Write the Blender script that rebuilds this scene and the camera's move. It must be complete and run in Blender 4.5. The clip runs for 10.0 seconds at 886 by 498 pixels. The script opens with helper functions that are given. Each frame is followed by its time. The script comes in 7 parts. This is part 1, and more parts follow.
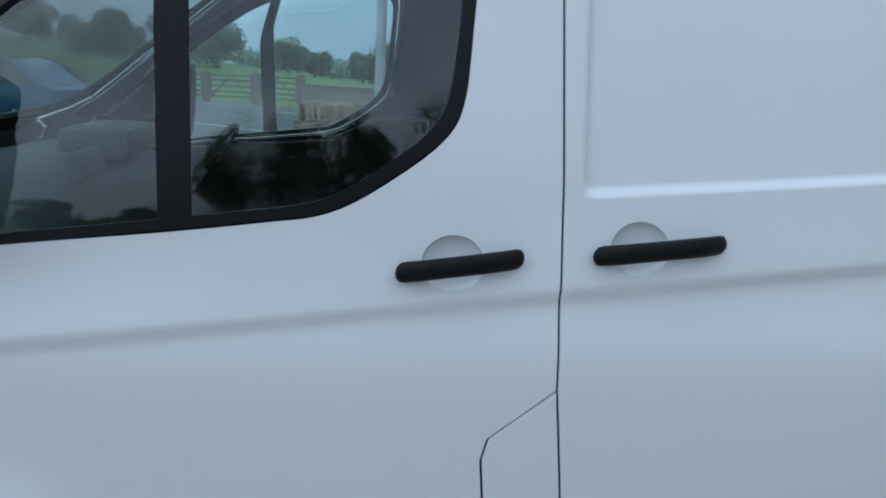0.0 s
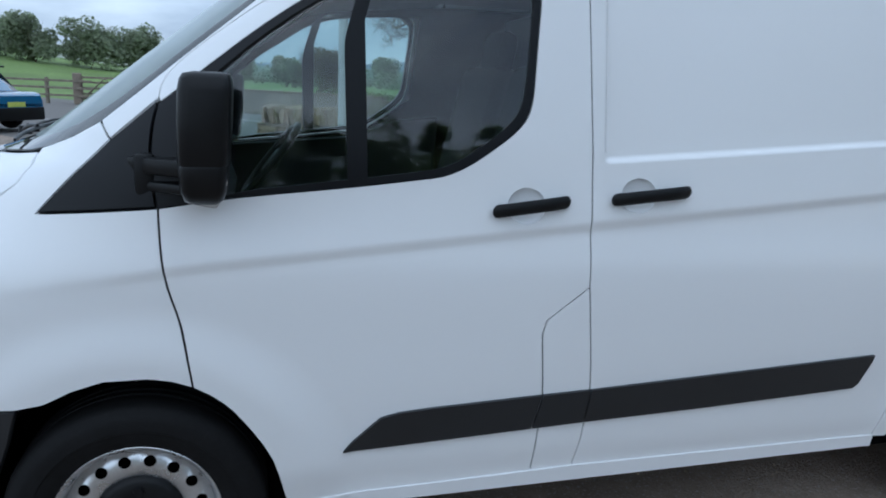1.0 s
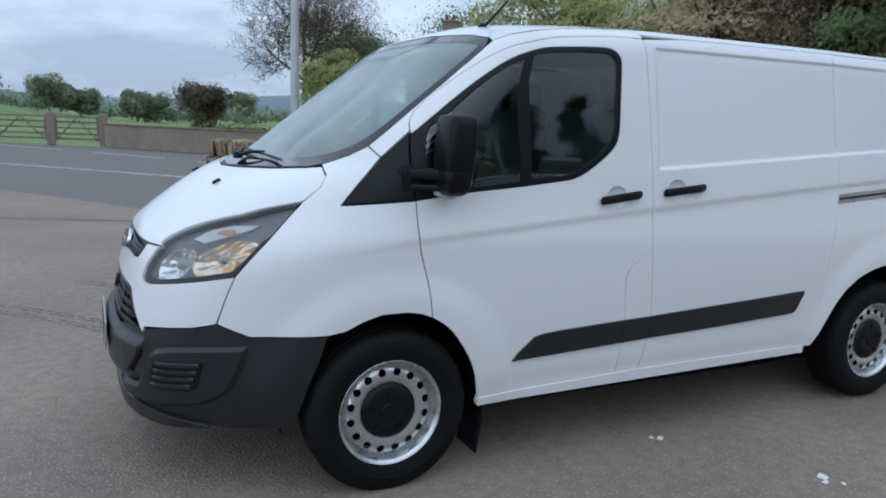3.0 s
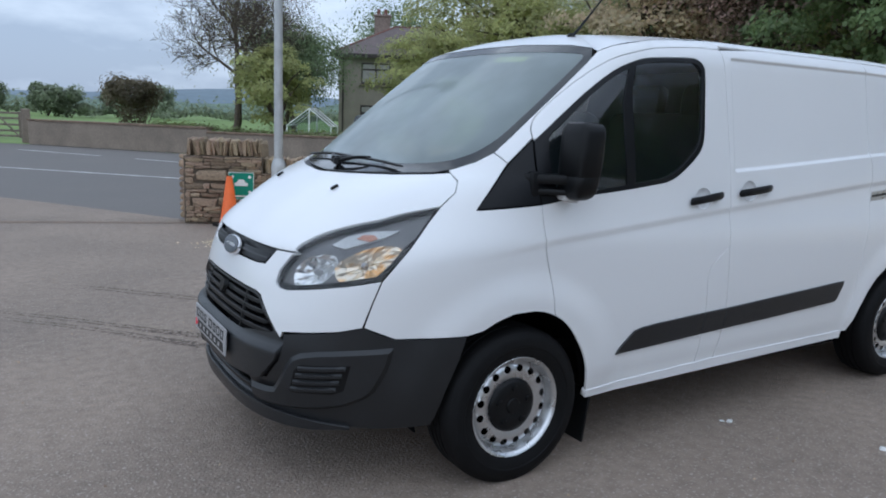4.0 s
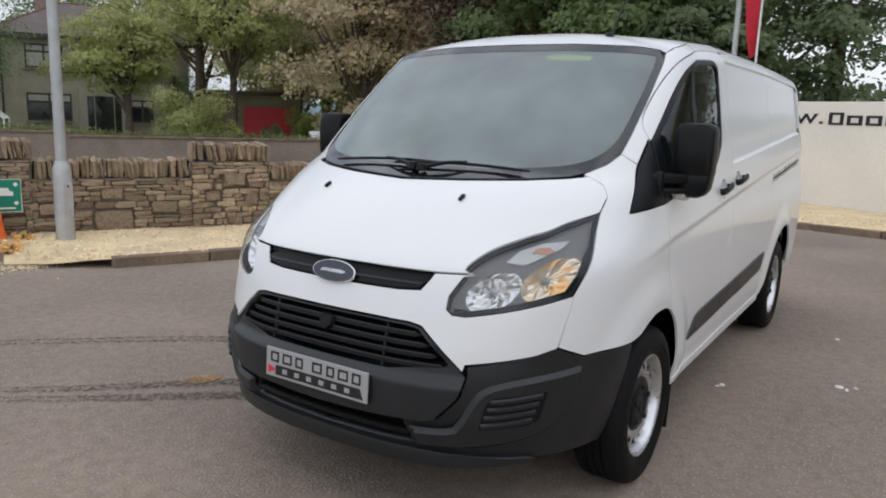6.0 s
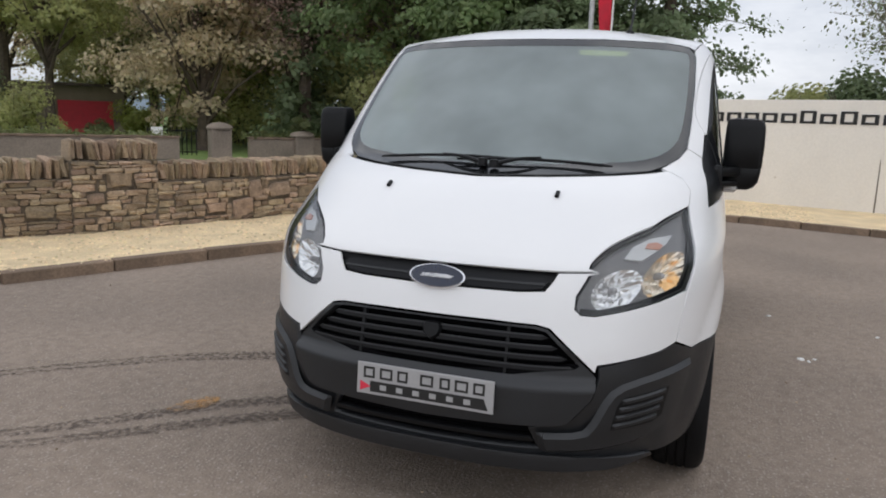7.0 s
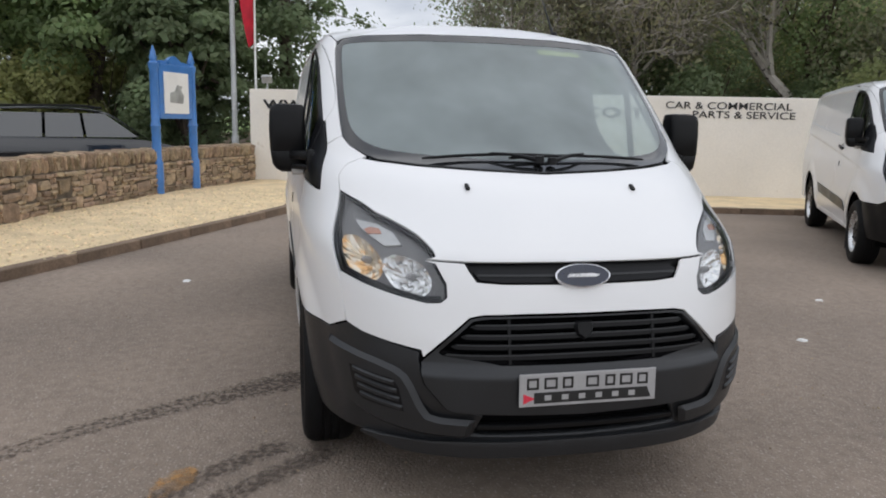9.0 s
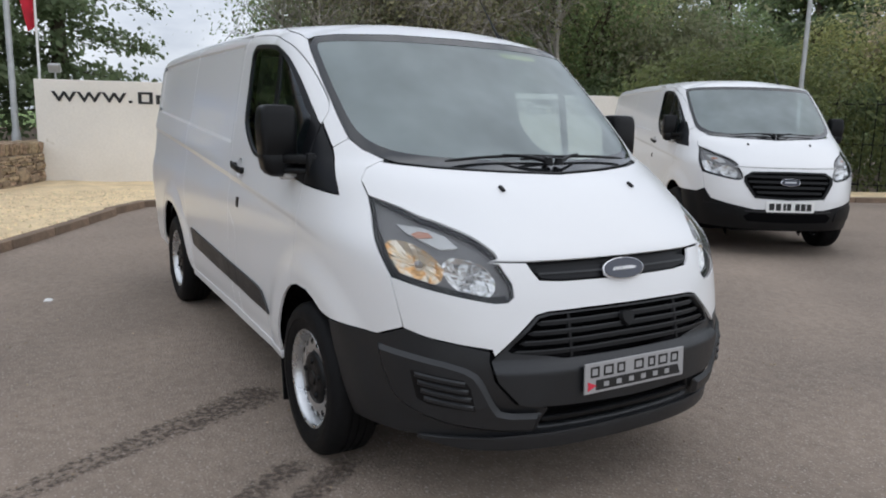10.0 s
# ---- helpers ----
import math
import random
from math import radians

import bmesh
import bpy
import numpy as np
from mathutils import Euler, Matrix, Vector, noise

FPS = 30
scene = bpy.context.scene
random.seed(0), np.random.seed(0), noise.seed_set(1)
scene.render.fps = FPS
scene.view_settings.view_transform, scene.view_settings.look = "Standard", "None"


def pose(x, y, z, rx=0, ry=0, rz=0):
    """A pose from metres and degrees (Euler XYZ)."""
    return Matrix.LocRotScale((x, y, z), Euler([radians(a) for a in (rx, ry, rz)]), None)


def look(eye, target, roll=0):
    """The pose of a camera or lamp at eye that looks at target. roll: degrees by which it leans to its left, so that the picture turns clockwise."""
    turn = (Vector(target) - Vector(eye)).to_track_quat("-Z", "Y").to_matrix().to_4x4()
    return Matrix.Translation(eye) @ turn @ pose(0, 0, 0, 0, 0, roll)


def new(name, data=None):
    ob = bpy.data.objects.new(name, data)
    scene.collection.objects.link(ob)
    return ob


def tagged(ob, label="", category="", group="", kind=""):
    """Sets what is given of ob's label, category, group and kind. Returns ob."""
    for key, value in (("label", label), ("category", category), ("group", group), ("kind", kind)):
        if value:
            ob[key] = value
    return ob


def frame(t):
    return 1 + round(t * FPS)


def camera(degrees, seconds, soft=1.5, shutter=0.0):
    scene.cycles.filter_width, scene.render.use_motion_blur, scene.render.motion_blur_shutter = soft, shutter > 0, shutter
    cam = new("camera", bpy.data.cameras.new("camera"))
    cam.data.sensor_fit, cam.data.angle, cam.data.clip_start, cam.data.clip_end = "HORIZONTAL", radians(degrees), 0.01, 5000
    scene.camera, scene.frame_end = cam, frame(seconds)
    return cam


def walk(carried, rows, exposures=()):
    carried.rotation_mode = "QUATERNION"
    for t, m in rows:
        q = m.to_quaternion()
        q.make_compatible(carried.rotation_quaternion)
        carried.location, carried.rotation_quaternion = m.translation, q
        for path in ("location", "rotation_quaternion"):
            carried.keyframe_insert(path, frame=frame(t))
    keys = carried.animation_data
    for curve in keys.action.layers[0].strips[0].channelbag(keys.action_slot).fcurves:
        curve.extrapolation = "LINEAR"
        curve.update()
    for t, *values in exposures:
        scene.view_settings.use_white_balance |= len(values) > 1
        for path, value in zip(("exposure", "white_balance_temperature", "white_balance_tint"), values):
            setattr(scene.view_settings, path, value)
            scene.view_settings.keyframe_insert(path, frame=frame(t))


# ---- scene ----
cam = camera(62.5, 10.0, soft=1.9)
PATH = [
    (0, (0.829, -2.142, 1.484), (1.126, -0.218, 1.024), 2.6),
    (0.5, (0.615, -2.484, 1.489), (0.992, -0.577, 1.021), 2.3),
    (1, (0.316, -2.789, 1.489), (0.81, -0.902, 1.045), 2.3),
    (1.5, (0.018, -3.069, 1.479), (0.631, -1.203, 1.102), 2.1),
    (2, (-0.299, -3.294, 1.487), (0.447, -1.471, 1.138), 2.3),
    (2.5, (-0.685, -3.415, 1.485), (0.149, -1.63, 1.142), 2.2),
    (3, (-1.03, -3.465, 1.461), (-0.171, -1.691, 1.12), 2.2),
    (4.5, (-2.183, -2.902, 1.499), (-0.99, -1.337, 1.146), 2.1),
    (5, (-2.516, -2.572, 1.507), (-1.157, -1.148, 1.152), 1.9),
    (5.5, (-2.713, -2.199, 1.495), (-1.198, -0.941, 1.142), 1.8),
    (7, (-3.241, -0.857, 1.445), (-1.387, -0.191, 1.096), 1.9),
    (7.5, (-3.304, -0.337, 1.434), (-1.379, 0.075, 1.083), 1.8),
    (8, (-3.333, 0.118, 1.447), (-1.369, 0.251, 1.09), 1.5),
    (8.5, (-3.329, 0.607, 1.424), (-1.367, 0.433, 1.081), 1.7),
    (9, (-3.235, 1.039, 1.432), (-1.315, 0.598, 1.086), 1.3),
    (9.5, (-3.119, 1.528, 1.442), (-1.289, 0.794, 1.105), 1.7),
    (10, (-2.904, 1.967, 1.45), (-1.206, 0.971, 1.099), 1.4),
]
EXPOSURES = [(0.0, -.03, 5120, 2), (.6, .07, 5140, 3), (1.5, .05, 5200, 4), (3.2, .04, 5330, 6), (4.5, .07, 5540, 8), (5.5, .09, 6060, 9), (7.0, .08, 6330, 11), (8.5, .08, 6400, 11), (10.0, .09, 6120, 10)]
walk(cam, [(t, look(eye, target, roll)) for t, eye, target, roll in PATH], EXPOSURES)

# ---------------------------------------------------------------- daylight under broken cloud
world = bpy.data.worlds.new("sky")
scene.world = world
world.use_nodes = True
wn, wl = world.node_tree.nodes, world.node_tree.links
sky = wn.new("ShaderNodeTexSky")
sky.sky_type, sky.sun_disc, sky.sun_elevation, sky.sun_rotation = "NISHITA", False, radians(48), radians(200)
sky.air_density, sky.dust_density = 1.0, 2.0
wco, wmap, wn1, wr = wn.new("ShaderNodeTexCoord"), wn.new("ShaderNodeMapping"), wn.new("ShaderNodeTexNoise"), wn.new("ShaderNodeValToRGB")
wmap.inputs["Scale"].default_value = (1, 1, 3.2)
wn1.inputs["Scale"].default_value, wn1.inputs["Detail"].default_value, wn1.inputs["Roughness"].default_value = 2.1, 7, .55
wl.new(wco.outputs["Generated"], wmap.inputs["Vector"])
wl.new(wmap.outputs["Vector"], wn1.inputs["Vector"])
wl.new(wn1.outputs["Fac"], wr.inputs["Fac"])
wr.color_ramp.elements[0].position, wr.color_ramp.elements[0].color = .40, (4.3, 4.6, 5.2, 1)
wr.color_ramp.elements[1].position, wr.color_ramp.elements[1].color = .60, (8.4, 8.5, 8.7, 1)
wmix = wn.new("ShaderNodeMix")
wmix.data_type = "RGBA"
wmix.inputs["Factor"].default_value = .88
wl.new(sky.outputs["Color"], wmix.inputs["A"])
wl.new(wr.outputs["Color"], wmix.inputs["B"])
# an overcast dome is about three times as bright overhead as at the horizon
wsep, wup, wsc = wn.new("ShaderNodeSeparateXYZ"), wn.new("ShaderNodeMapRange"), wn.new("ShaderNodeVectorMath")
wup.inputs["From Min"].default_value, wup.inputs["From Max"].default_value = 0.0, 1.0
wup.inputs["To Min"].default_value, wup.inputs["To Max"].default_value = 1.04, 1.36
wsc.operation = "SCALE"
wl.new(wco.outputs["Generated"], wsep.inputs[0])
wl.new(wsep.outputs["Z"], wup.inputs["Value"])
wl.new(wup.outputs["Result"], wsc.inputs["Scale"])
wl.new(wmix.outputs["Result"], wsc.inputs[0])
wl.new(wsc.outputs[0], wn["Background"].inputs["Color"])
wn["Background"].inputs["Strength"].default_value = .106
sun = new("sun", bpy.data.lights.new("sun", "SUN"))
sun.data.energy, sun.data.angle, sun.data.color = .70, radians(150), (1, .97, .92)
sun.matrix_basis = look((-6, -1, 9), (0, 0, 0))

# ---------------------------------------------------------------- materials
def mat(name, col, rough=.5, metal=0.0, var=.12, scale=6.0, fine=90.0, bump=0.0, bscale=250.0, coat=0.0, rvar=.08,
        spots=None, spot_scale=30.0, spot_cut=.68, detail=6.0):
    """A surface whose colour, gloss and relief vary at two scales."""
    m = bpy.data.materials.new(name)
    m.use_nodes = True
    n, l = m.node_tree.nodes, m.node_tree.links
    b = n["Principled BSDF"]
    co = n.new("ShaderNodeTexCoord")

    def noise_at(s, d=detail):
        t = n.new("ShaderNodeTexNoise")
        t.inputs["Scale"].default_value, t.inputs["Detail"].default_value = s, d
        l.new(co.outputs["Object"], t.inputs["Vector"])
        return t.outputs["Fac"]

    def ramp(src, a, c):
        r = n.new("ShaderNodeMapRange")
        r.inputs["From Min"].default_value, r.inputs["From Max"].default_value = .3, .7
        r.inputs["To Min"].default_value, r.inputs["To Max"].default_value = a, c
        l.new(src, r.inputs["Value"])
        return r.outputs["Result"]

    big, small = noise_at(scale), noise_at(fine)
    mul = n.new("ShaderNodeMath")
    mul.operation = "MULTIPLY"
    l.new(ramp(big, 1 - var, 1 + var), mul.inputs[0])
    l.new(ramp(small, 1 - var * .7, 1 + var * .7), mul.inputs[1])
    sc = n.new("ShaderNodeVectorMath")
    sc.operation = "SCALE"
    sc.inputs[0].default_value = col[:3]
    l.new(mul.outputs[0], sc.inputs["Scale"])
    colour = sc.outputs[0]
    if spots:
        mixn = n.new("ShaderNodeMix")
        mixn.data_type = "RGBA"
        cut = n.new("ShaderNodeMapRange")
        cut.inputs["From Min"].default_value, cut.inputs["From Max"].default_value = spot_cut, spot_cut + .07
        l.new(noise_at(spot_scale, 3), cut.inputs["Value"])
        l.new(cut.outputs["Result"], mixn.inputs["Factor"])
        l.new(colour, mixn.inputs["A"])
        mixn.inputs["B"].default_value = (*spots, 1)
        colour = mixn.outputs["Result"]
    l.new(colour, b.inputs["Base Color"])
    l.new(ramp(big, max(.02, rough - rvar), min(1, rough + rvar)), b.inputs["Roughness"])
    b.inputs["Metallic"].default_value = metal
    b.inputs["Coat Weight"].default_value = coat
    b.inputs["Coat Roughness"].default_value = .06
    if bump:
        bp = n.new("ShaderNodeBump")
        bp.inputs["Strength"].default_value, bp.inputs["Distance"].default_value = 1.0, bump
        l.new(noise_at(bscale, 5), bp.inputs["Height"])
        l.new(bp.outputs["Normal"], b.inputs["Normal"])
    return m


def glass(name, tint, gloss=.02, ior=1.5, film=0.0):
    """A thin pane: what lies behind it, tinted, under the mirror image of what lies before it."""
    m = bpy.data.materials.new(name)
    m.use_nodes = True
    n, l = m.node_tree.nodes, m.node_tree.links
    n.remove(n["Principled BSDF"])
    tr, gl, mx, lw, p5, fr = (n.new("ShaderNode" + k) for k in ("BsdfTransparent", "BsdfGlossy", "MixShader", "LayerWeight", "Math", "MapRange"))
    tr.inputs["Color"].default_value = (*tint, 1)
    gl.inputs["Roughness"].default_value = gloss
    # the gloss of a thin pane, the same from both sides
    lw.inputs["Blend"].default_value = .5
    p5.operation = "POWER"
    p5.inputs[1].default_value = 4.5
    fr.inputs["To Min"].default_value, fr.inputs["To Max"].default_value = ((ior - 1) / (ior + 1)) ** 2, .95
    l.new(lw.outputs["Facing"], p5.inputs[0])
    l.new(p5.outputs[0], fr.inputs["Value"])
    l.new(fr.outputs[0], mx.inputs[0])
    l.new(tr.outputs[0], mx.inputs[1])
    l.new(gl.outputs[0], mx.inputs[2])
    out = mx.outputs[0]
    if film:
        # a thin uneven film of dust and damp; its colour also carries sky sheen
        df, m2, tx, mr, co = (n.new("ShaderNode" + k) for k in ("BsdfDiffuse", "MixShader", "TexNoise", "MapRange", "TexCoord"))
        df.inputs["Color"].default_value = (.60, .68, .68, 1)
        tx.inputs["Scale"].default_value, tx.inputs["Detail"].default_value = 2.2, 3
        mr.inputs["From Min"].default_value, mr.inputs["From Max"].default_value = .3, .7
        mr.inputs["To Min"].default_value, mr.inputs["To Max"].default_value = film * .8, film * 1.25
        l.new(co.outputs["Object"], tx.inputs["Vector"])
        l.new(tx.outputs["Fac"], mr.inputs["Value"])
        l.new(mr.outputs["Result"], m2.inputs[0])
        l.new(out, m2.inputs[1])
        l.new(df.outputs[0], m2.inputs[2])
        out = m2.outputs[0]
    l.new(out, n["Material Output"].inputs["Surface"])
    return m


WHITE = mat("white_paint", (.775, .775, .775), .25, var=.003, scale=2, fine=40, coat=.35, rvar=.004)
PLASTIC = mat("charcoal_plastic", (.0128, .0140, .0160), .38, var=.10, scale=5, bump=.0004, bscale=900, rvar=.06)
BLACK = mat("black_plastic", (.006, .0063, .0070), .40, var=.12, bump=.0003, bscale=700)
GLOSSBLACK = mat("gloss_black_trim", (.006, .0065, .008), .34, var=.08, rvar=.03)
RUBBER = mat("tyre_rubber", (.0075, .0075, .008), .62, var=.25, scale=14, bump=.0008, bscale=160)
GAPBLACK = mat("gap_shade_black", (.012, .012, .013), .6)
# near-black: the shade inside arches, openings and underneath is put into the colour
SHADOWBLACK = mat("underbody_shade_black", (.004, .004, .0045), .9)
STEEL = mat("silver_wheel_paint", (.62, .63, .64), .30, metal=.9, var=.08, scale=14, fine=120, spots=(.20, .17, .14), spot_scale=22, spot_cut=.80)
CHROME = mat("chrome", (.78, .78, .80), .10, metal=1.0, var=.03, rvar=.03)
ALU = mat("worn_aluminium", (.50, .50, .50), .30, metal=.9, var=.15, scale=12)
SCREEN = glass("windscreen_glass", (.56, .61, .60), 0, 1.40, .33)
PANE = glass("tinted_door_glass", (.76, .88, .87), 0, 1.84)
LENS = glass("clear_lamp_lens", (.88, .89, .90), .02, 1.55)
FRIT = mat("screen_border_ceramic", (.013, .014, .015), .06, coat=.2, rvar=.01)
# lightened grey: takes in the sky's reflection on the lens
LAMPDARK = mat("lamp_bezel_grey", (.150, .146, .146), .32)
REFLECTOR = mat("lamp_reflector", (.86, .86, .85), .10, metal=.8, var=.08, scale=30)
# warm tone and orange spots paint the bulb's reflection into the bowl
AMBER = mat("amber_glow_reflector", (.92, .82, .66), .12, metal=.65, var=.08, scale=40, spots=(.95, .58, .26), spot_scale=16, spot_cut=.50)
FRIT.node_tree.nodes["Principled BSDF"].inputs["IOR"].default_value = 1.6
REDLENS = mat("amber_red_lens", (.50, .23, .15), .2, coat=.4)
BADGEBLUE = mat("badge_dark_blue", (.010, .015, .035), .2, coat=.5)
PLATEGREY = mat("plate_silver", (.36, .355, .355), .4, var=.06)
INK = mat("black_ink", (.012, .012, .012), .5)
RED = mat("red_print", (.62, .03, .06), .5)
CLOTH = mat("dark_seat_cloth", (.028, .030, .034), .9, var=.3, scale=40, bump=.001, bscale=300)
DASH = mat("dashboard_plastic", (.11, .115, .12), .6, var=.15, bump=.0004, bscale=500)
PILLARTRIM = mat("grey_pillar_lining", (.34, .345, .35), .8, var=.1)
TRIM = mat("grey_interior_trim", (.30, .30, .30), .7, var=.1)
STICKER = mat("yellow_green_sticker", (.55, .62, .12), .5, var=.08)
LAMPGLASS = mat("milky_indicator_lens", (.54, .54, .53), .22, coat=.3)
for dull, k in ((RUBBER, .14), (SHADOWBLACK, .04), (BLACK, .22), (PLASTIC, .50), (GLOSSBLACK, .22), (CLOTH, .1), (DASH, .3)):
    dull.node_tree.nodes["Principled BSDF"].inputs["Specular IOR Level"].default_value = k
# ---------------------------------------------------------------- helpers for things and parts
from mathutils.geometry import delaunay_2d_cdt


def mesh_of(name, verts, faces, material, normals=None, smooth=True):
    me = bpy.data.meshes.new(name)
    me.from_pydata([tuple(map(float, v)) for v in verts], [], [tuple(map(int, f)) for f in faces])
    if smooth:
        me.polygons.foreach_set("use_smooth", [True] * len(me.polygons))
    me.materials.append(material)
    me.update()
    if normals is not None:
        me.normals_split_custom_set_from_vertices([tuple(map(float, v)) for v in normals])
    return me


def part_mesh(name, me, parent, label=""):
    ob = new(name, me)
    ob.parent = parent
    if label:
        ob["label"] = label
    return ob


def part(name, bm, material, parent, label="", smooth=False):
    """Links a bmesh as one mesh object under a thing or a part."""
    me = bpy.data.meshes.new(name)
    bmesh.ops.recalc_face_normals(bm, faces=bm.faces)
    bm.to_mesh(me)
    bm.free()
    me.materials.append(material)
    if smooth:
        me.polygons.foreach_set("use_smooth", [True] * len(me.polygons))
        me.set_sharp_from_angle(angle=radians(38))
    return part_mesh(name, me, parent, label)


def thing(name, label, category, m=None, group="", kind=""):
    ob = new(name)
    ob.empty_display_size = .2
    if m is not None:
        ob.matrix_basis = m
    return tagged(ob, label, category, group, kind)


def box(size, at=(0, 0, 0), bevel=0.0, rot=(0, 0, 0), seg=2, bm=None, taper=(1, 1)):
    """A box of that size round the point at, with rounded edges; taper scales its top in x and y."""
    out = bm or bmesh.new()
    one = bmesh.new()
    bmesh.ops.create_cube(one, size=1)
    for v in one.verts:
        k = taper if v.co.z > 0 else (1, 1)
        v.co = Vector((v.co.x * size[0] * k[0], v.co.y * size[1] * k[1], v.co.z * size[2]))
    if bevel:
        bmesh.ops.bevel(one, geom=one.edges[:], offset=bevel, segments=seg, profile=.5, affect="EDGES")
    one.transform(pose(*at, *rot))
    me = bpy.data.meshes.new("one")
    one.to_mesh(me)
    one.free()
    out.from_mesh(me)
    bpy.data.meshes.remove(me)
    return out


def lathe(profile, seg=32, axis="Z", at=(0, 0, 0), bm=None, a0=0.0, a1=2 * math.pi):
    """Turns a profile of (radius, height) round an axis."""
    out = bm or bmesh.new()
    full = abs(a1 - a0 - 2 * math.pi) < 1e-6
    rings = []
    for i in range(seg if full else seg + 1):
        a = a0 + (a1 - a0) * i / seg
        ring = []
        for r, h in profile:
            c, s = r * math.cos(a), r * math.sin(a)
            p = {"Z": (c, s, h), "Y": (c, h, s), "X": (h, c, s)}[axis]
            ring.append(out.verts.new((p[0] + at[0], p[1] + at[1], p[2] + at[2])))
        rings.append(ring)
    for i in range(len(rings) if full else len(rings) - 1):
        a, b = rings[i], rings[(i + 1) % len(rings)]
        for j in range(len(profile) - 1):
            out.faces.new((a[j], b[j], b[j + 1], a[j + 1]))
    return out


def tube(points, radius, seg=8, bm=None, caps=True):
    """A round bar along points; radius is one number or one for each point."""
    out = bm or bmesh.new()
    pts = [Vector(p) for p in points]
    rad = list(radius) if hasattr(radius, "__len__") else [radius] * len(pts)
    rings, side = [], None
    for i, p in enumerate(pts):
        d = (pts[min(i + 1, len(pts) - 1)] - pts[max(i - 1, 0)]).normalized()
        if side is None:
            side = d.orthogonal().normalized()
        side = (side - d * side.dot(d)).normalized()
        up = d.cross(side)
        rings.append([out.verts.new(p + rad[i] * (math.cos(2 * math.pi * k / seg) * side + math.sin(2 * math.pi * k / seg) * up)) for k in range(seg)])
    for a, b in zip(rings, rings[1:]):
        for k in range(seg):
            out.faces.new((a[k], a[(k + 1) % seg], b[(k + 1) % seg], b[k]))
    if caps:
        out.faces.new(rings[0][::-1])
        out.faces.new(rings[-1])
    return out


def prism(outline, height, m=None, bevel=0.0, bm=None):
    """A flat outline of (x, y) pulled up by height, placed by the matrix m."""
    one = bmesh.new()
    low = [one.verts.new((x, y, 0)) for x, y in outline]
    one.faces.new(low)
    got = bmesh.ops.extrude_face_region(one, geom=one.faces[:])
    bmesh.ops.translate(one, verts=[v for v in got["geom"] if isinstance(v, bmesh.types.BMVert)], vec=(0, 0, height))
    bmesh.ops.recalc_face_normals(one, faces=one.faces)
    if bevel:
        bmesh.ops.bevel(one, geom=one.edges[:], offset=bevel, segments=2, profile=.5, affect="EDGES")
    if m is not None:
        one.transform(m)
    if bm is None:
        return one
    me = bpy.data.meshes.new("one")
    one.to_mesh(me)
    one.free()
    bm.from_mesh(me)
    bpy.data.meshes.remove(me)
    return bm


# ---------------------------------------------------------------- the shape of the van's body
# Front axle at x = 0, nose towards -x, left side towards -y. Each table is (height or length, value).
def table(rows, k):
    a = np.array(rows)
    s = np.arange(a[0, 0] - .3, a[-1, 0] + .3, .005)
    v = np.interp(s, a[:, 0], a[:, 1])
    v = np.where(s < a[0, 0], a[0, 1] + (s - a[0, 0]) * (a[1, 1] - a[0, 1]) / (a[1, 0] - a[0, 0]), v)
    v = np.where(s > a[-1, 0], a[-1, 1] + (s - a[-1, 0]) * (a[-1, 1] - a[-2, 1]) / (a[-1, 0] - a[-2, 0]), v)
    n = int(3 * k / .005)
    g = np.exp(-.5 * (np.arange(-n, n + 1) * .005 / k) ** 2)
    return s, np.convolve(np.pad(v, n, "edge"), g / g.sum(), "valid")


NOSE = table([(.15, -.90), (.25, -.935), (.35, -.965), (.45, -.982), (.6, -.978), (.7, -.958), (.82, -.925), (.9, -.897), (.965, -.868), (1.02, -.81),
              (1.08, -.74), (1.13, -.675), (1.185, -.594), (1.23, -.50), (1.265, -.41), (1.285, -.345), (1.86, .40), (1.98, .56)], .012)
TURNS = table([(0, .15), (1.0, .15), (1.28, .25), (1.8, .75), (2, .85)], .08)
POWER = table([(0, 3), (.95, 3), (1.14, 2.45), (1.3, 2.6), (1.6, 3), (2, 3)], .06)
WIDTH = table([(.15, .88), (.25, .905), (.33, .915), (.5, .93), (.7, .945), (.9, .957), (1.0, .958), (1.1, .935), (1.2, .925), (1.3, .915), (1.42, .895),
               (1.6, .865), (1.79, .832), (1.9, .81), (2, .79)], .03)
EAVES = table([(-1, 1.70), (.2, 1.74), (.49, 1.825), (.8, 1.885), (1.2, 1.912), (2.5, 1.92), (3.9, 1.905), (4, 1.90)], .08)
CREASE = table([(-1, .86), (-.325, .96), (.1, 1.027), (1.0, 1.107), (2.44, 1.228), (4, 1.34)], .1)
LEDGE = table([(1, 1.27), (1.28, 1.286), (1.615, 1.308), (2.477, 1.367), (3.9, 1.46)], .05)
QUARTER = .9 * math.pi / 2


def ease(a, b, v):
    q = np.clip((v - a) / (b - a), 0, 1)
    return q * q * (3 - 2 * q)


def half(x, z):
    w = np.interp(z, *WIDTH)
    q = np.clip((z - (np.interp(x, *EAVES) - .125)) / .125, 0, .985)
    w = w - .10 * (1 - np.sqrt(1 - q * q)) - .02 * np.clip((x - 2.2) / 1.7, 0, 1) ** 2 - .012 * np.clip((.9 - x) / .8, 0, 1) ** 2
    q = np.clip((x - 3.87) / .10, 0, .985)
    return w - .10 * (1 - np.sqrt(1 - q * q))


def level(z):
    xc = np.interp(z, *TURNS)
    return xc, xc - np.interp(z, *NOSE), half(xc, z), np.interp(z, *POWER)


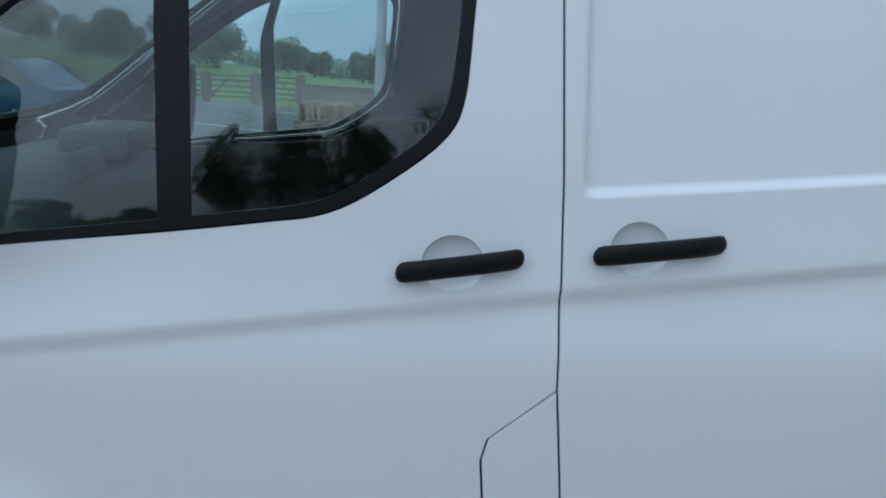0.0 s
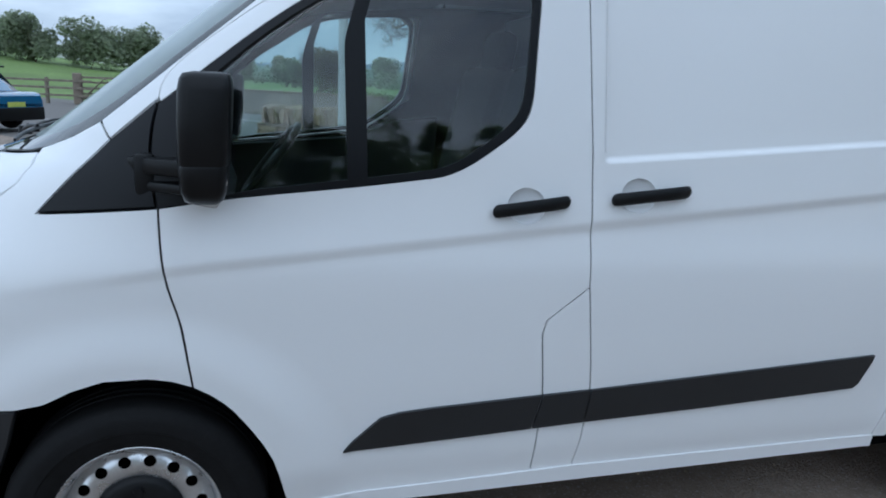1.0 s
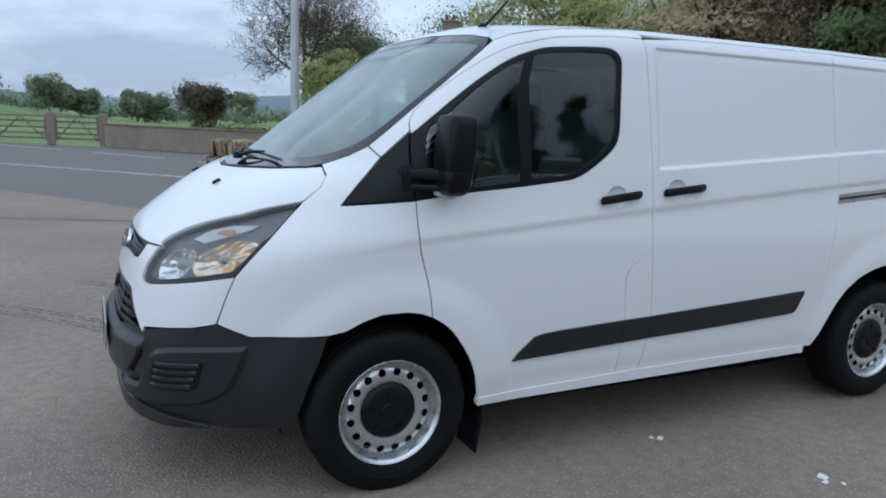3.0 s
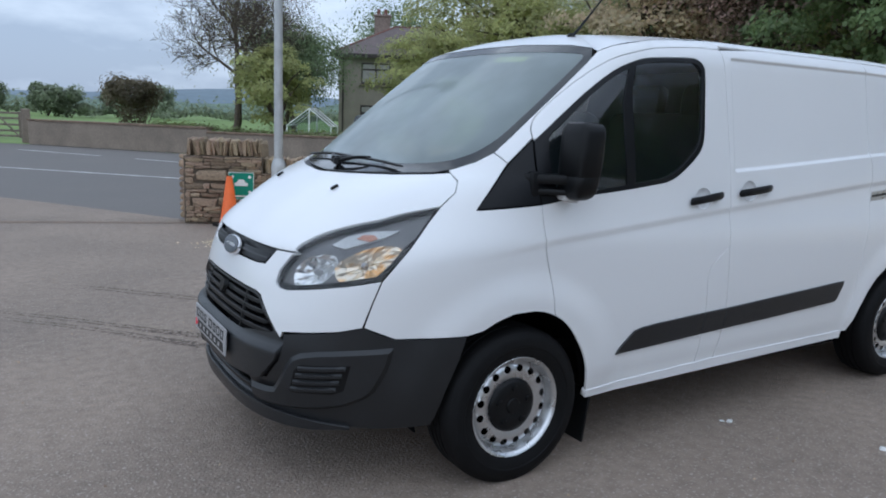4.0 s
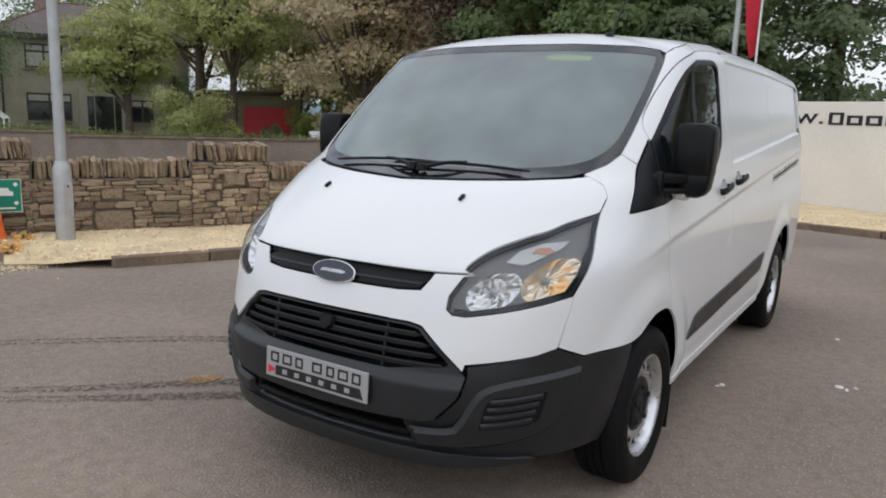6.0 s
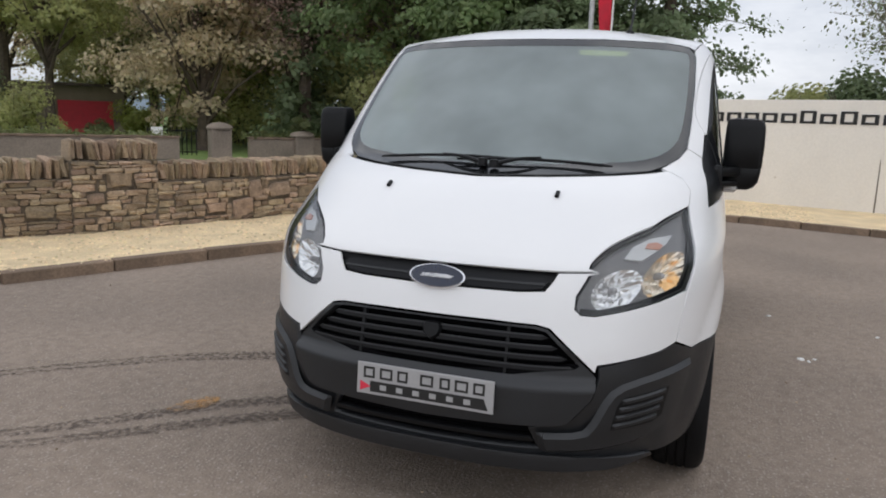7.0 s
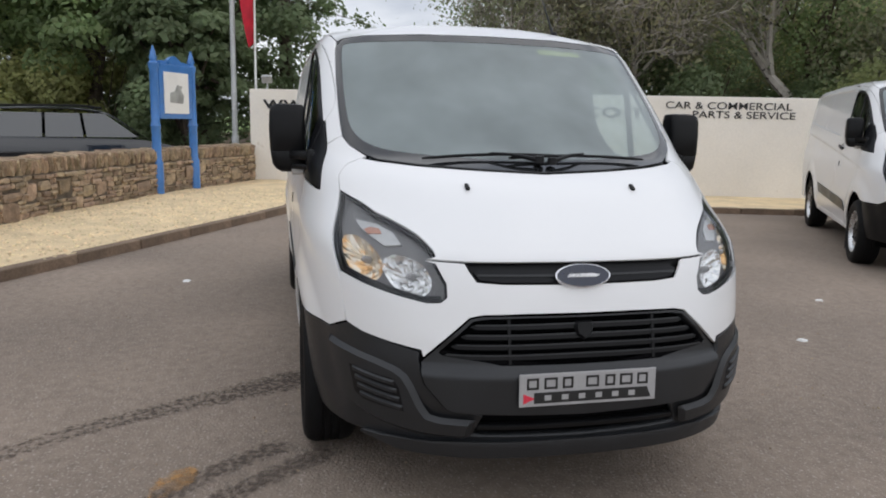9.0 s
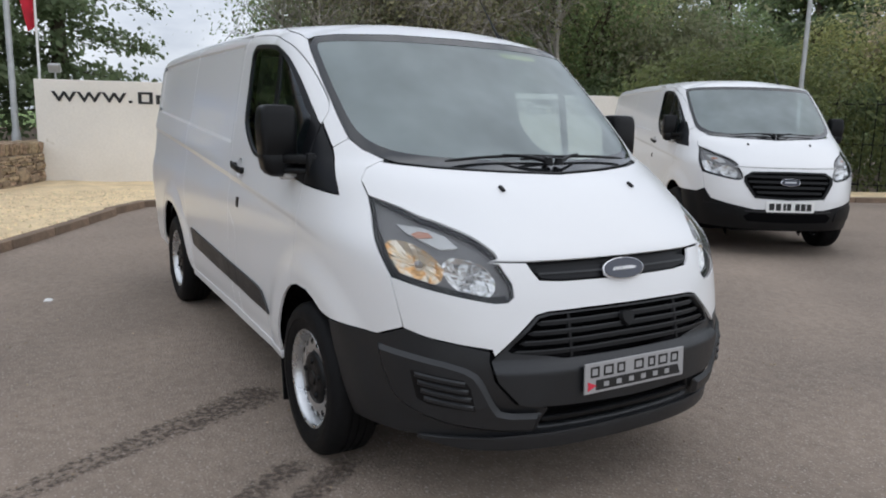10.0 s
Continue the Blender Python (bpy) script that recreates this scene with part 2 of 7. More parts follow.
def sx(x, z):
    """The body's length coordinate of the point of the left side at x, z."""
    xc, a, b, n = (float(v) for v in level(z))
    if x >= xc:
        return QUARTER + x - .15, z
    y = b * max(1e-6, 1 - ((xc - x) / a) ** n) ** (1 / n)
    return (QUARTER + xc - .15) * math.atan2(y, xc - x) * 2 / math.pi, z


def fy(y, z):
    """The same of the point of the front at y, z: left of the middle positive."""
    xc, a, b, n = (float(v) for v in level(z))
    x = a * max(1e-6, 1 - (abs(y) / b) ** n) ** (1 / n)
    return math.copysign((QUARTER + xc - .15) * math.atan2(abs(y), x) * 2 / math.pi, -y), z


def relief(x, z):
    """How far the sheet metal lies inwards of the plain body: crease, wheel arches, recessed upper panel."""
    d = np.interp(x, *CREASE) - z
    fade = ease(-.40, .35, x)
    d1 = fade * np.where(d > 0, -.005 + .0115 * ease(0, .040, d) - .0095 * ease(.08, .5, d), -.005 * (1 - ease(0, .14, -d)))
    r = np.hypot(x, z - .32)
    d2 = -.024 * (1 - ease(.45, .60, r)) * ease(.2, .45, z)
    r = np.hypot(x - 2.93, z - .335)
    d2 = d2 - .020 * (1 - ease(.47, .62, r)) * ease(.2, .45, z)
    inset = np.minimum(np.minimum(x - 1.262, 3.80 - x), np.minimum(z - np.interp(x, *LEDGE), np.interp(x, *EAVES) - .082 - z))
    d3 = .014 * ease(0, .015, inset)
    d4 = .006 * (1 - ease(.36, .44, z)) * ease(.3, .5, x)
    return d1 + d2 + d3 + d4


def flat(u, z):
    s, a = np.where(u < 0, -1.0, 1.0), np.abs(u)
    xc, ax, b, n = level(z)
    lim = QUARTER + xc - .15
    al = np.minimum(a / lim, 1) * math.pi / 2
    c, si = np.abs(np.cos(al)) + 1e-9, np.abs(np.sin(al)) + 1e-9
    rho = ((c / ax) ** n + (si / b) ** n) ** (-1 / n)
    cap = a < lim
    x = np.where(cap, xc - rho * c, a - QUARTER + .15)
    y = np.where(cap, rho * si, half(x, z))
    gx = np.where(cap, -(rho * c / ax) ** (n - 1) / ax, 0)
    gy = np.where(cap, (rho * si / b) ** (n - 1) / b, 1)
    g = np.hypot(gx, gy)
    d = relief(x, z) * np.where(cap, ease(.35, 1.0, gy / g), 1)
    return np.stack([x - d * gx / g, -s * (y - d * gy / g), z], -1)


def skin(u, z, off=0.0):
    """Points of the body and their normals."""
    u, z = np.asarray(u, float), np.asarray(z, float)
    e = .003
    p = flat(u, z)
    n = np.cross(flat(u + e, z) - flat(u - e, z), flat(u, z + e) - flat(u, z - e))
    n /= np.linalg.norm(n, axis=-1, keepdims=True) + 1e-12
    n = np.where((n[..., 1:2] * p[..., 1:2] + n[..., 0:1] * (p[..., 0:1] - 1.5)) < 0, -n, n)
    return p + n * off, n


def spline(pts, n=5, closed=False):
    p = np.array(pts, float)
    q = np.vstack([p[-1], p, p[0], p[1]]) if closed else np.vstack([2 * p[0] - p[1], p, 2 * p[-1] - p[-2]])
    out = []
    for i in range(1, len(q) - 2):
        a, b, c, d = q[i - 1:i + 3]
        for t in np.linspace(0, 1, n, endpoint=False):
            out.append(.5 * (2 * b + (c - a) * t + (2 * a - 5 * b + 4 * c - d) * t * t + (3 * b - a - 3 * c + d) * t ** 3))
    if not closed:
        out.append(p[-1])
    return np.array(out)


def dense(poly, res):
    out = []
    for a, b in zip(poly, np.roll(poly, -1, 0)):
        k = max(1, int(math.ceil(np.hypot(*(b - a)) / res)))
        out += [a + (b - a) * i / k for i in range(k)]
    return np.array(out)


def shrink(poly, d):
    """The outline moved inwards by d."""
    p = np.array(poly, float)
    area = np.sum(p[:, 0] * np.roll(p[:, 1], -1) - np.roll(p[:, 0], -1) * p[:, 1])
    e = np.roll(p, -1, 0) - p
    e /= np.linalg.norm(e, axis=1, keepdims=True) + 1e-12
    nrm = np.stack([-e[:, 1], e[:, 0]], 1) * (1 if area > 0 else -1)
    a, b = np.roll(nrm, 1, 0), nrm
    m = a + b
    k = np.clip(1 / (np.einsum("ij,ij->i", m, m) / 2 + 1e-9), .3, 1.6)[:, None]
    return p + m * k * d


def within(pts, poly):
    x, y = pts[:, 0], pts[:, 1]
    hit = np.zeros(len(pts), bool)
    for (x0, y0), (x1, y1) in zip(poly, np.roll(poly, -1, 0)):
        hit ^= ((y0 > y) != (y1 > y)) & (x < (x1 - x0) * (y - y0) / (y1 - y0 + 1e-15) + x0)
    return hit


def near(pts, poly):
    best = np.full(len(pts), 9.0)
    for a, b in zip(poly, np.roll(poly, -1, 0)):
        d = b - a
        t = np.clip(((pts - a) @ d) / (d @ d + 1e-15), 0, 1)
        best = np.minimum(best, np.hypot(*(pts - a - t[:, None] * d).T))
    return best


def panel(name, outline, material, parent, holes=(), res=.03, off=0.0, depth=.012, gap=.0028, label="", flip=False, lift=None, lines=False):
    """A piece of the body's skin within an outline, with turned-in edges."""
    loops = [shrink(dense(np.array(outline, float), res), gap)] + [dense(np.array(h, float), res * .7) for h in holes]
    if flip:
        loops = [lp * (-1, 1) for lp in loops]
    lo, hi = loops[0].min(0), loops[0].max(0)
    gu, gz = np.meshgrid(np.arange(lo[0] + res / 2, hi[0], res), np.arange(lo[1] + res / 2, hi[1], res))
    grid = np.stack([gu.ravel(), gz.ravel()], 1)
    keep = within(grid, loops[0])
    for h in loops[1:]:
        keep &= ~within(grid, h)
    grid = grid[keep]
    if lines:
        gx = np.abs(flat(grid[:, 0], grid[:, 1])[:, 0])
        dc = grid[:, 1] - np.interp(flat(grid[:, 0], grid[:, 1])[:, 0], *CREASE)
        dl = grid[:, 1] - np.interp(gx, *LEDGE)
        dt = np.interp(gx, *EAVES) - .082 - grid[:, 1]
        up = (gx > 1.25) & (gx < 3.83)
        grid = grid[~(((dc > -.062) & (dc < .028)) | (up & (dl > -.012) & (dl < .034)) | (up & (dt > -.012) & (dt < .034)) | (up & (gx > 1.25) & (gx < 1.296) & (dl > -.02) & (dt > -.02)))]
        xs = np.arange(-.75, 3.96, res * .8)
        extra = [(x, float(np.interp(x, *CREASE)) + o) for o in (-.052, -.038, -.026, -.015, -.006, 0, .008, .020) for x in xs]
        xs = np.arange(1.262, 3.80, res * .8)
        extra += [(x, float(np.interp(x, *LEDGE)) + o) for o in (-.004, .002, .008, .014, .020, .026) for x in xs]
        extra += [(x, float(np.interp(x, *EAVES)) - .082 - o) for o in (-.004, .002, .008, .014, .020, .026) for x in xs]
        for x in (1.258, 1.264, 1.270, 1.276, 1.282, 1.288):
            extra += [(x, z) for z in np.arange(float(np.interp(x, *LEDGE)) + .034, float(np.interp(x, *EAVES)) - .112, res * .8)]
        ex = np.array([sx(x, z) for x, z in extra]) * ((-1, 1) if flip else (1, 1))
        ok = within(ex, loops[0])
        for h in loops[1:]:
            ok &= ~within(ex, h)
        grid = np.vstack([grid, ex[ok]])
    for h in loops:
        grid = grid[near(grid, h) > (res * .45 if not lines else .006)]
    verts, edges = [], []
    for lp in loops:
        k = len(verts)
        verts += [Vector(p) for p in lp]
        edges += [(k + i, k + (i + 1) % len(lp)) for i in range(len(lp))]
    verts += [Vector(p) for p in grid]
    vo, _, fo, *_ = delaunay_2d_cdt(verts, edges, [], 0, 1e-6)
    vo = np.array([(v.x, v.y) for v in vo])
    fo = np.array([f for f in fo if len(f) == 3])
    mid = vo[fo].mean(1)
    keep = within(mid, loops[0])
    for h in loops[1:]:
        keep &= ~within(mid, h)
    fo = fo[keep]
    # no slivers along the edges
    e1, e2 = vo[fo[:, 1]] - vo[fo[:, 0]], vo[fo[:, 2]] - vo[fo[:, 0]]
    area = np.abs(e1[:, 0] * e2[:, 1] - e1[:, 1] * e2[:, 0])
    span = np.maximum(np.maximum((e1 ** 2).sum(1), (e2 ** 2).sum(1)), ((e1 - e2) ** 2).sum(1))
    fo = fo[area > .03 * span]
    p, n = skin(vo[:, 0], vo[:, 1], off)
    if lift is not None:
        p = p + n * lift(p)[:, None]
    tri = p[fo]
    back = np.einsum("ij,ij->i", np.cross(tri[:, 1] - tri[:, 0], tri[:, 2] - tri[:, 0]), n[fo].mean(1)) < 0
    fo[back] = fo[back][:, ::-1]
    if lift is not None:
        # shading follows the lifted surface
        fn = np.cross(p[fo[:, 1]] - p[fo[:, 0]], p[fo[:, 2]] - p[fo[:, 0]])
        n = np.zeros_like(p)
        for k in range(3):
            np.add.at(n, fo[:, k], fn)
        n /= np.linalg.norm(n, axis=1, keepdims=True) + 1e-12
    count = {}
    for f in fo:
        for a, b in ((f[0], f[1]), (f[1], f[2]), (f[2], f[0])):
            count[(a, b)] = count.get((a, b), 0) + 1
    rim = [(a, b) for a, b in count if (b, a) not in count]
    outward = {}
    for a, b in rim:
        o = np.cross(p[b] - p[a], n[a])
        o /= np.linalg.norm(o) + 1e-12
        for v in (a, b):
            outward[v] = outward.get(v, 0) + o
    verts3, normals = list(p), list(n)
    index = {}
    for v, o in outward.items():
        o = o / (np.linalg.norm(o) + 1e-12)
        index[v] = len(verts3)
        verts3 += [p[v], p[v] - n[v] * depth]
        q = o + n[v] * .9
        normals += [q / np.linalg.norm(q), o]
    faces = [tuple(f) for f in fo]
    for a, b in rim:
        i, j = index[a], index[b]
        faces.append((j, i, i + 1, j + 1))
    return part_mesh(name, mesh_of(name, verts3, faces, material, normals), parent, label)


def raised(name, outline, material, parent, h, cham, base=.001, flip=False, res=.028, label=""):
    """A moulding that stands h proud of the body within an outline, with a sloping edge."""
    top = panel(name, shrink(dense(np.array(outline, float), res), cham), material, parent, res=res, off=h, depth=.004, gap=0, label=label, flip=flip)
    low = dense(np.array(outline, float), res)
    high = shrink(low, cham)
    k = np.array((-1, 1)) if flip else np.array((1, 1))
    a, b = skin(*(low * k).T, base)[0], skin(*(high * k).T, h)[0]
    n = len(a)
    part_mesh("moulding_edge", mesh_of("moulding_edge", np.vstack([a, b]), [(i, (i + 1) % n, n + (i + 1) % n, n + i) for i in range(n)], material), top)
    return top


def sxs(*rows):
    return [sx(x, z) for x, z in rows]


def fys(*rows):
    return [fy(y, z) for y, z in rows]


def mirrored(rows):
    """A left half outline that starts and ends on the middle, closed over to the right."""
    r = [tuple(p) for p in rows]
    return r + [(-u, z) for u, z in r[::-1] if abs(u) > 1e-4]


FRONT_LINE = sxs((.083, 1.163), (.087, 1.067), (.10, .967), (.129, .861), (.152, .705))
ARCH = sxs((.152, .705), (.21, .668), (.268, .607), (.345, .482), (.386, .325))
JOG = sxs((1.107, .347), (1.113, .44), (1.12, .60), (1.101, .80), (1.112, .842), (1.235, .935))
REAR_LINE = sxs((1.235, .935), (1.232, 1.10), (1.229, 1.31), (1.218, 1.65), (1.211, 1.862))
DOOR_TOP = sxs((1.211, 1.862), (1.057, 1.860), (.84, 1.843), (.656, 1.812), (.494, 1.762), (.32, 1.658), (.158, 1.536), (.10, 1.473), (.086, 1.425))
WINDOW_LOW = sxs((.083, 1.163), (.279, 1.191), (.556, 1.218), (.72, 1.237), (.80, 1.248), (.862, 1.272), (.93, 1.314), (.995, 1.362), (1.033, 1.405), (1.049, 1.455), (1.055, 1.51))
WINDOW_TOP = sxs((1.061, 1.588), (1.072, 1.735), (1.062, 1.775), (1.03, 1.799), (.97, 1.805), (.774, 1.792), (.648, 1.774), (.506, 1.72), (.347, 1.617), (.193, 1.497),
                 (.088, 1.412))
PANE_LINE = sxs((.165, 1.205), (.323, 1.212), (.556, 1.238), (.72, 1.257), (.79, 1.268), (.848, 1.291), (.915, 1.334), (.976, 1.380), (1.012, 1.424), (1.028, 1.48), (1.040, 1.588), (1.050, 1.725), (1.035, 1.765),
                (1.005, 1.782), (.96, 1.786), (.774, 1.774), (.645, 1.752), (.512, 1.70), (.36, 1.602), (.215, 1.482), (.145, 1.42))
def curved(rows, n=3):
    return [tuple(p) for p in spline(rows, n)]


_w = curved(WINDOW_LOW + WINDOW_TOP)
WINDOW_LOW, WINDOW_TOP = _w[:20], _w[20:]
PANE_LINE = [tuple(p) for p in spline(PANE_LINE, 3, True)]
DOOR_TOP, ARCH, FRONT_LINE = curved(DOOR_TOP), curved(ARCH), curved(FRONT_LINE)
SCREEN_SIDE = sxs((-.20, 1.292), (-.13, 1.322), (-.06, 1.362), (.022, 1.429), (.15, 1.536), (.327, 1.68), (.44, 1.772), (.478, 1.803))
SCREEN_LOW = fys((0, 1.240), (-.27, 1.250), (-.50, 1.262), (-.64, 1.275))
SCREEN_TOP = fys((-.715, 1.817), (-.62, 1.832), (-.34, 1.846), (0, 1.850))
LAMP_TOP = sxs((-.801, .968), (-.775, .990), (-.701, 1.034), (-.602, 1.073), (-.536, 1.092), (-.454, 1.12), (-.325, 1.152))
LAMP_BACK = sxs((-.325, 1.152), (-.383, 1.096), (-.474, 1.005), (-.552, .922), (-.583, .882))
LAMP_LOW = sxs((-.583, .882), (-.697, .856), (-.791, .833)) + fys((-.545, .815), (-.500, .818), (-.478, .836), (-.478, .880))
TIP = fys((-.51, .945))


def wheel(name, parent, cx, cz, side, label):
    """A steel wheel with a black cap; side is -1 on the left."""
    w = thing(name, "", "")
    w.parent = parent
    w.location = (cx, side * .83, cz)
    R, hw = .336, .108

    def put(nm, prof, material, seg=64, lab=""):
        bm = lathe([(r, side * h) for r, h in prof], seg, "Y")
        return part(nm, bm, material, w, lab, smooth=True)

    tyre = [(.205, -.10), (.24, -hw), (.29, -hw - .004), (.318, -.098), (.331, -.082), (R, -.056), (R, -.04), (R - .007, -.038), (R - .007, -.030), (R, -.028), (R, -.006), (R - .007, -.004), (R - .007, .004), (R, .006), (R, .028), (R - .007, .030), (R - .007, .038), (R, .040), (R, .056), (.331, .082), (.320, .098), (.312, .101), (.308, .106), (.29, hw + .003),
            (.265, hw + .005), (.262, hw + .002), (.24, hw), (.215, .096), (.205, .09)]
    put("tyre", tyre, RUBBER, 72)
    # rim: lip and drum, and a disc with round holes
    put("rim", [(.205, -.09), (.198, -.05), (.196, .03), (.203, .075), (.214, .088), (.219, .094), (.215, .098), (.206, .094), (.199, .082), (.194, .060), (.191, .046)], STEEL)
    nh = 16
    loops = [np.array([(.192 * math.cos(a), .192 * math.sin(a)) for a in np.linspace(0, 2 * math.pi, 96, endpoint=False)]),
             np.array([(.085 * math.cos(a), .085 * math.sin(a)) for a in np.linspace(0, 2 * math.pi, 48, endpoint=False)])]
    for k in range(nh):
        a = 2 * math.pi * (k + .5) / nh
        c, s = math.cos(a), math.sin(a)
        loops.append(np.array([(c * (.161 + .0150 * math.cos(t)) - s * .0165 * math.sin(t), s * (.161 + .0150 * math.cos(t)) + c * .0165 * math.sin(t)) for t in np.linspace(0, 2 * math.pi, 14, endpoint=False)]))
    verts, edges = [], []
    for lp in loops:
        i0 = len(verts)
        verts += [Vector(p) for p in lp]
        edges += [(i0 + i, i0 + (i + 1) % len(lp)) for i in range(len(lp))]
    for r in (.10, .115, .130, .143, .179, .186):
        verts += [Vector((r * math.cos(a), r * math.sin(a))) for a in np.linspace(0, 2 * math.pi, 64, endpoint=False) + r]
    vo, _, fo, *_ = delaunay_2d_cdt(verts, edges, [], 0, 1e-6)
    vo = np.array([(v.x, v.y) for v in vo])
    fo = np.array([f for f in fo if len(f) == 3])
    mid = vo[fo].mean(1)
    keep = within(mid, loops[0]) & ~within(mid, loops[1])
    for lp in loops[2:]:
        keep &= ~within(mid, lp)
    fo = fo[keep]
    rr = np.hypot(vo[:, 0], vo[:, 1])
    dep = np.interp(rr, [.085, .112, .125, .145, .172, .185, .192], [.058, .060, .066, .070, .066, .052, .046])
    v3 = np.stack([vo[:, 0], side * dep, vo[:, 1]], 1)
    if side < 0:
        fo = fo[:, ::-1]
    me = mesh_of("disc", v3, fo[:, ::-1], STEEL)
    part_mesh("disc", me, w, "silver steel wheel disc with a ring of holes")
    cap = put("centre_cap", [(.0, .084), (.03, .084), (.034, .078), (.042, .078), (.05, .082), (.10, .078), (.113, .070), (.117, .060), (.110, .05)], BLACK, 48, "black plastic hub cap")
    for k in range(5):
        a = 2 * math.pi * k / 5 + .3
        part("nut_cover", lathe([(0, side * .089), (.012, side * .089), (.015, side * .078)], 12, "Y", (.078 * math.cos(a), 0, .078 * math.sin(a))), BLACK, w, smooth=True)
    put("brake_drum", [(0, .0), (.18, .0), (.185, -.06)], SHADOWBLACK, 32)
    return w


def ellipse(cx, cz, rx, rz, n=22, tilt=0.0):
    out = []
    for k in range(n):
        t = 2 * math.pi * k / n
        out.append(sx(cx + rx * math.cos(t), cz + rz * math.sin(t) + tilt * rx * math.cos(t)))
    return out


def bowl(parent, cx, cz, rx, rz, flip, depth=.020):
    """The finger cup behind a door handle."""
    verts, faces, n, rings = [], [], 22, 6
    for i in range(rings + 1):
        q = math.cos(i / rings * math.pi / 2)
        for k in range(n):
            t = 2 * math.pi * k / n
            u, z = sx(cx + rx * q * math.cos(t), cz + rz * q * math.sin(t))
            p, nn = skin(-u if flip else u, z, -depth * math.sin(i / rings * math.pi / 2) ** .7)
            verts.append(p)
    for i in range(rings):
        for k in range(n):
            a, b = i * n + k, i * n + (k + 1) % n
            faces.append((a, b, b + n, a + n) if not flip else (b, a, a + n, b + n))
    return part_mesh("finger_cup", mesh_of("finger_cup", verts, faces, WHITE), parent)


def handle(parent, x0, z0, x1, z1, flip):
    """A bar handle that stands proud on two feet."""
    bm = bmesh.new()
    pts, rings = [], []
    n = 18
    for i in range(n + 1):
        t = (1 - math.cos(math.pi * i / n)) / 2
        x, z = x0 + (x1 - x0) * t, z0 + (z1 - z0) * t
        u, zz = sx(x, z)
        (p, nn) = skin(-u if flip else u, zz)
        end = min(t, 1 - t) * (x1 - x0)
        r = .0175 * math.sqrt(max(0, 1 - max(0, 1 - end / .014) ** 2)) + .001
        out = .020 + .012 * float(ease(0, .06, end))
        pts.append((p, nn, r, out))
    for p, nn, r, out in pts:
        ring = []
        for k in range(12):
            a = 2 * math.pi * k / 12
            c = p + nn * (out - .006 + .010 * math.cos(a) * min(1, r / .014)) + np.array([0, 0, 1]) * r * math.sin(a)
            ring.append(bm.verts.new(c))
        rings.append(ring)
    for a, b in zip(rings, rings[1:]):
        for k in range(12):
            bm.faces.new((a[k], a[(k + 1) % 12], b[(k + 1) % 12], b[k]))
    bm.faces.new(rings[0])
    bm.faces.new(rings[-1][::-1])
    for t in (.17, .83):
        x, z = x0 + (x1 - x0) * t, z0 + (z1 - z0) * t
        u, zz = sx(x, z)
        p, nn = skin(-u if flip else u, zz)
        c = p + nn * .008
        box((.040, .026, .026), c, .004, bm=bm)
    return part("door_handle", bm, BLACK, parent, "black plastic bar handle", smooth=True)


def mirror_unit(van, s):
    """A tall two-part van door mirror on its arm; s is -1 on the left."""
    m = thing("door_mirror", "", "")
    m.parent = van
    m["label"] = "tall black plastic door mirror"
    bm = bmesh.new()
    rows = [(1.188, .050, .046, -.008), (1.200, .078, .070, -.006), (1.222, .094, .083, -.002), (1.276, .100, .088, .002), (1.282, .098, .086, .002), (1.287, .102, .091, .002), (1.38, .104, .094, .004), (1.452, .101, .094, .004), (1.476, .095, .089, .003), (1.488, .084, .080, .0), (1.493, .05, .05, 0)]
    rings = []
    for z, hy, hx, sh in rows:
        ring = []
        for k in range(28):
            a = 2 * math.pi * k / 28
            c, q = math.cos(a), math.sin(a)
            e = 2 / 5.0
            x = .212 + hx * math.copysign(abs(c) ** e, c) * (.74 if c < 0 else .55)
            y = s * (.985 + sh + .78 * hy * math.copysign(abs(q) ** e, q))
            ring.append(bm.verts.new((x + (z - 1.34) * .05, y, z)))
        rings.append(ring)
    for a, b in zip(rings, rings[1:]):
        for k in range(28):
            bm.faces.new((a[k], a[(k + 1) % 28], b[(k + 1) % 28], b[k]))
    bm.faces.new(rings[0])
    bm.faces.new(rings[-1])
    part("housing", bm, BLACK, m, smooth=True)
    bm = bmesh.new()
    for z, h, w in ((1.266, .040, .070), (1.216, .026, .060)):
        box((.215, w, h), (.115, s * .915, z), .009, (0, 0, s * 38), bm=bm)
    box((.05, .05, .11), (.055, s * .885, 1.240), .012, bm=bm)
    part("arm", bm, BLACK, m, smooth=True)
    part("mirror_glass", box((.004, .108, .215), (.2505, s * .99, 1.345), .001), CHROME, m)
    part("lower_lens", box((.085, .060, .040), (.190, s * .945, 1.196), .014, (0, 12, 0)), LAMPGLASS, m, "milky grey indicator lens", smooth=True)
    return m


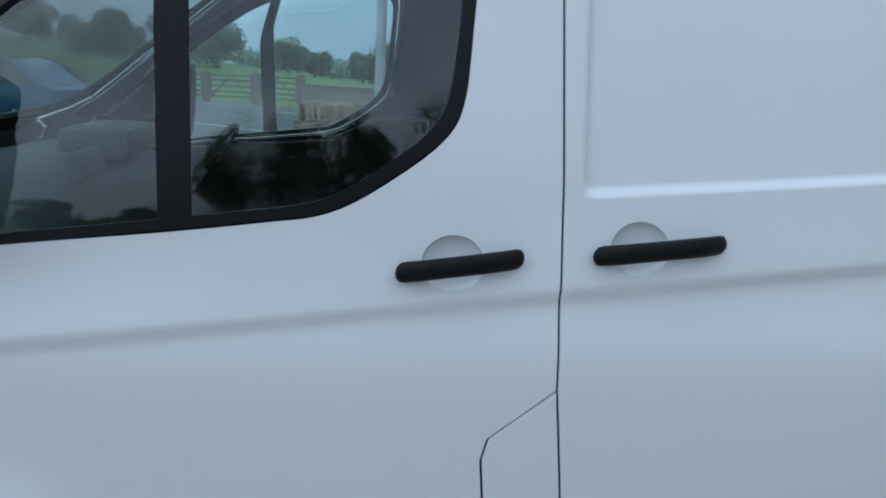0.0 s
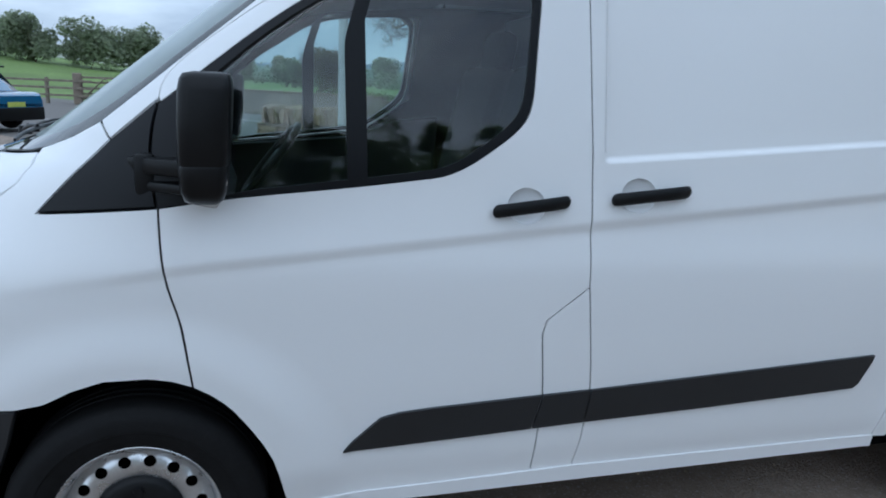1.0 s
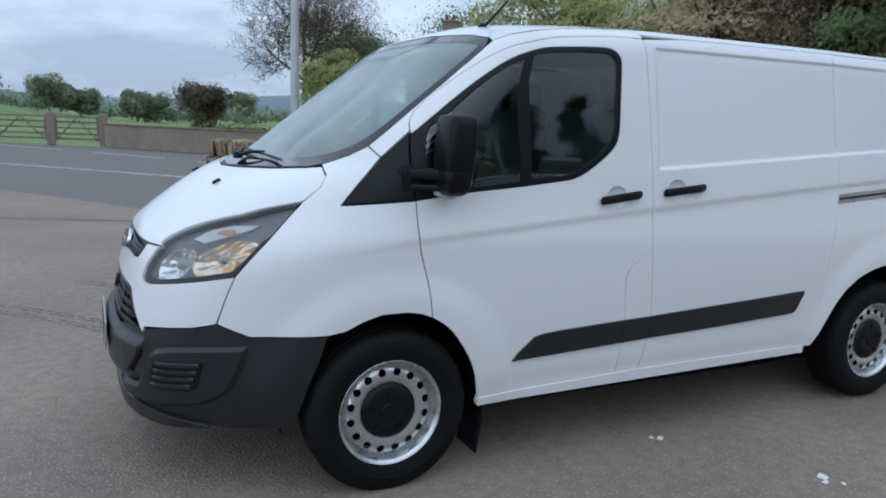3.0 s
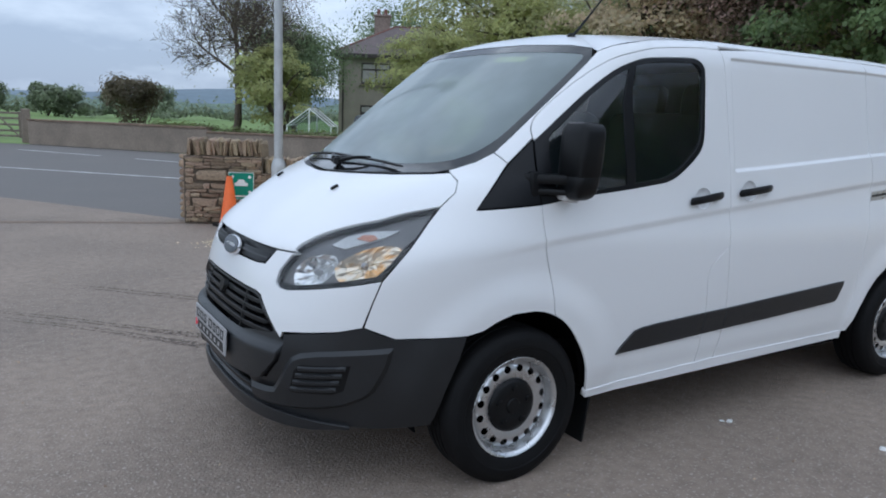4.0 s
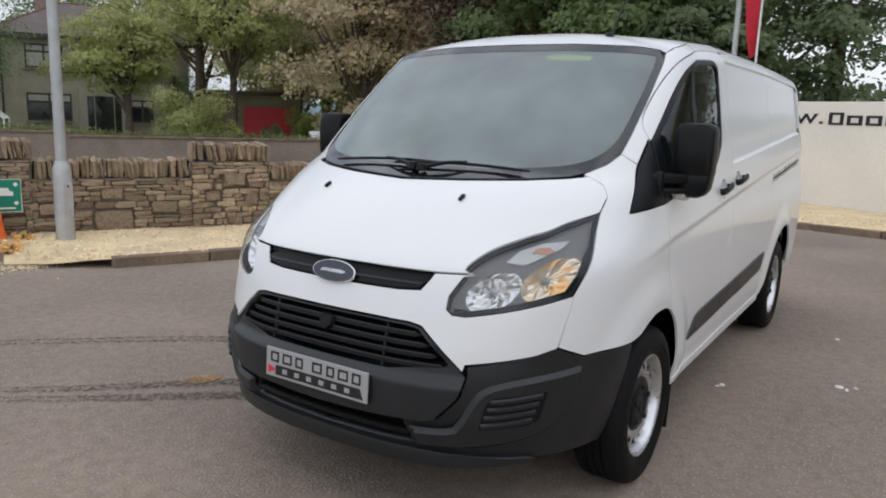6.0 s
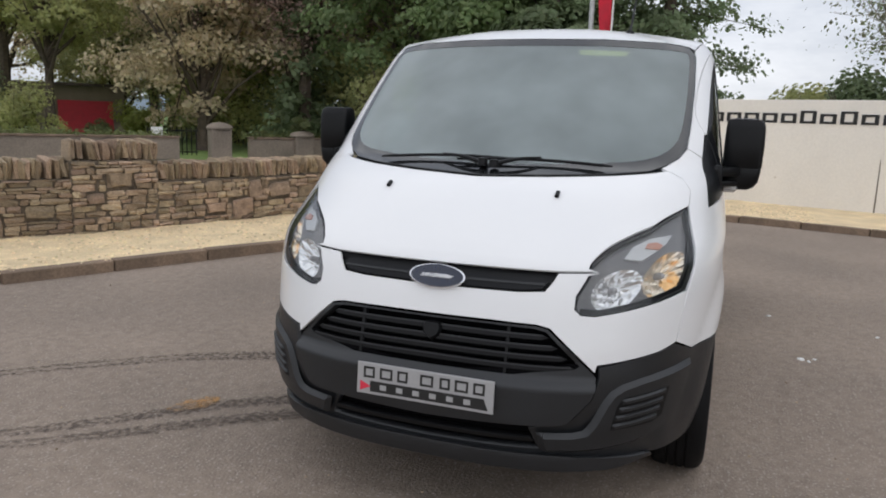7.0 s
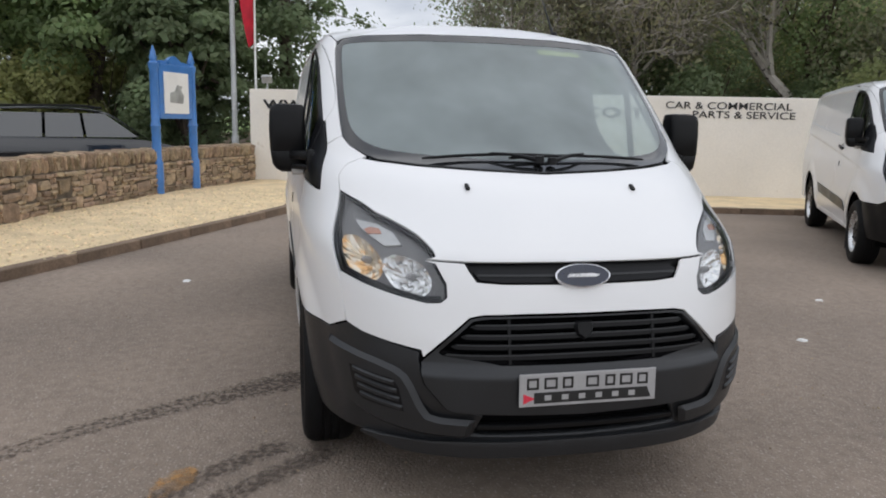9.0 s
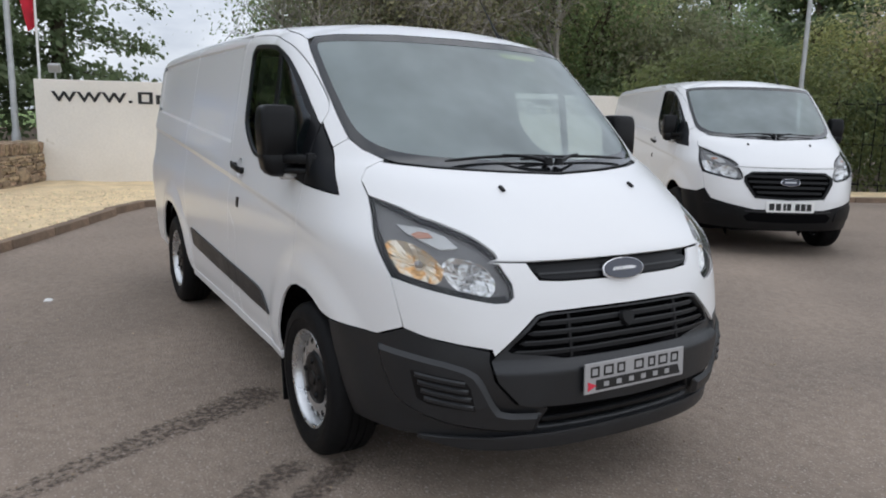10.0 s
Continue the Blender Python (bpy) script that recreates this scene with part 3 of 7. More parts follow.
def headlamp(van, flip, modern=False):
    lamp = thing("headlamp", "", "")
    lamp.parent = van
    lamp["label"] = "clear headlamp with dark bezel and chrome reflectors"
    s = 1 if flip else -1
    edge = np.array(curved(LAMP_TOP) + curved(LAMP_BACK)[1:] + curved(LAMP_LOW)[1:] + TIP)
    panel("lens", edge, LENS, lamp, res=.03, depth=.004, gap=.003, flip=flip)
    inner = shrink(edge, .008)
    panel("bezel", edge, GLOSSBLACK, lamp, holes=[inner], res=.03, off=-.010, depth=.05, gap=.002, flip=flip)
    spots = [(.612, .905, .082, .072), (.764, .945, .072, .078)]
    hole = lambda y, z, ry, rz: np.array([fy(-(y + ry * math.cos(t)), z + rz * math.sin(t) + .25 * ry * math.cos(t)) for t in np.linspace(0, 2 * math.pi, 24, endpoint=False)])
    panel("inner_bezel", edge, LAMPDARK, lamp, holes=[hole(*q) for q in spots], res=.03, off=-.030, depth=.02, gap=.006, flip=flip)
    panel("bucket", edge, GLOSSBLACK, lamp, res=.035, off=-.10, depth=-.08, gap=.003, flip=flip)
    low = sxs((-.400, 1.078), (-.474, 1.005), (-.552, .922), (-.583, .884), (-.697, .859), (-.791, .837)) + fys((-.545, .820), (-.500, .824), (-.500, .842), (-.56, .838)) + sxs((-.79, .852), (-.70, .876), (-.60, .900), (-.55, .950), (-.485, 1.020))
    panel("lower_bezel", low, GLOSSBLACK, lamp, res=.03, off=-.020, depth=.01, gap=0, flip=flip)

    def reflector(nm, y, z, ry, rz, deep, material):
        """A fluted bowl behind its hole in the bezel, with its bulb."""
        verts, faces, m, rings = [], [], 30, 8
        r = np.random.RandomState(17)
        for i in range(rings + 1):
            q = 1.03 - i / rings
            for k in range(m):
                t = 2 * math.pi * k / m
                u, zz = fy(-(y + ry * q * math.cos(t)), z + rz * q * math.sin(t) + .25 * ry * q * math.cos(t))
                verts.append(skin(-u if flip else u, zz, -.030 - deep * (1 - min(1, q) ** 2) + (.005 * q * (k % 3 - 1) + r.uniform(-.0035, .0035)) * (q < 1))[0])
        for i in range(rings):
            for k in range(m):
                a, b = i * m + k, i * m + (k + 1) % m
                faces.append((a, b, b + m, a + m) if not flip else (b, a, a + m, b + m))
        b = part_mesh(nm, mesh_of(nm, verts, faces, material, smooth=False), lamp)
        u, zz = fy(-y, z)
        p, n = skin(-u if flip else u, zz, -.030 - deep)
        bm = lathe([(0, .040), (.009, .036), (.013, .022), (.013, -.01)], 12, "Z")
        bm.transform(Matrix.Translation(p) @ Vector(n).to_track_quat("Z", "Y").to_matrix().to_4x4())
        part("bulb", bm, PLATEGREY, b, smooth=True)

    reflector("main_reflector", *spots[0], .050, REFLECTOR)
    reflector("dip_reflector", *spots[1], .045, AMBER if not modern else REFLECTOR)
    strip = sxs((-.705, 1.008), (-.645, 1.043), (-.57, 1.066), (-.485, 1.073), (-.54, 1.048), (-.61, 1.024), (-.675, 1.000))
    ind = panel("indicator", strip, LAMPGLASS, lamp, res=.03, off=-.022, depth=.01, gap=0, flip=flip, label="pale indicator strip")
    panel("indicator_bulb", sxs((-.625, 1.036), (-.600, 1.050), (-.570, 1.052), (-.562, 1.042), (-.590, 1.030)), REDLENS, lamp, res=.02, off=-.018, depth=.004, gap=0, flip=flip, label="orange indicator bulb")
    return lamp


def build_van(name, label, m, modern=False, res=.028):
    van = thing(name, label, "van", m)
    wheels = [("front_wheel", 0, .322), ("rear_wheel", 2.932, .336)]
    for s in (-1, 1):
        flip = s > 0
        P = lambda nm, outline, material=WHITE, parent=van, **k: panel(nm, outline, material, parent, flip=flip, **{"res": res, **k})
        L = lambda nm, outline, **k: P(nm, outline, lines=True, **k)
        # doors and wings
        door = L("front_door", ARCH[::-1] + FRONT_LINE[::-1][1:] + WINDOW_LOW[1:] + WINDOW_TOP[:-1] + sxs((.09, 1.415)) + DOOR_TOP[::-1] + REAR_LINE[::-1][1:] + JOG[::-1][1:],
                 holes=[ellipse(1.035, 1.168, .056, .050)], label="white cab door with a black-framed window")
        bowl(door, 1.035, 1.168, .056, .050, flip)
        handle(door, .933, 1.153, 1.158, 1.180, flip)
        frame_edge = WINDOW_LOW + WINDOW_TOP
        P("window_frame", frame_edge, GLOSSBLACK, door, holes=[np.array(PANE_LINE)], off=.001, depth=.02, gap=.001, label="black window surround")
        pane = P("window_pane", PANE_LINE, PANE, door, off=-.006, depth=.0, gap=-.004, label="tinted side glass")
        pane.visible_shadow = False
        P("divider", sxs((.545, 1.235), (.597, 1.241), (.628, 1.756), (.588, 1.744)), GLOSSBLACK, door, off=-.001, depth=.012, gap=0, res=.04)
        P("inner_card", sxs((.46, .45), (1.18, .45), (1.2, 1.33), (.95, 1.30), (.8, 1.225), (.1, 1.17), (.12, .90), (.34, .70)), CLOTH, door, off=-.07, depth=.04, res=.08, gap=0)
        wing = L("front_wing", sxs((-.262, .664), (-.40, .662), (-.535, .661), (-.645, .706), (-.615, .80)) + LAMP_BACK[::-1] + sxs((-.257, 1.206), (-.227, 1.249), (-.221, 1.284))
                 + SCREEN_SIDE[:3] + sxs((-.032, 1.322), (-.20, 1.143)) + FRONT_LINE + sxs((.10, .724), (.044, .734), (-.059, .732), (-.13, .71), (-.196, .677)), gap=.0032)
        # dark strips behind the door gaps stand in for the shade in them
        fl = np.array(FRONT_LINE)
        P("door_seal", np.vstack([fl + (.009, 0), (fl - (.009, 0))[::-1]]), GAPBLACK, off=-.0075, depth=.002, gap=0, label="dark strip of painted shade in the door gap")
        for nm, ln in (("rear_door_seal", REAR_LINE), ("lower_door_seal", JOG), ("sliding_door_seal", sxs((1.235, .935), (1.262, .70), (1.27, .607), (1.258, .45), (1.24, .352)))):
            ln = np.array(ln)
            P(nm, np.vstack([ln + (.006, 0), (ln - (.006, 0))[::-1]]), GAPBLACK, off=-.0075, depth=.002, gap=0, label="dark strip of painted shade in the door gap")
        P("quarter_trim", sxs((-.199, 1.145), (.079, 1.165), (.084, 1.418), (-.032, 1.318)), GLOSSBLACK, off=.001, label="black corner trim before the door window")
        P("windscreen_pillar", SCREEN_SIDE[2:] + sxs((.55, 1.832), (.70, 1.862), (.9, 1.889), (1.211, 1.908)) + DOOR_TOP + sxs((-.032, 1.322)))
        P("pillar_lining", SCREEN_SIDE[1:] + sxs((.55, 1.832), (.70, 1.862), (.9, 1.885), (1.18, 1.90)) + DOOR_TOP[2:] + sxs((-.032, 1.322)), PILLARTRIM, off=-.035, depth=.01, gap=-.016, res=.05)
        P("corner_lining", sxs((-.199, 1.145), (.079, 1.165), (.084, 1.418), (-.032, 1.318)), CLOTH, off=-.03, depth=.01, gap=-.015, res=.05)
        L("pillar_panel", JOG + sxs((1.262, .70), (1.27, .607), (1.258, .45), (1.24, .352)))
        side_top = [(x, float(np.interp(x, *EAVES)) - .032) for x in (1.211, 1.5, 1.9, 2.2, 2.46)]
        slide = L("sliding_door" if not flip else "side_panel", REAR_LINE + sxs(*side_top[1:]) + sxs((2.465, 1.503), (2.476, 1.326), (2.472, 1.106), (2.433, .827), (2.412, .594), (2.355, .357), (1.24, .352), (1.258, .45),
                  (1.27, .607), (1.262, .70)), holes=[] if flip else [ellipse(1.375, 1.196, .056, .050)])
        if not flip:
            bowl(slide, 1.375, 1.196, .056, .050, flip)
            handle(slide, 1.283, 1.184, 1.532, 1.208, flip)
            P("slide_rail", sxs((2.478, 1.118), (3.72, 1.205), (3.72, 1.262), (2.484, 1.172)), ALU, off=.002, depth=.01, label="aluminium sliding door rail")
            # a flat dark strip stands in for the shaded groove of the rail
            P("rail_groove", sxs((2.49, 1.140), (3.71, 1.228), (3.71, 1.240), (2.49, 1.152)), GAPBLACK, off=.004, depth=.004, gap=0)
        else:
            P("lock_plate", sxs((1.008, .956), (1.050, .956), (1.050, 1.010), (1.008, 1.010)), BLACK, off=.004, depth=.01, gap=0, label="black lock cover")
        L("rear_panel", sxs((2.355, .357), (2.412, .594), (2.433, .827), (2.472, 1.106), (2.476, 1.326), (2.465, 1.503), (2.46, 1.886), (3.2, 1.884), (3.94, 1.868), (3.94, 1.2), (3.94, .36), (3.46, .36),
                                (3.39, .50), (3.34, .585), (3.27, .665), (3.19, .725), (3.10, .765), (3.03, .778), (2.958, .782), (2.87, .778), (2.781, .760), (2.68, .722), (2.596, .665), (2.53, .59), (2.478, .50), (2.41, .357)))
        P("cantrail", sxs((1.211, 1.908), *[(x, float(np.interp(x, *EAVES)) - .0042) for x in np.arange(1.4, 3.96, .12)], (3.94, 1.87), (3.2, 1.887), *side_top[::-1], (1.211, 1.865)))
        P("sill", sxs((.386, .297), (2.36, .322), (2.36, .366), (1.24, .361), (1.107, .356), (.386, .334)), off=.006, depth=.03, gap=.001)
        mould = [((.536, .478), (.560, .507), (.64, .578), (.69, .590), (.785, .598), (1.116, .614), (1.09, .505)),
                 ((1.119, .614), (1.268, .620), (1.255, .513), (1.093, .505)), ((1.271, .620), (2.278, .674), (2.272, .650), (2.235, .572), (2.215, .557), (1.692, .530), (1.258, .513))]
        for rows in mould:
            P("side_moulding", sxs(*rows), PLASTIC, off=.010, depth=.016, gap=.0015, label="charcoal plastic side moulding")
        # added dark liner: blocks stray light and darkens the gaps between panels
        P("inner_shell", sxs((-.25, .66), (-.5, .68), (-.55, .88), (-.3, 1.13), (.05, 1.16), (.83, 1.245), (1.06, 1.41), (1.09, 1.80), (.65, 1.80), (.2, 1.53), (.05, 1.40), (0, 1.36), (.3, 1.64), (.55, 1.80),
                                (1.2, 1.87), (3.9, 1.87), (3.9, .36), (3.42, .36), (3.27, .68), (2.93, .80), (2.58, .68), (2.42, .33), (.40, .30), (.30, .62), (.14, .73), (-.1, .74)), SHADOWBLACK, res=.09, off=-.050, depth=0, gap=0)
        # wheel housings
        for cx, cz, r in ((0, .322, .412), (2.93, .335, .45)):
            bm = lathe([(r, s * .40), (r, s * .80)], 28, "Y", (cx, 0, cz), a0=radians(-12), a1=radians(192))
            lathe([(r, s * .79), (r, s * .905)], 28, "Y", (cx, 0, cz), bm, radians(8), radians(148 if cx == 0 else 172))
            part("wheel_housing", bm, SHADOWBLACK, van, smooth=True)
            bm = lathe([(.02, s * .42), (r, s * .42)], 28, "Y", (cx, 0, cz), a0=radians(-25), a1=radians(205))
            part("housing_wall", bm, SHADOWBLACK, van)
        for nm, cx, cz in wheels:
            wheel(nm, van, cx, cz, s, "")
        for x, z in ((.40, .20), (3.36, .24)):
            part("mud_flap", box((.012, .17, .24), (x + .01, s * .83, z), .004, (0, 8, 0)), BLACK, van, "black rubber mud flap")
        mirror_unit(van, s)
        headlamp(van, flip, modern)
        # bumper corner with its blanked lamp pocket
        pocket = [(.385, .418), (.50, .422), (.535, .430), (.558, .462), (.59, .532), (.612, .566), (.645, .588), (.70, .604), (.77, .616), (.852, .630), (.842, .55), (.818, .455), (.80, .425), (.76, .392), (.68, .366),
                  (.56, .350), (.42, .344), (.402, .352)]
        if not modern:
            pk = raised("lamp_pocket", fys(*[(-y, z) for y, z in pocket]), PLASTIC, van, .016, .016, flip=flip, res=res * .8, label="blanked fog lamp pocket in the bumper")
            # black sheet gives the grooves between the ribs their shade by colour
            P("vent_back", fys((-.612, .436), (-.735, .444), (-.762, .462), (-.780, .562), (-.65, .548), (-.63, .52)), BLACK, pk, off=.0175, depth=.002, gap=0)
            for k in range(4):
                z = .446 + k * .0285
                y0, y1 = .617 + .009 * k, .746 + .008 * k
                raised("vent_rib", fys((-y0, z - .008), (-y1, z + .008), (-y1, z + .028), (-y0, z + .011)), PLASTIC, pk, .025, .005, .017, flip, .03)
        else:
            P("lamp_pocket", fys((-.50, .40), (-.52, .50), (-.60, .55), (-.80, .56), (-.83, .47), (-.74, .40)), BLACK, off=.012, depth=.02, gap=0, label="black bumper corner pocket")
    Q = lambda nm, outline, material=WHITE, parent=van, **k: panel(nm, outline, material, parent, **{"res": res, **k})
    # bonnet, screen and roof
    Q("bonnet", mirrored(fys((0, .952), (-.40, .953), (-.54, .958)) + curved(LAMP_TOP) + sxs((-.292, 1.179), (-.257, 1.204), (-.228, 1.246), (-.223, 1.276)) + fys((-.64, 1.267), (-.50, 1.255), (-.27, 1.243), (0, 1.233))), depth=.015, res=res * .86)
    rim_line = mirrored(SCREEN_LOW + SCREEN_SIDE[:-1] + SCREEN_TOP)
    inner = shrink(dense(np.array(rim_line), .03), .034)
    for _ in range(14):
        inner = (np.roll(inner, 1, 0) + 2 * inner + np.roll(inner, -1, 0)) / 4
    inner = inner[::2]
    Q("windscreen_border", rim_line, FRIT, holes=[inner], depth=.006, gap=.001, off=-.002, label="dark border of the windscreen")
    ws = Q("windscreen", inner, SCREEN, depth=0, gap=-.002, off=-.004, res=.05, label="large raked windscreen")
    ws.visible_shadow = False
    Q("sensor_patch", mirrored(fys((0, 1.788), (-.10, 1.792), (-.165, 1.812), (-.19, 1.838), (0, 1.846))), FRIT, ws, off=-.009, depth=.001, gap=0, label="dark patch behind the inside mirror")
    Q("cowl", mirrored(fys((0, 1.225), (-.27, 1.235), (-.5, 1.247), (-.66, 1.262), (-.66, 1.29), (-.5, 1.282), (-.27, 1.27), (0, 1.26))), BLACK, off=-.016, depth=.01, gap=0)
    edge_top = np.array(SCREEN_TOP[::-1] + [SCREEN_SIDE[-1]])
    P_top = [skin(*(a + (b - a) * t))[0] for a, b in zip(edge_top, edge_top[1:]) for t in np.linspace(0, 1, 5)[:-1]] + [skin(*SCREEN_SIDE[-1])[0]]
    lead = [skin(*sx(x, z))[0] for x, z in ((.55, 1.832), (.62, 1.848), (.70, 1.862), (.8, 1.878), (.9, 1.889), (1.05, 1.901), (1.211, 1.908))]
    tail = [skin(*sx(x, float(np.interp(x, *EAVES)) - .005))[0] for x in np.arange(1.4, 3.96, .12)]
    back = [(3.965, -y, 1.90 + .02 * (1 - abs(y) / .72)) for y in (.68, .5, .3, .1, 0)]
    halfrim = [np.array(p) for p in P_top + lead + tail + back]
    rimpts = halfrim + [p * (1, -1, 1) for p in halfrim[::-1] if abs(p[1]) > .004]
    crown = lambda x: float(np.interp(x, [.375, .6, .9, 1.3, 2.2, 3.2, 3.75, 4], [1.86, 1.91, 1.948, 1.966, 1.975, 1.970, 1.955, 1.93]))
    verts, faces, T = [], [], 10
    for i in range(T + 1):
        t = i / T
        for p in rimpts:
            cx = min(max(p[0], .85), 3.6)
            q = np.array([cx, p[1] * .02, 0])
            z = p[2] + (crown(cx) - p[2]) * (1 - (1 - t) ** 2.1)
            verts.append((p[0] + (q[0] - p[0]) * t, p[1] + (q[1] - p[1]) * t, z))
    nr = len(rimpts)
    for i in range(T):
        for k in range(nr):
            a, b = i * nr + k, i * nr + (k + 1) % nr
            faces.append((b, a, a + nr, b + nr))
    part_mesh("roof", mesh_of("roof", verts, faces, WHITE), van, "white steel roof")
    part("roof_lining", box((2.6, 1.4, .02), (2.0, 0, 1.855), .004), TRIM, van)
    rear = [(float(half(3.93, z)) - .003, z) for z in np.linspace(.36, 1.885, 18)]
    part("rear_wall", prism(rear + [(-y, z) for y, z in rear[::-1]], .022, pose(3.920, 0, 0, 90, 0, 90)), WHITE, van)
    # plain blocks added to keep light out from under the van
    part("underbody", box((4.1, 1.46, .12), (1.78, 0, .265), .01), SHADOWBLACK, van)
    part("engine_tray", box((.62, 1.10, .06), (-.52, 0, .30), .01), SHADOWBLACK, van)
    # front end
    if not modern:
        cover = Q("bumper_cover", mirrored(fys((0, .783), (-.2, .784), (-.36, .781), (-.405, .772), (-.56, .632), (-.566, .656), (-.64, .667), (-.75, .686)) + sxs((-.647, .706), (-.615, .80))
                  + LAMP_LOW + fys((-.51, .945), (-.545, .954), (-.412, .949), (-.40, .925), (-.375, .889), (-.29, .882), (0, .878))), label="white bumper cover round the grilles", gap=.0012)
        Q("upper_grille", mirrored(fys((0, .948), (-.41, .950), (-.398, .925), (-.373, .891), (-.29, .883), (0, .879))), BLACK, off=-.03, depth=.0, gap=-.01)
        Q("upper_grille_bar", mirrored(fys((0, .929), (-.36, .931), (-.385, .921), (-.365, .897), (-.29, .889), (0, .886))), GLOSSBLACK, off=-.004, depth=.025, gap=0, label="black grille bar")
        Q("upper_grille_ridge", mirrored(fys((0, .913), (-.372, .915), (-.376, .908), (0, .905))), PLASTIC, off=.001, depth=.006, gap=0)
        bumper = Q("bumper", mirrored(fys((0, .335), (-.395, .345), (-.360, .424), (-.40, .436), (-.486, .451), (-.557, .538), (-.577, .614), (-.573, .648), (-.64, .662), (-.75, .682)) + sxs((-.648, .703), (-.535, .658), (-.265, .660),
                   (-.29, .57), (-.335, .45), (-.365, .34), (-.38, .298)) + fys((-.84, .296), (-.70, .290), (-.45, .284), (0, .280))), PLASTIC, label="charcoal plastic front bumper", depth=.03, gap=.001,
                   lift=lambda p: -.014 * ease(.52, .40, p[:, 2]) * ease(.80, .74, np.abs(p[:, 1])))
        Q("bumper_lip", mirrored(fys((0, .270), (-.45, .274), (-.64, .279), (-.75, .288), (-.75, .298), (-.64, .318), (-.45, .330), (0, .330))), PLASTIC, bumper, off=.002, depth=.02, gap=0,
          lift=lambda p: .013 * ease(.335, .300, p[:, 2]) * ease(.76, .60, np.abs(p[:, 1])))
        # the centre piece: its upper edge slopes out as a ledge below the grille, and a groove runs round it
        Q("grille_frame", mirrored(fys((0, .779), (-.2, .780), (-.36, .779), (-.404, .770), (-.559, .630), (-.574, .612), (-.553, .542), (-.482, .458), (-.44, .448), (0, .436))), PLASTIC, off=.0, depth=.04, gap=.0035, res=res * .45,
          lift=lambda p: .018 * ease(.608, .578, p[:, 2]) - .012 * ease(.578, .608, p[:, 2]) * ease(.72, .66, p[:, 2]),
          holes=[np.array(mirrored(fys((0, .770), (-.2, .771), (-.35, .768), (-.395, .760), (-.515, .650), (-.50, .640), (-.372, .626), (-.30, .612), (0, .610))))], label="charcoal plastic grille surround")
        # near-black sheet stands in for the shade in the groove
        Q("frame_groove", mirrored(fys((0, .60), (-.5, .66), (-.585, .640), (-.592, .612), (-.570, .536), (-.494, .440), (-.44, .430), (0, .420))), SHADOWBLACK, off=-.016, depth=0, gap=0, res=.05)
        for k in range(4):
            z = .741 - k * .034
            w = .405 + .034 * k
            Q("grille_slat", mirrored(fys((0, z + .010), (-w + .02, z + .008), (-w, z), (-w + .02, z - .008), (0, z - .008))), BLACK, off=-.014, depth=.03, gap=0)
            # lighter strip paints the light caught by the slat's upper edge
            Q("slat_edge", mirrored(fys((0, z + .011), (-w + .02, z + .009), (-w + .02, z + .004), (0, z + .006))), PLASTIC, off=-.010, depth=.006, gap=0)
        for y in (-.27, .27):
            Q("grille_post", fys((y - .005, .615), (y + .005, .615), (y + .005, .768), (y - .005, .768)), BLACK, off=-.011, depth=.02, gap=0)
        raised("grille_block", fys((-.036, .735), (-.030, .712), (0, .690), (.030, .712), (.036, .735), (.030, .758), (-.030, .758)), BLACK, van, .004, .006, -.012, res=.02, label="small black block behind the grille")
        # near-black sheets close grille and intake and carry the shade inside them
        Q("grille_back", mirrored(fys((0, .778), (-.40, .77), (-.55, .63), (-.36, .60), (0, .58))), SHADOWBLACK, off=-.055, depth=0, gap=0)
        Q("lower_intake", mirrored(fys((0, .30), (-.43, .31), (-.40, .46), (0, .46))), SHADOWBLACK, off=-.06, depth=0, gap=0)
        Q("intake_slat", mirrored(fys((0, .384), (-.372, .386), (-.378, .372), (0, .370))), BLACK, off=-.012, depth=.03, gap=0)
    else:
        Q("bumper_cover", mirrored(fys((0, .515), (-.36, .512), (-.47, .535), (-.60, .560), (-.75, .605)) + sxs((-.647, .706), (-.615, .80)) + LAMP_LOW + fys((-.51, .945), (-.545, .954), (-.30, .949), (0, .949))),
          holes=[np.array(mirrored(fys((0, .905), (-.38, .90), (-.455, .85), (-.46, .80), (-.36, .64), (0, .625))))], label="white bumper cover round the grille")
        Q("grille_frame", mirrored(fys((0, .912), (-.385, .907), (-.465, .855), (-.468, .795), (-.365, .632), (0, .617))), BLACK, off=.008, depth=.03, gap=0,
          holes=[np.array(mirrored(fys((0, .892), (-.37, .887), (-.44, .845), (-.442, .80), (-.35, .655), (0, .64))))], label="black hexagonal grille surround")
        for k in range(4):
            z = .86 - k * .055
            w = (.43, .42, .38, .34)[k]
            Q("grille_slat", mirrored(fys((0, z + .014), (-w, z + .012), (-w, z - .012), (0, z - .014))), BLACK, off=-.004, depth=.03, gap=0)
        # near-black sheet for the shade behind the slats
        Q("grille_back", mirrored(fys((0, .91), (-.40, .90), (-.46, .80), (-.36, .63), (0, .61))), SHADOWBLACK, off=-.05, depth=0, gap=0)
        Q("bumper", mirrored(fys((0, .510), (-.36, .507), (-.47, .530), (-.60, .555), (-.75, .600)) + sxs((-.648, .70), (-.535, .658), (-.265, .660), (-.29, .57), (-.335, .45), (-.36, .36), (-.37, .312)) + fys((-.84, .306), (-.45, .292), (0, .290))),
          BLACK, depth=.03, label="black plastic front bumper")
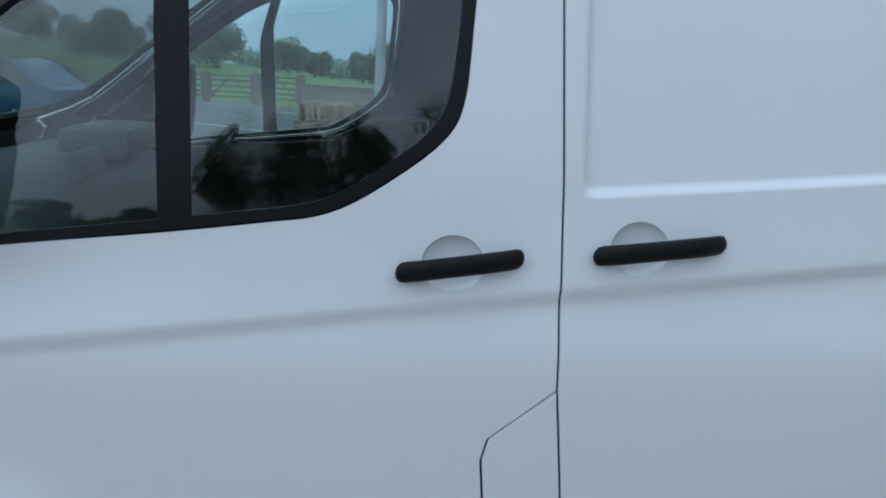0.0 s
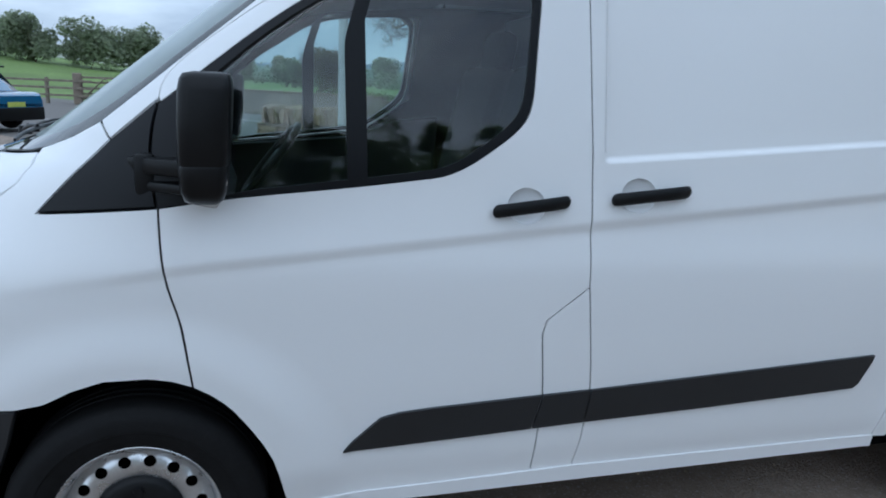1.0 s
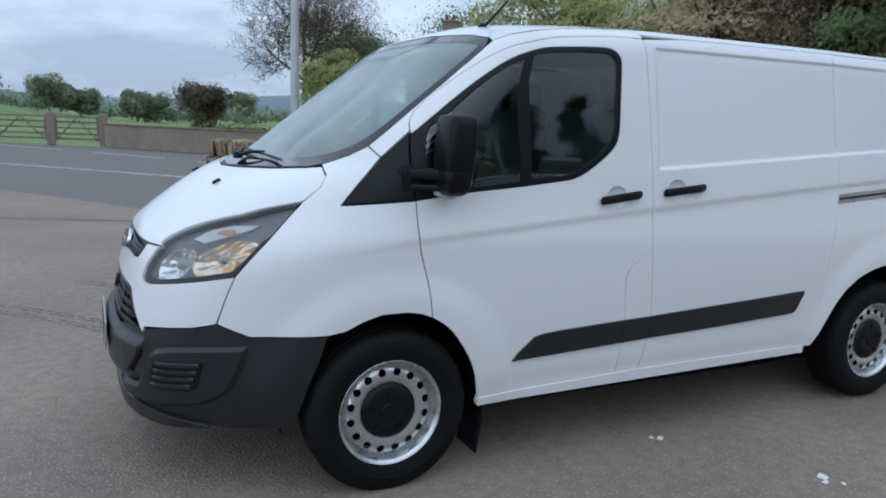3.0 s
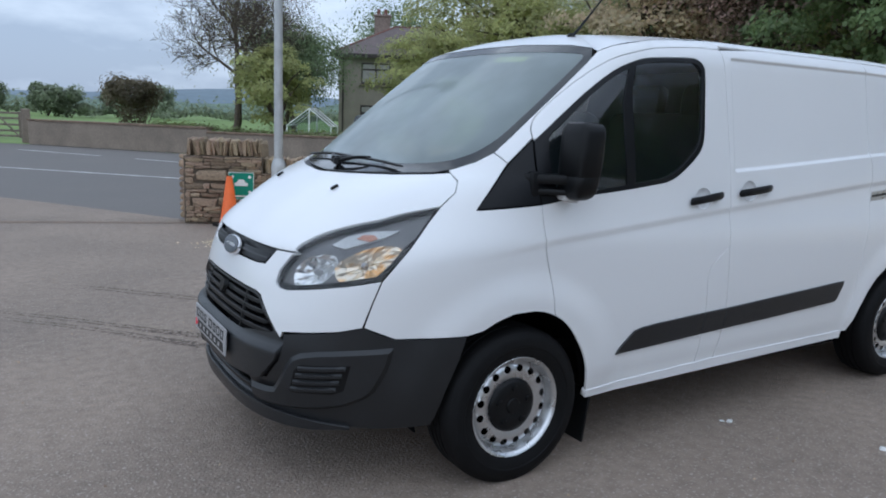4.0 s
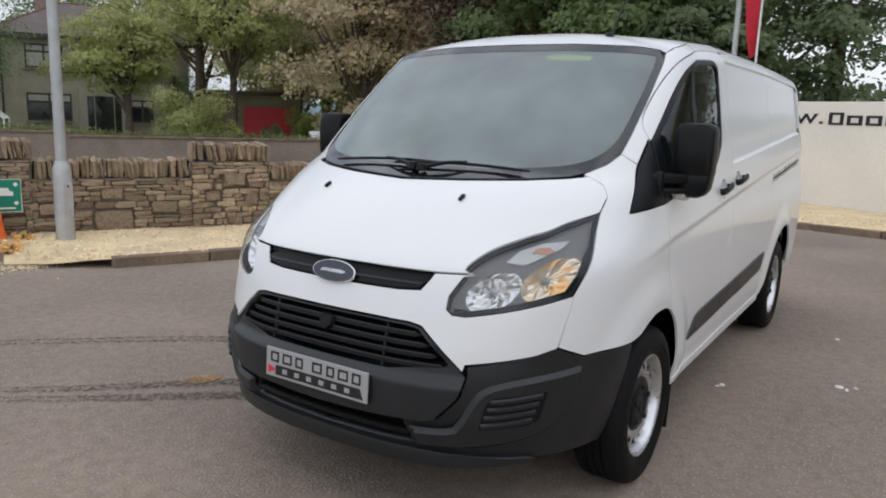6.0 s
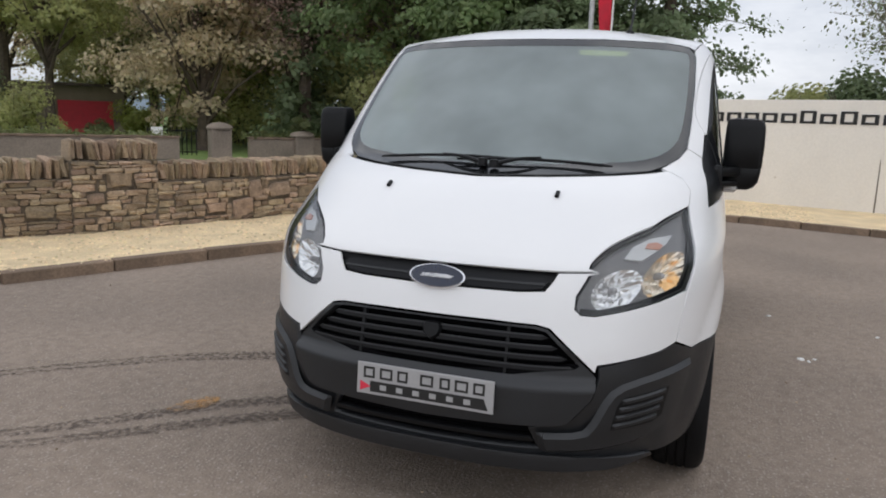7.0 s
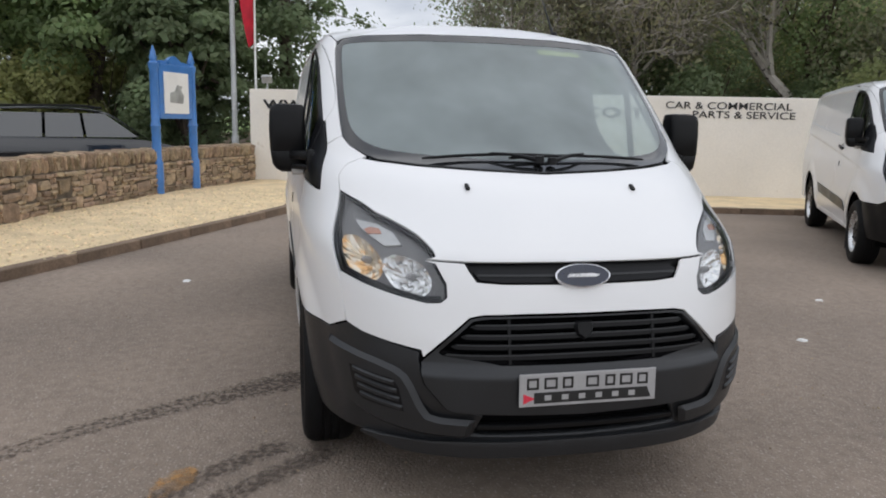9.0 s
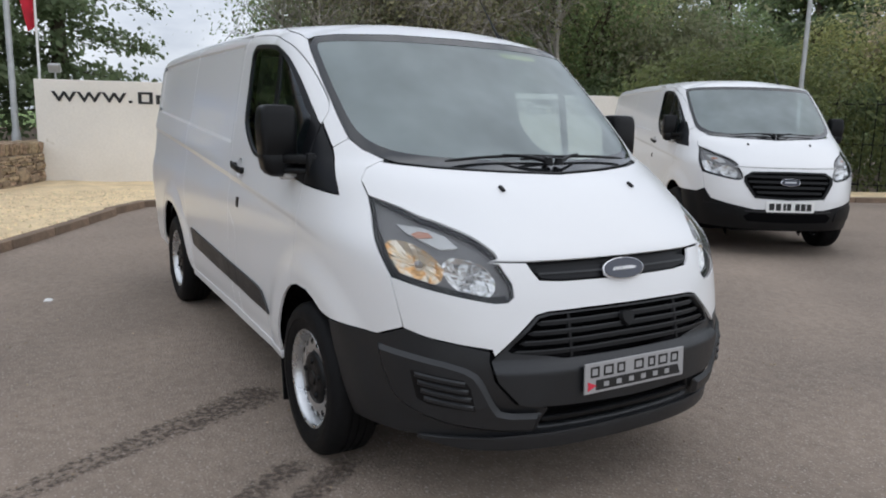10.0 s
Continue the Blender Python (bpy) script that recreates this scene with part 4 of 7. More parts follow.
        # dark patch on the uncut bumper: the intake's shade as colour
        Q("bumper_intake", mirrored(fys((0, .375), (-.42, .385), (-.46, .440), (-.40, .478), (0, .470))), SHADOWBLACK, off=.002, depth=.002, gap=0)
        Q("bumper_ledge", mirrored(fys((0, .480), (-.44, .488), (-.46, .500), (0, .494))), PLASTIC, off=.012, depth=.012, gap=0)
    # badge, plate, washers, wipers, aerial, sticker
    bz = .905 if not modern else .80
    p, n = skin(*fy(0, bz))
    face = Matrix.Translation(p) @ Vector(n).to_track_quat("Z", "Y").to_matrix().to_4x4()
    badge = thing("badge", "", "")
    badge.parent = van
    badge["label"] = "oval dark blue badge with a chrome rim"
    oval = lambda k, c: [(c[0] + k * .104 * math.cos(t), c[1] + k * .0425 * math.sin(t)) for t in np.linspace(0, 2 * math.pi, 40, endpoint=False)]
    part("badge_rim", prism(oval(1, (0, 0)), .016, face, .003), CHROME, badge)
    part("badge_face", prism(oval(.93, (0, 0)), .019, face), BADGEBLUE, badge)
    mark = bmesh.new()
    # a plain slim bar stands for the mark
    prism([(-.062, -.007), (.050, -.007), (.064, .002), (.036, .007), (-.052, .006)], .0198, face, .0015, bm=mark)
    part("badge_mark", mark, ALU, badge)
    plate = thing("number_plate", "", "")
    plate.parent = van
    plate["label"] = "silver dealer plate with blocked-out lettering" if not modern else "white number plate with blocked-out characters"
    pz = .537 if not modern else .548
    pf = pose(-1.003 if not modern else -.988, 0, pz, 90, 0, -90) @ pose(0, 0, 0, -3, 0, 0)
    part("plate_back", prism([(-.252, -.057), (.252, -.057), (.252, .057), (-.252, .057)], .008, pf, .003), PLATEGREY if not modern else SIGNWHITE, plate)
    if not modern:
        for x, w in ((-.205, .046), (-.140, .052), (-.078, .042), (.012, .052), (.078, .040), (.138, .052), (.200, .044)):
            bm, a, b, t = bmesh.new(), w * .46, .020, .0075
            for x0, x1, z0, z1 in ((x - a, x - a + t, .003, .043), (x + a - t, x + a, .003, .043), (x - a + t, x + a - t, .003, .003 + t), (x - a + t, x + a - t, .043 - t, .043)):
                prism([(x0, z0), (x1, z0), (x1, z1), (x0, z1)], .0095, pf, bm=bm)
            part("plate_block", bm, INK, plate, "hollow black block in place of lettering")
        part("plate_band", prism([(-.20, -.046), (.234, -.046), (.218, -.008), (-.20, -.008)], .0092, pf), INK, plate)
        for k in range(6):
            x = -.150 + k * .062
            part("plate_small_block", prism([(x - .012, -.036), (x + .012, -.036), (x + .012, -.018), (x - .012, -.018)], .0102, pf), PLATEGREY, plate, "pale block in place of a small letter")
        part("plate_arrow", prism([(-.238, -.045), (-.198, -.028), (-.238, -.010)], .0100, pf), RED, plate, "red arrow mark")
    else:
        for x, w in ((-.195, .055), (-.125, .055), (-.06, .03), (-.015, .045), (.075, .05), (.135, .05), (.195, .05)):
            part("plate_block", prism([(x - w / 2, -.036), (x + w / 2, -.036), (x + w / 2, .036), (x - w / 2, .036)], .0095, pf), INK, plate)
    for y in (-.338, .338):
        p, n = skin(*fy(y, 1.184))
        part("washer_jet", box((.036, .016, .012), p + n * .005, .004, (0, -28, 0)), BLACK, van, smooth=True)

    def on_screen(y, z, off):
        p, n = skin(*fy(y, z), off)
        return Vector(p)

    for pivot, ends, mid in (((.0, 1.262), ((.47, 1.268), (-.14, 1.282)), (.19, 1.288)), ((-.05, 1.258), ((.12, 1.274), (-.50, 1.272)), (-.22, 1.290))):
        w = thing("wiper", "", "")
        w.parent = van
        w["label"] = "black windscreen wiper"
        a = [on_screen(pivot[0] + (mid[0] - pivot[0]) * t, pivot[1] + (mid[1] - pivot[1]) * t, .020 + .008 * math.sin(math.pi * t)) for t in np.linspace(0, 1, 8)]
        part("wiper_arm", tube(a, [.011, .010, .009, .008, .007, .006, .005, .005], 8), BLACK, w, smooth=True)
        (y0, z0), (y1, z1) = ends
        b = [on_screen(y0 + (y1 - y0) * t, z0 + (z1 - z0) * t + .012 * math.sin(math.pi * t), .016) for t in np.linspace(0, 1, 14)]
        part("wiper_blade", tube(b, [.004] + [.0065] * 12 + [.004], 6), BLACK, w, smooth=True)
        k = lathe([(0, .03), (.018, .028), (.022, .0)], 14, "Z", on_screen(pivot[0], pivot[1], .010))
        part("wiper_pivot", k, BLACK, w, smooth=True)
    base = Vector((.60, -.425, 1.892))
    bm = lathe([(0, .02), (.012, .02), (.024, .004), (.024, -.02)], 14, "Z", base)
    tube([base, base + Vector((.05, 0, .05)), base + Vector((.24, 0, .26))], [.008, .006, .003], 8, bm)
    part("aerial", bm, BLACK, van, "short black roof aerial", smooth=True)
    if not modern:
        Q("screen_sticker", fys((-.235, 1.770), (-.455, 1.763), (-.455, 1.788), (-.235, 1.797)), STICKER, off=-.007, depth=.0, gap=0, label="yellow-green strip sticker inside the screen")
    # cab
    cab = [("floor_pan", box((1.9, 1.6, .04), (.75, 0, .52)), SHADOWBLACK), ("bulkhead", box((.03, 1.70, 1.28), (1.52, 0, 1.15), .005, taper=(1, .86)), DASH),
           ("firewall", box((.03, 1.4, .6), (-.18, 0, .80), .005), SHADOWBLACK)]
    for nm, bm, mt in cab:
        part(nm, bm, mt, van)
    bm = bmesh.new()
    rows = [(-.24, 1.15), (-.16, 1.205), (.0, 1.225), (.12, 1.20), (.20, 1.13), (.24, 1.02), (.20, .80), (.05, .70)]
    loops = [[bm.verts.new((x + .05 * (1 - (y / .8) ** 2) * -1, y, z)) for x, z in rows] for y in np.linspace(-.74, .74, 13)]
    for a, b in zip(loops, loops[1:]):
        for k in range(len(rows) - 1):
            bm.faces.new((a[k], a[k + 1], b[k + 1], b[k]))
    dash = part("dashboard", bm, DASH, van, "dark grey plastic dashboard", smooth=True)
    part("instrument_hood", box((.22, .40, .10), (.10, .42, 1.235), .035), DASH, dash, smooth=True)
    part("centre_screen", box((.03, .22, .08), (.15, .0, 1.205), .01, (0, -20, 0)), DASH, dash, smooth=True)
    bm = lathe([(.185 + .016 * math.cos(t), .016 * math.sin(t)) for t in np.linspace(0, 2 * math.pi, 10)], 40, "Z")
    box((.36, .05, .02), (0, 0, -.015), .006, bm=bm)
    box((.05, .18, .02), (0, -.09, -.015), .006, bm=bm)
    lathe([(0, .01), (.06, .005), (.065, -.03)], 20, "Z", bm=bm)
    bm.transform(pose(.38, .42, 1.14, 0, -52, 0))
    part("steering_wheel", bm, BLACK, van, "black three-spoke steering wheel", smooth=True)
    for y, w in ((.43, .50), (-.40, .80)):
        seat = thing("seat", "", "")
        seat.parent = van
        seat["label"] = "dark cloth cab seat"
        part("cushion", box((.52, w, .20), (.95, y, .84), .06, (0, -6, 0)), CLOTH, seat, smooth=True)
        part("backrest", box((.16, w, .70), (1.28, y, 1.22), .06, (0, 14, 0)), CLOTH, seat, smooth=True)
        for yy in ((y,) if w < .6 else (y - .2, y + .2)):
            part("headrest", box((.10, .26, .18), (1.38, yy, 1.63), .045, (0, 10, 0)), CLOTH, seat, smooth=True)
    part("inside_mirror", box((.03, .22, .07), (.42, 0, 1.72), .014), BLACK, van, smooth=True)
    return van
# ---------------------------------------------------------------- the yard and what lies round it
def varied(m, amount=.35, island=False):
    """Lets each piece differ in shade."""
    n, l = m.node_tree.nodes, m.node_tree.links
    b = n["Principled BSDF"]
    src = b.inputs["Base Color"].links[0].from_socket
    r = n.new("ShaderNodeNewGeometry").outputs["Random Per Island"] if island else n.new("ShaderNodeObjectInfo").outputs["Random"]
    mp = n.new("ShaderNodeMapRange")
    mp.inputs["To Min"].default_value, mp.inputs["To Max"].default_value = 1 - amount, 1 + amount
    l.new(r, mp.inputs["Value"])
    hs = n.new("ShaderNodeHueSaturation")
    l.new(mp.outputs["Result"], hs.inputs["Value"])
    mh = n.new("ShaderNodeMapRange")
    mh.inputs["To Min"].default_value, mh.inputs["To Max"].default_value = .5 - .014, .5 + .014
    fr = n.new("ShaderNodeMath")
    fr.operation = "FRACT"
    k = n.new("ShaderNodeMath")
    k.operation = "MULTIPLY"
    k.inputs[1].default_value = 7.31
    l.new(r, k.inputs[0])
    l.new(k.outputs[0], fr.inputs[0])
    l.new(fr.outputs[0], mh.inputs["Value"])
    l.new(mh.outputs["Result"], hs.inputs["Hue"])
    l.new(src, hs.inputs["Color"])
    l.new(hs.outputs["Color"], b.inputs["Base Color"])
    return m


ASPHALT = mat("worn_asphalt", (.254, .201, .158), .9, var=.22, scale=.6, fine=15, bump=.011, bscale=75, spots=(.40, .345, .30), spot_scale=70, spot_cut=.585)
ROADTAR = mat("road_asphalt", (.152, .139, .128), .88, var=.10, scale=.4, fine=30, bump=.003, bscale=90)
GRASS = mat("meadow_grass", (.155, .225, .060), .95, var=.25, scale=.12, fine=3, bump=.02, bscale=20)
LAWN = mat("rough_verge_grass", (.09, .13, .035), .95, var=.3, scale=1, fine=20, bump=.03, bscale=30)
GRAVEL = mat("cream_gravel", (.76, .60, .37), .9, var=.16, scale=2.5, fine=70, bump=.012, bscale=95)
PEBBLE = varied(mat("cream_pebble", (.76, .62, .40), .85, var=.1, scale=30), .28, True)
KERB = mat("brown_concrete_kerb", (.20, .142, .098), .85, var=.3, scale=4, fine=50, bump=.003, bscale=80)
CREAMWALL = mat("cream_wall_paint", (.80, .762, .695), .75, var=.05, scale=.8, fine=25, bump=.001, bscale=60, spots=(.55, .49, .40), spot_scale=3.2, spot_cut=.72)
MORTAR = mat("dark_joint_earth", (.115, .092, .068), .95, var=.3, scale=15, bump=.006, bscale=60)
STONE = varied(mat("brown_slate_stone", (.320, .240, .162), .88, var=.34, scale=9, fine=60, bump=.006, bscale=45), .34)
STONEJ = varied(mat("brown_slate_stones", (.320, .240, .162), .88, var=.34, scale=9, fine=60, bump=.006, bscale=45), .34, True)
COPING = varied(mat("upright_coping_stone", (.335, .250, .165), .88, var=.30, scale=12, fine=60, bump=.005, bscale=50), .26)
COPINGJ = varied(mat("upright_coping_stones", (.335, .250, .165), .88, var=.30, scale=12, fine=60, bump=.005, bscale=50), .26, True)
RENDERED = mat("weathered_render", (.25, .205, .16), .9, var=.2, scale=1.2, fine=20, bump=.004, bscale=40)
GALV = mat("galvanised_steel", (.46, .47, .47), .5, metal=.5, var=.12, scale=8)
ORANGE = mat("orange_cone_plastic", (.85, .16, .03), .5, var=.08, scale=10)
SIGNGREEN = mat("green_sign", (.005, .22, .14), .4, var=.04)
SIGNWHITE = mat("white_print", (.80, .80, .78), .5, var=.04)
BLUEPAINT = mat("blue_gloss_paint", (.055, .19, .50), .35, var=.12, scale=6, coat=.3)
POSTER = mat("grey_poster_print", (.30, .31, .30), .6, var=.25, scale=3, fine=6, detail=2)
BARK = mat("brown_bark", (.11, .085, .065), .95, var=.35, scale=6, bump=.02, bscale=30)
BIRCH = mat("pale_birch_bark", (.42, .38, .33), .85, var=.2, scale=4, spots=(.06, .05, .05), spot_scale=7, spot_cut=.60, bump=.006, bscale=30)


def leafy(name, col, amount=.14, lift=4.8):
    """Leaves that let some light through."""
    # lift brightens the leaf colour to make up for shade within the crowns
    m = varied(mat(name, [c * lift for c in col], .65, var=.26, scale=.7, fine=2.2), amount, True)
    n, l = m.node_tree.nodes, m.node_tree.links
    b = n["Principled BSDF"]
    tl, mx = n.new("ShaderNodeBsdfTranslucent"), n.new("ShaderNodeMixShader")
    l.new(b.inputs["Base Color"].links[0].from_socket, tl.inputs["Color"])
    mx.inputs[0].default_value = .58
    l.new(b.outputs[0], mx.inputs[1])
    l.new(tl.outputs[0], mx.inputs[2])
    l.new(mx.outputs[0], n["Material Output"].inputs["Surface"])
    return m


# the far leaves are paler: haze of distance is put into their colour
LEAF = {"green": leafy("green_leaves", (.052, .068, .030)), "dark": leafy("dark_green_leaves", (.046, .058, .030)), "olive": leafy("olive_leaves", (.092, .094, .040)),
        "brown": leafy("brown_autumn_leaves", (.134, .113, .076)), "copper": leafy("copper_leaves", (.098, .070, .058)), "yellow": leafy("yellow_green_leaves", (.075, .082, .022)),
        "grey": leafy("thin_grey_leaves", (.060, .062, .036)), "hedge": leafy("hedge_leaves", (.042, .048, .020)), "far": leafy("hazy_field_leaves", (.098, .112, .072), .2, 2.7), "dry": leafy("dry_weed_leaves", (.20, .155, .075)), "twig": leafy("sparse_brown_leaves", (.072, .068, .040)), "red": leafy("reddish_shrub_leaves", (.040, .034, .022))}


def sheet(name, pts, z, material, label, category, kind="structure"):
    bm = bmesh.new()
    f = bm.faces.new([bm.verts.new((x, y, z)) for x, y in pts])
    bmesh.ops.triangulate(bm, faces=[f])
    bm.normal_update()
    for f in bm.faces:
        if f.normal.z < 0:
            f.normal_flip()
    me = bpy.data.meshes.new(name)
    bm.to_mesh(me)
    bm.free()
    me.materials.append(material)
    return tagged(new(name, me), label, category, kind=kind)


def solid(name, bm, material, label="", category="", kind="", smooth=False, group=""):
    me = bpy.data.meshes.new(name)
    bmesh.ops.recalc_face_normals(bm, faces=bm.faces)
    bm.to_mesh(me)
    bm.free()
    me.materials.append(material)
    if smooth:
        me.polygons.foreach_set("use_smooth", [True] * len(me.polygons))
        me.set_sharp_from_angle(angle=radians(40))
    return tagged(new(name, me), label, category, group, kind)


def along(line, s):
    """The point, heading in degrees and left normal at the length s of a line."""
    for a, b in zip(line, line[1:]):
        a, b = Vector(a), Vector(b)
        d = b - a
        if s <= d.length or b == Vector(line[-1]):
            t = d.normalized()
            return a + t * s, math.degrees(math.atan2(t.y, t.x)), Vector((-t.y, t.x))
        s -= d.length


def length(line):
    return sum((Vector(b) - Vector(a)).length for a, b in zip(line, line[1:]))


# ground, yard, road
KERB_LINE = [(.40, 5.24), (.58, 4.94), (1.0, 4.52), (2.12, 4.0), (3.6, 3.31), (5.4, 2.32), (7.3, 1.3), (8.6, .62), (9.1, .25), (9.25, -.3), (9.0, -1.6), (8.5, -3.3), (7.9, -5.2), (7.4, -7.2), (6.7, -10), (5.2, -13.2)]
WALL_LINE = [(.45, 6.95), (1.36, 6.58), (3.1, 5.62), (4.65, 4.98), (7.1, 4.3), (9.8, 3.35), (13.3, 1.62)]
WHITE_LINE = [(13.2, 1.55), (8.86, -9.68), (6.0, -14.6)]
ROAD_FAR = [(-60, 68), (-14, 43), (-4.4, 32.3), (0, 28.3), (4.6, 22.6), (9, 19), (14, 15.2), (19, 11), (30, 3), (60, -14)]
ROAD_NEAR = [(-60, 30), (-14, 22), (-5, 15), (-1.2, 9.6), (.4, 7.2), (1.5, 6.75), (3.1, 5.85), (7.1, 4.55), (13.4, 1.85), (26, -5), (60, -26)]


def rise(x, y):
    """The meadow swells up beyond the road."""
    return float(ease(52, 95, y) * (1 - ease(120, 260, y)) * np.clip((4 - x) * .092, 0, 4.6))


gxs = [-2500, -420, -230, *np.linspace(-170, 60, 36), 300, 2500]
gys = [-2500, -80, 20, *np.linspace(45, 280, 40), 700, 2500]
gv = [(x, y, -.07 + rise(x, y)) for y in gys for x in gxs]
gf = [(j * len(gxs) + i, j * len(gxs) + i + 1, (j + 1) * len(gxs) + i + 1, (j + 1) * len(gxs) + i) for j in range(len(gys) - 1) for i in range(len(gxs) - 1)]
tagged(new("ground", mesh_of("ground", gv, gf, GRASS)), "green meadow ground reaching to the horizon", "ground", kind="structure")
sheet("pavement", [(-60, -60), (40, -60), (13.4, 1.9), (.4, 7.2), (-1.2, 9.7), (-5, 15.1), (-14, 22.1), (-60, 30.1)], 0, ASPHALT, "worn grey-brown asphalt of the van yard", "yard")
sheet("road", ROAD_NEAR + ROAD_FAR[::-1], -.02, ROADTAR, "grey asphalt country road past the yard", "road")
# the yard's mouth, where its surface meets the road
sheet("apron_joint", [(-6, 8.9), (-1.15, 7.24), (.42, 6.72), (.46, 6.82), (-1.1, 7.36), (-6, 9.05)], .004, KERB, "worn joint between yard and road", "joint")
PAINT = mat("worn_road_paint", (.55, .55, .53), .8, var=.35, scale=3, fine=20)
for (x0, y0), (x1, y1) in (((-8.6, 24.3), (2.6, 12.8)), ((-6.5, 33.0), (-2.0, 26.4)), ((-1.0, 25.0), (1.1, 21.7)), ((1.9, 20.4), (3.7, 17.6)), ((4.5, 16.5), (7.5, 13.6))):
    d = (Vector((x1, y1)) - Vector((x0, y0))).normalized()
    n = Vector((-d.y, d.x)) * .06
    sheet("road_line", [(x0 + n.x, y0 + n.y), (x1 + n.x, y1 + n.y), (x1 - n.x, y1 - n.y), (x0 - n.x, y0 - n.y)], -.016, PAINT, "worn white painted road line", "road marking")
bed = KERB_LINE + WHITE_LINE[::-1] + WALL_LINE[::-1][:-1] + [(.95, 6.5), (.72, 5.9)]
# gravel with an uneven surface
gx, gy = np.meshgrid(np.arange(-.2, 13.4, .16), np.arange(-14.4, 6.9, .16))
gp = np.stack([gx.ravel(), gy.ravel()], 1)
poly = np.array(bed, float)
inside_bed = within(gp, poly)
gp = gp[inside_bed & (near(gp, poly) > .08)]
gp = gp + np.random.uniform(-.05, .05, gp.shape)
edge_pts = dense(poly, .2)
vs = [Vector(p) for p in edge_pts] + [Vector(p) for p in gp]
vo, _, fo, *_ = delaunay_2d_cdt(vs, [(i, (i + 1) % len(edge_pts)) for i in range(len(edge_pts))], [], 0, 1e-6)
vo = np.array([(v.x, v.y) for v in vo])
fo = np.array([f for f in fo if len(f) == 3])
fo = fo[within(vo[fo].mean(1), poly)]
hgt = np.array([.085 + .022 * noise.noise((x * 1.3, y * 1.3, 0)) + .012 * noise.noise((x * 6, y * 6, 3)) for x, y in vo]) * ease(-.1, 1.3, vo[:, 0]) + .004
me = mesh_of("gravel_bed", np.column_stack([vo, hgt]), fo, GRAVEL)
tagged(new("gravel_bed", me), "pale cream gravel bed along the walls", "gravel", kind="stuff")
rng = np.random.RandomState(4)


def scatter(name, pts, size, material, label, category, seed=1, squash=.6):
    """Many small stones in one mesh."""
    r = np.random.RandomState(seed)
    cube = np.array([(-1, -1, -1), (1, -1, -1), (1, 1, -1), (-1, 1, -1), (-.7, -.7, 1), (.7, -.7, 1), (.7, .7, 1), (-.7, .7, 1)], float)
    quads = np.array([(0, 3, 2, 1), (4, 5, 6, 7), (0, 1, 5, 4), (1, 2, 6, 5), (2, 3, 7, 6), (3, 0, 4, 7)])
    vv, ff = [], []
    for i, (x, y, z) in enumerate(pts):
        s = size * r.uniform(.5, 1.5)
        a = r.uniform(0, 6.28)
        c, q = math.cos(a), math.sin(a)
        v = cube * r.uniform(.7, 1.15, cube.shape) * (s, s * r.uniform(.6, 1), s * squash)
        vv.append(np.column_stack([v[:, 0] * c - v[:, 1] * q + x, v[:, 0] * q + v[:, 1] * c + y, v[:, 2] + z]))
        ff.append(quads + 8 * i)
    return tagged(new(name, mesh_of(name, np.vstack(vv), np.vstack(ff), material, smooth=False)), label, category, kind="stuff")


cand = np.column_stack([rng.uniform(.2, 11, 16000), rng.uniform(-2.5, 6.4, 16000)])
cand = cand[within(cand, poly)][:9000]
scatter("gravel_stones", [(x, y, .09 + .022 * noise.noise((x * 1.3, y * 1.3, 0)) + .012 * noise.noise((x * 6, y * 6, 3))) for x, y in cand], .013, PEBBLE, "loose cream gravel stones", "gravel", 5)
spill = [(rng.normal(.5, .30), rng.normal(5.12, .25), .006) for _ in range(40)]
scatter("spilled_gravel", spill, .007, PEBBLE, "gravel stones spilled on the asphalt", "gravel", 6)
heap_xy = [(rng.normal(.55, .13), rng.normal(5.10, .10)) for _ in range(600)]
scatter("gravel_spill", [(x, y, .006 + .03 * max(0, 1 - math.hypot((x - .6) / .4, (y - 5.1) / .3)) * rng.rand()) for x, y in heap_xy], .006, PEBBLE, "gravel spread over the broken kerb end", "gravel", 7)
# kerb stones
kerb = tagged(new("kerb"), "brown concrete kerb stones edging the gravel bed", "kerb", kind="structure")
kl = KERB_LINE[2:]
total, s = length(kl), .02
while s < total - .5:
    L = .90
    p, a, n = along(kl, s + L / 2)
    bm = box((L - .012, .13, .16), (0, 0, 0), .012)
    ob = part("kerb_stone", bm, KERB, kerb)
    ob.matrix_basis = pose(p.x + n.x * .02, p.y + n.y * .02, .022 + rng.uniform(-.006, .006), rng.uniform(-1, 1), rng.uniform(-.5, .5), a + rng.uniform(-.6, .6))
    s += L

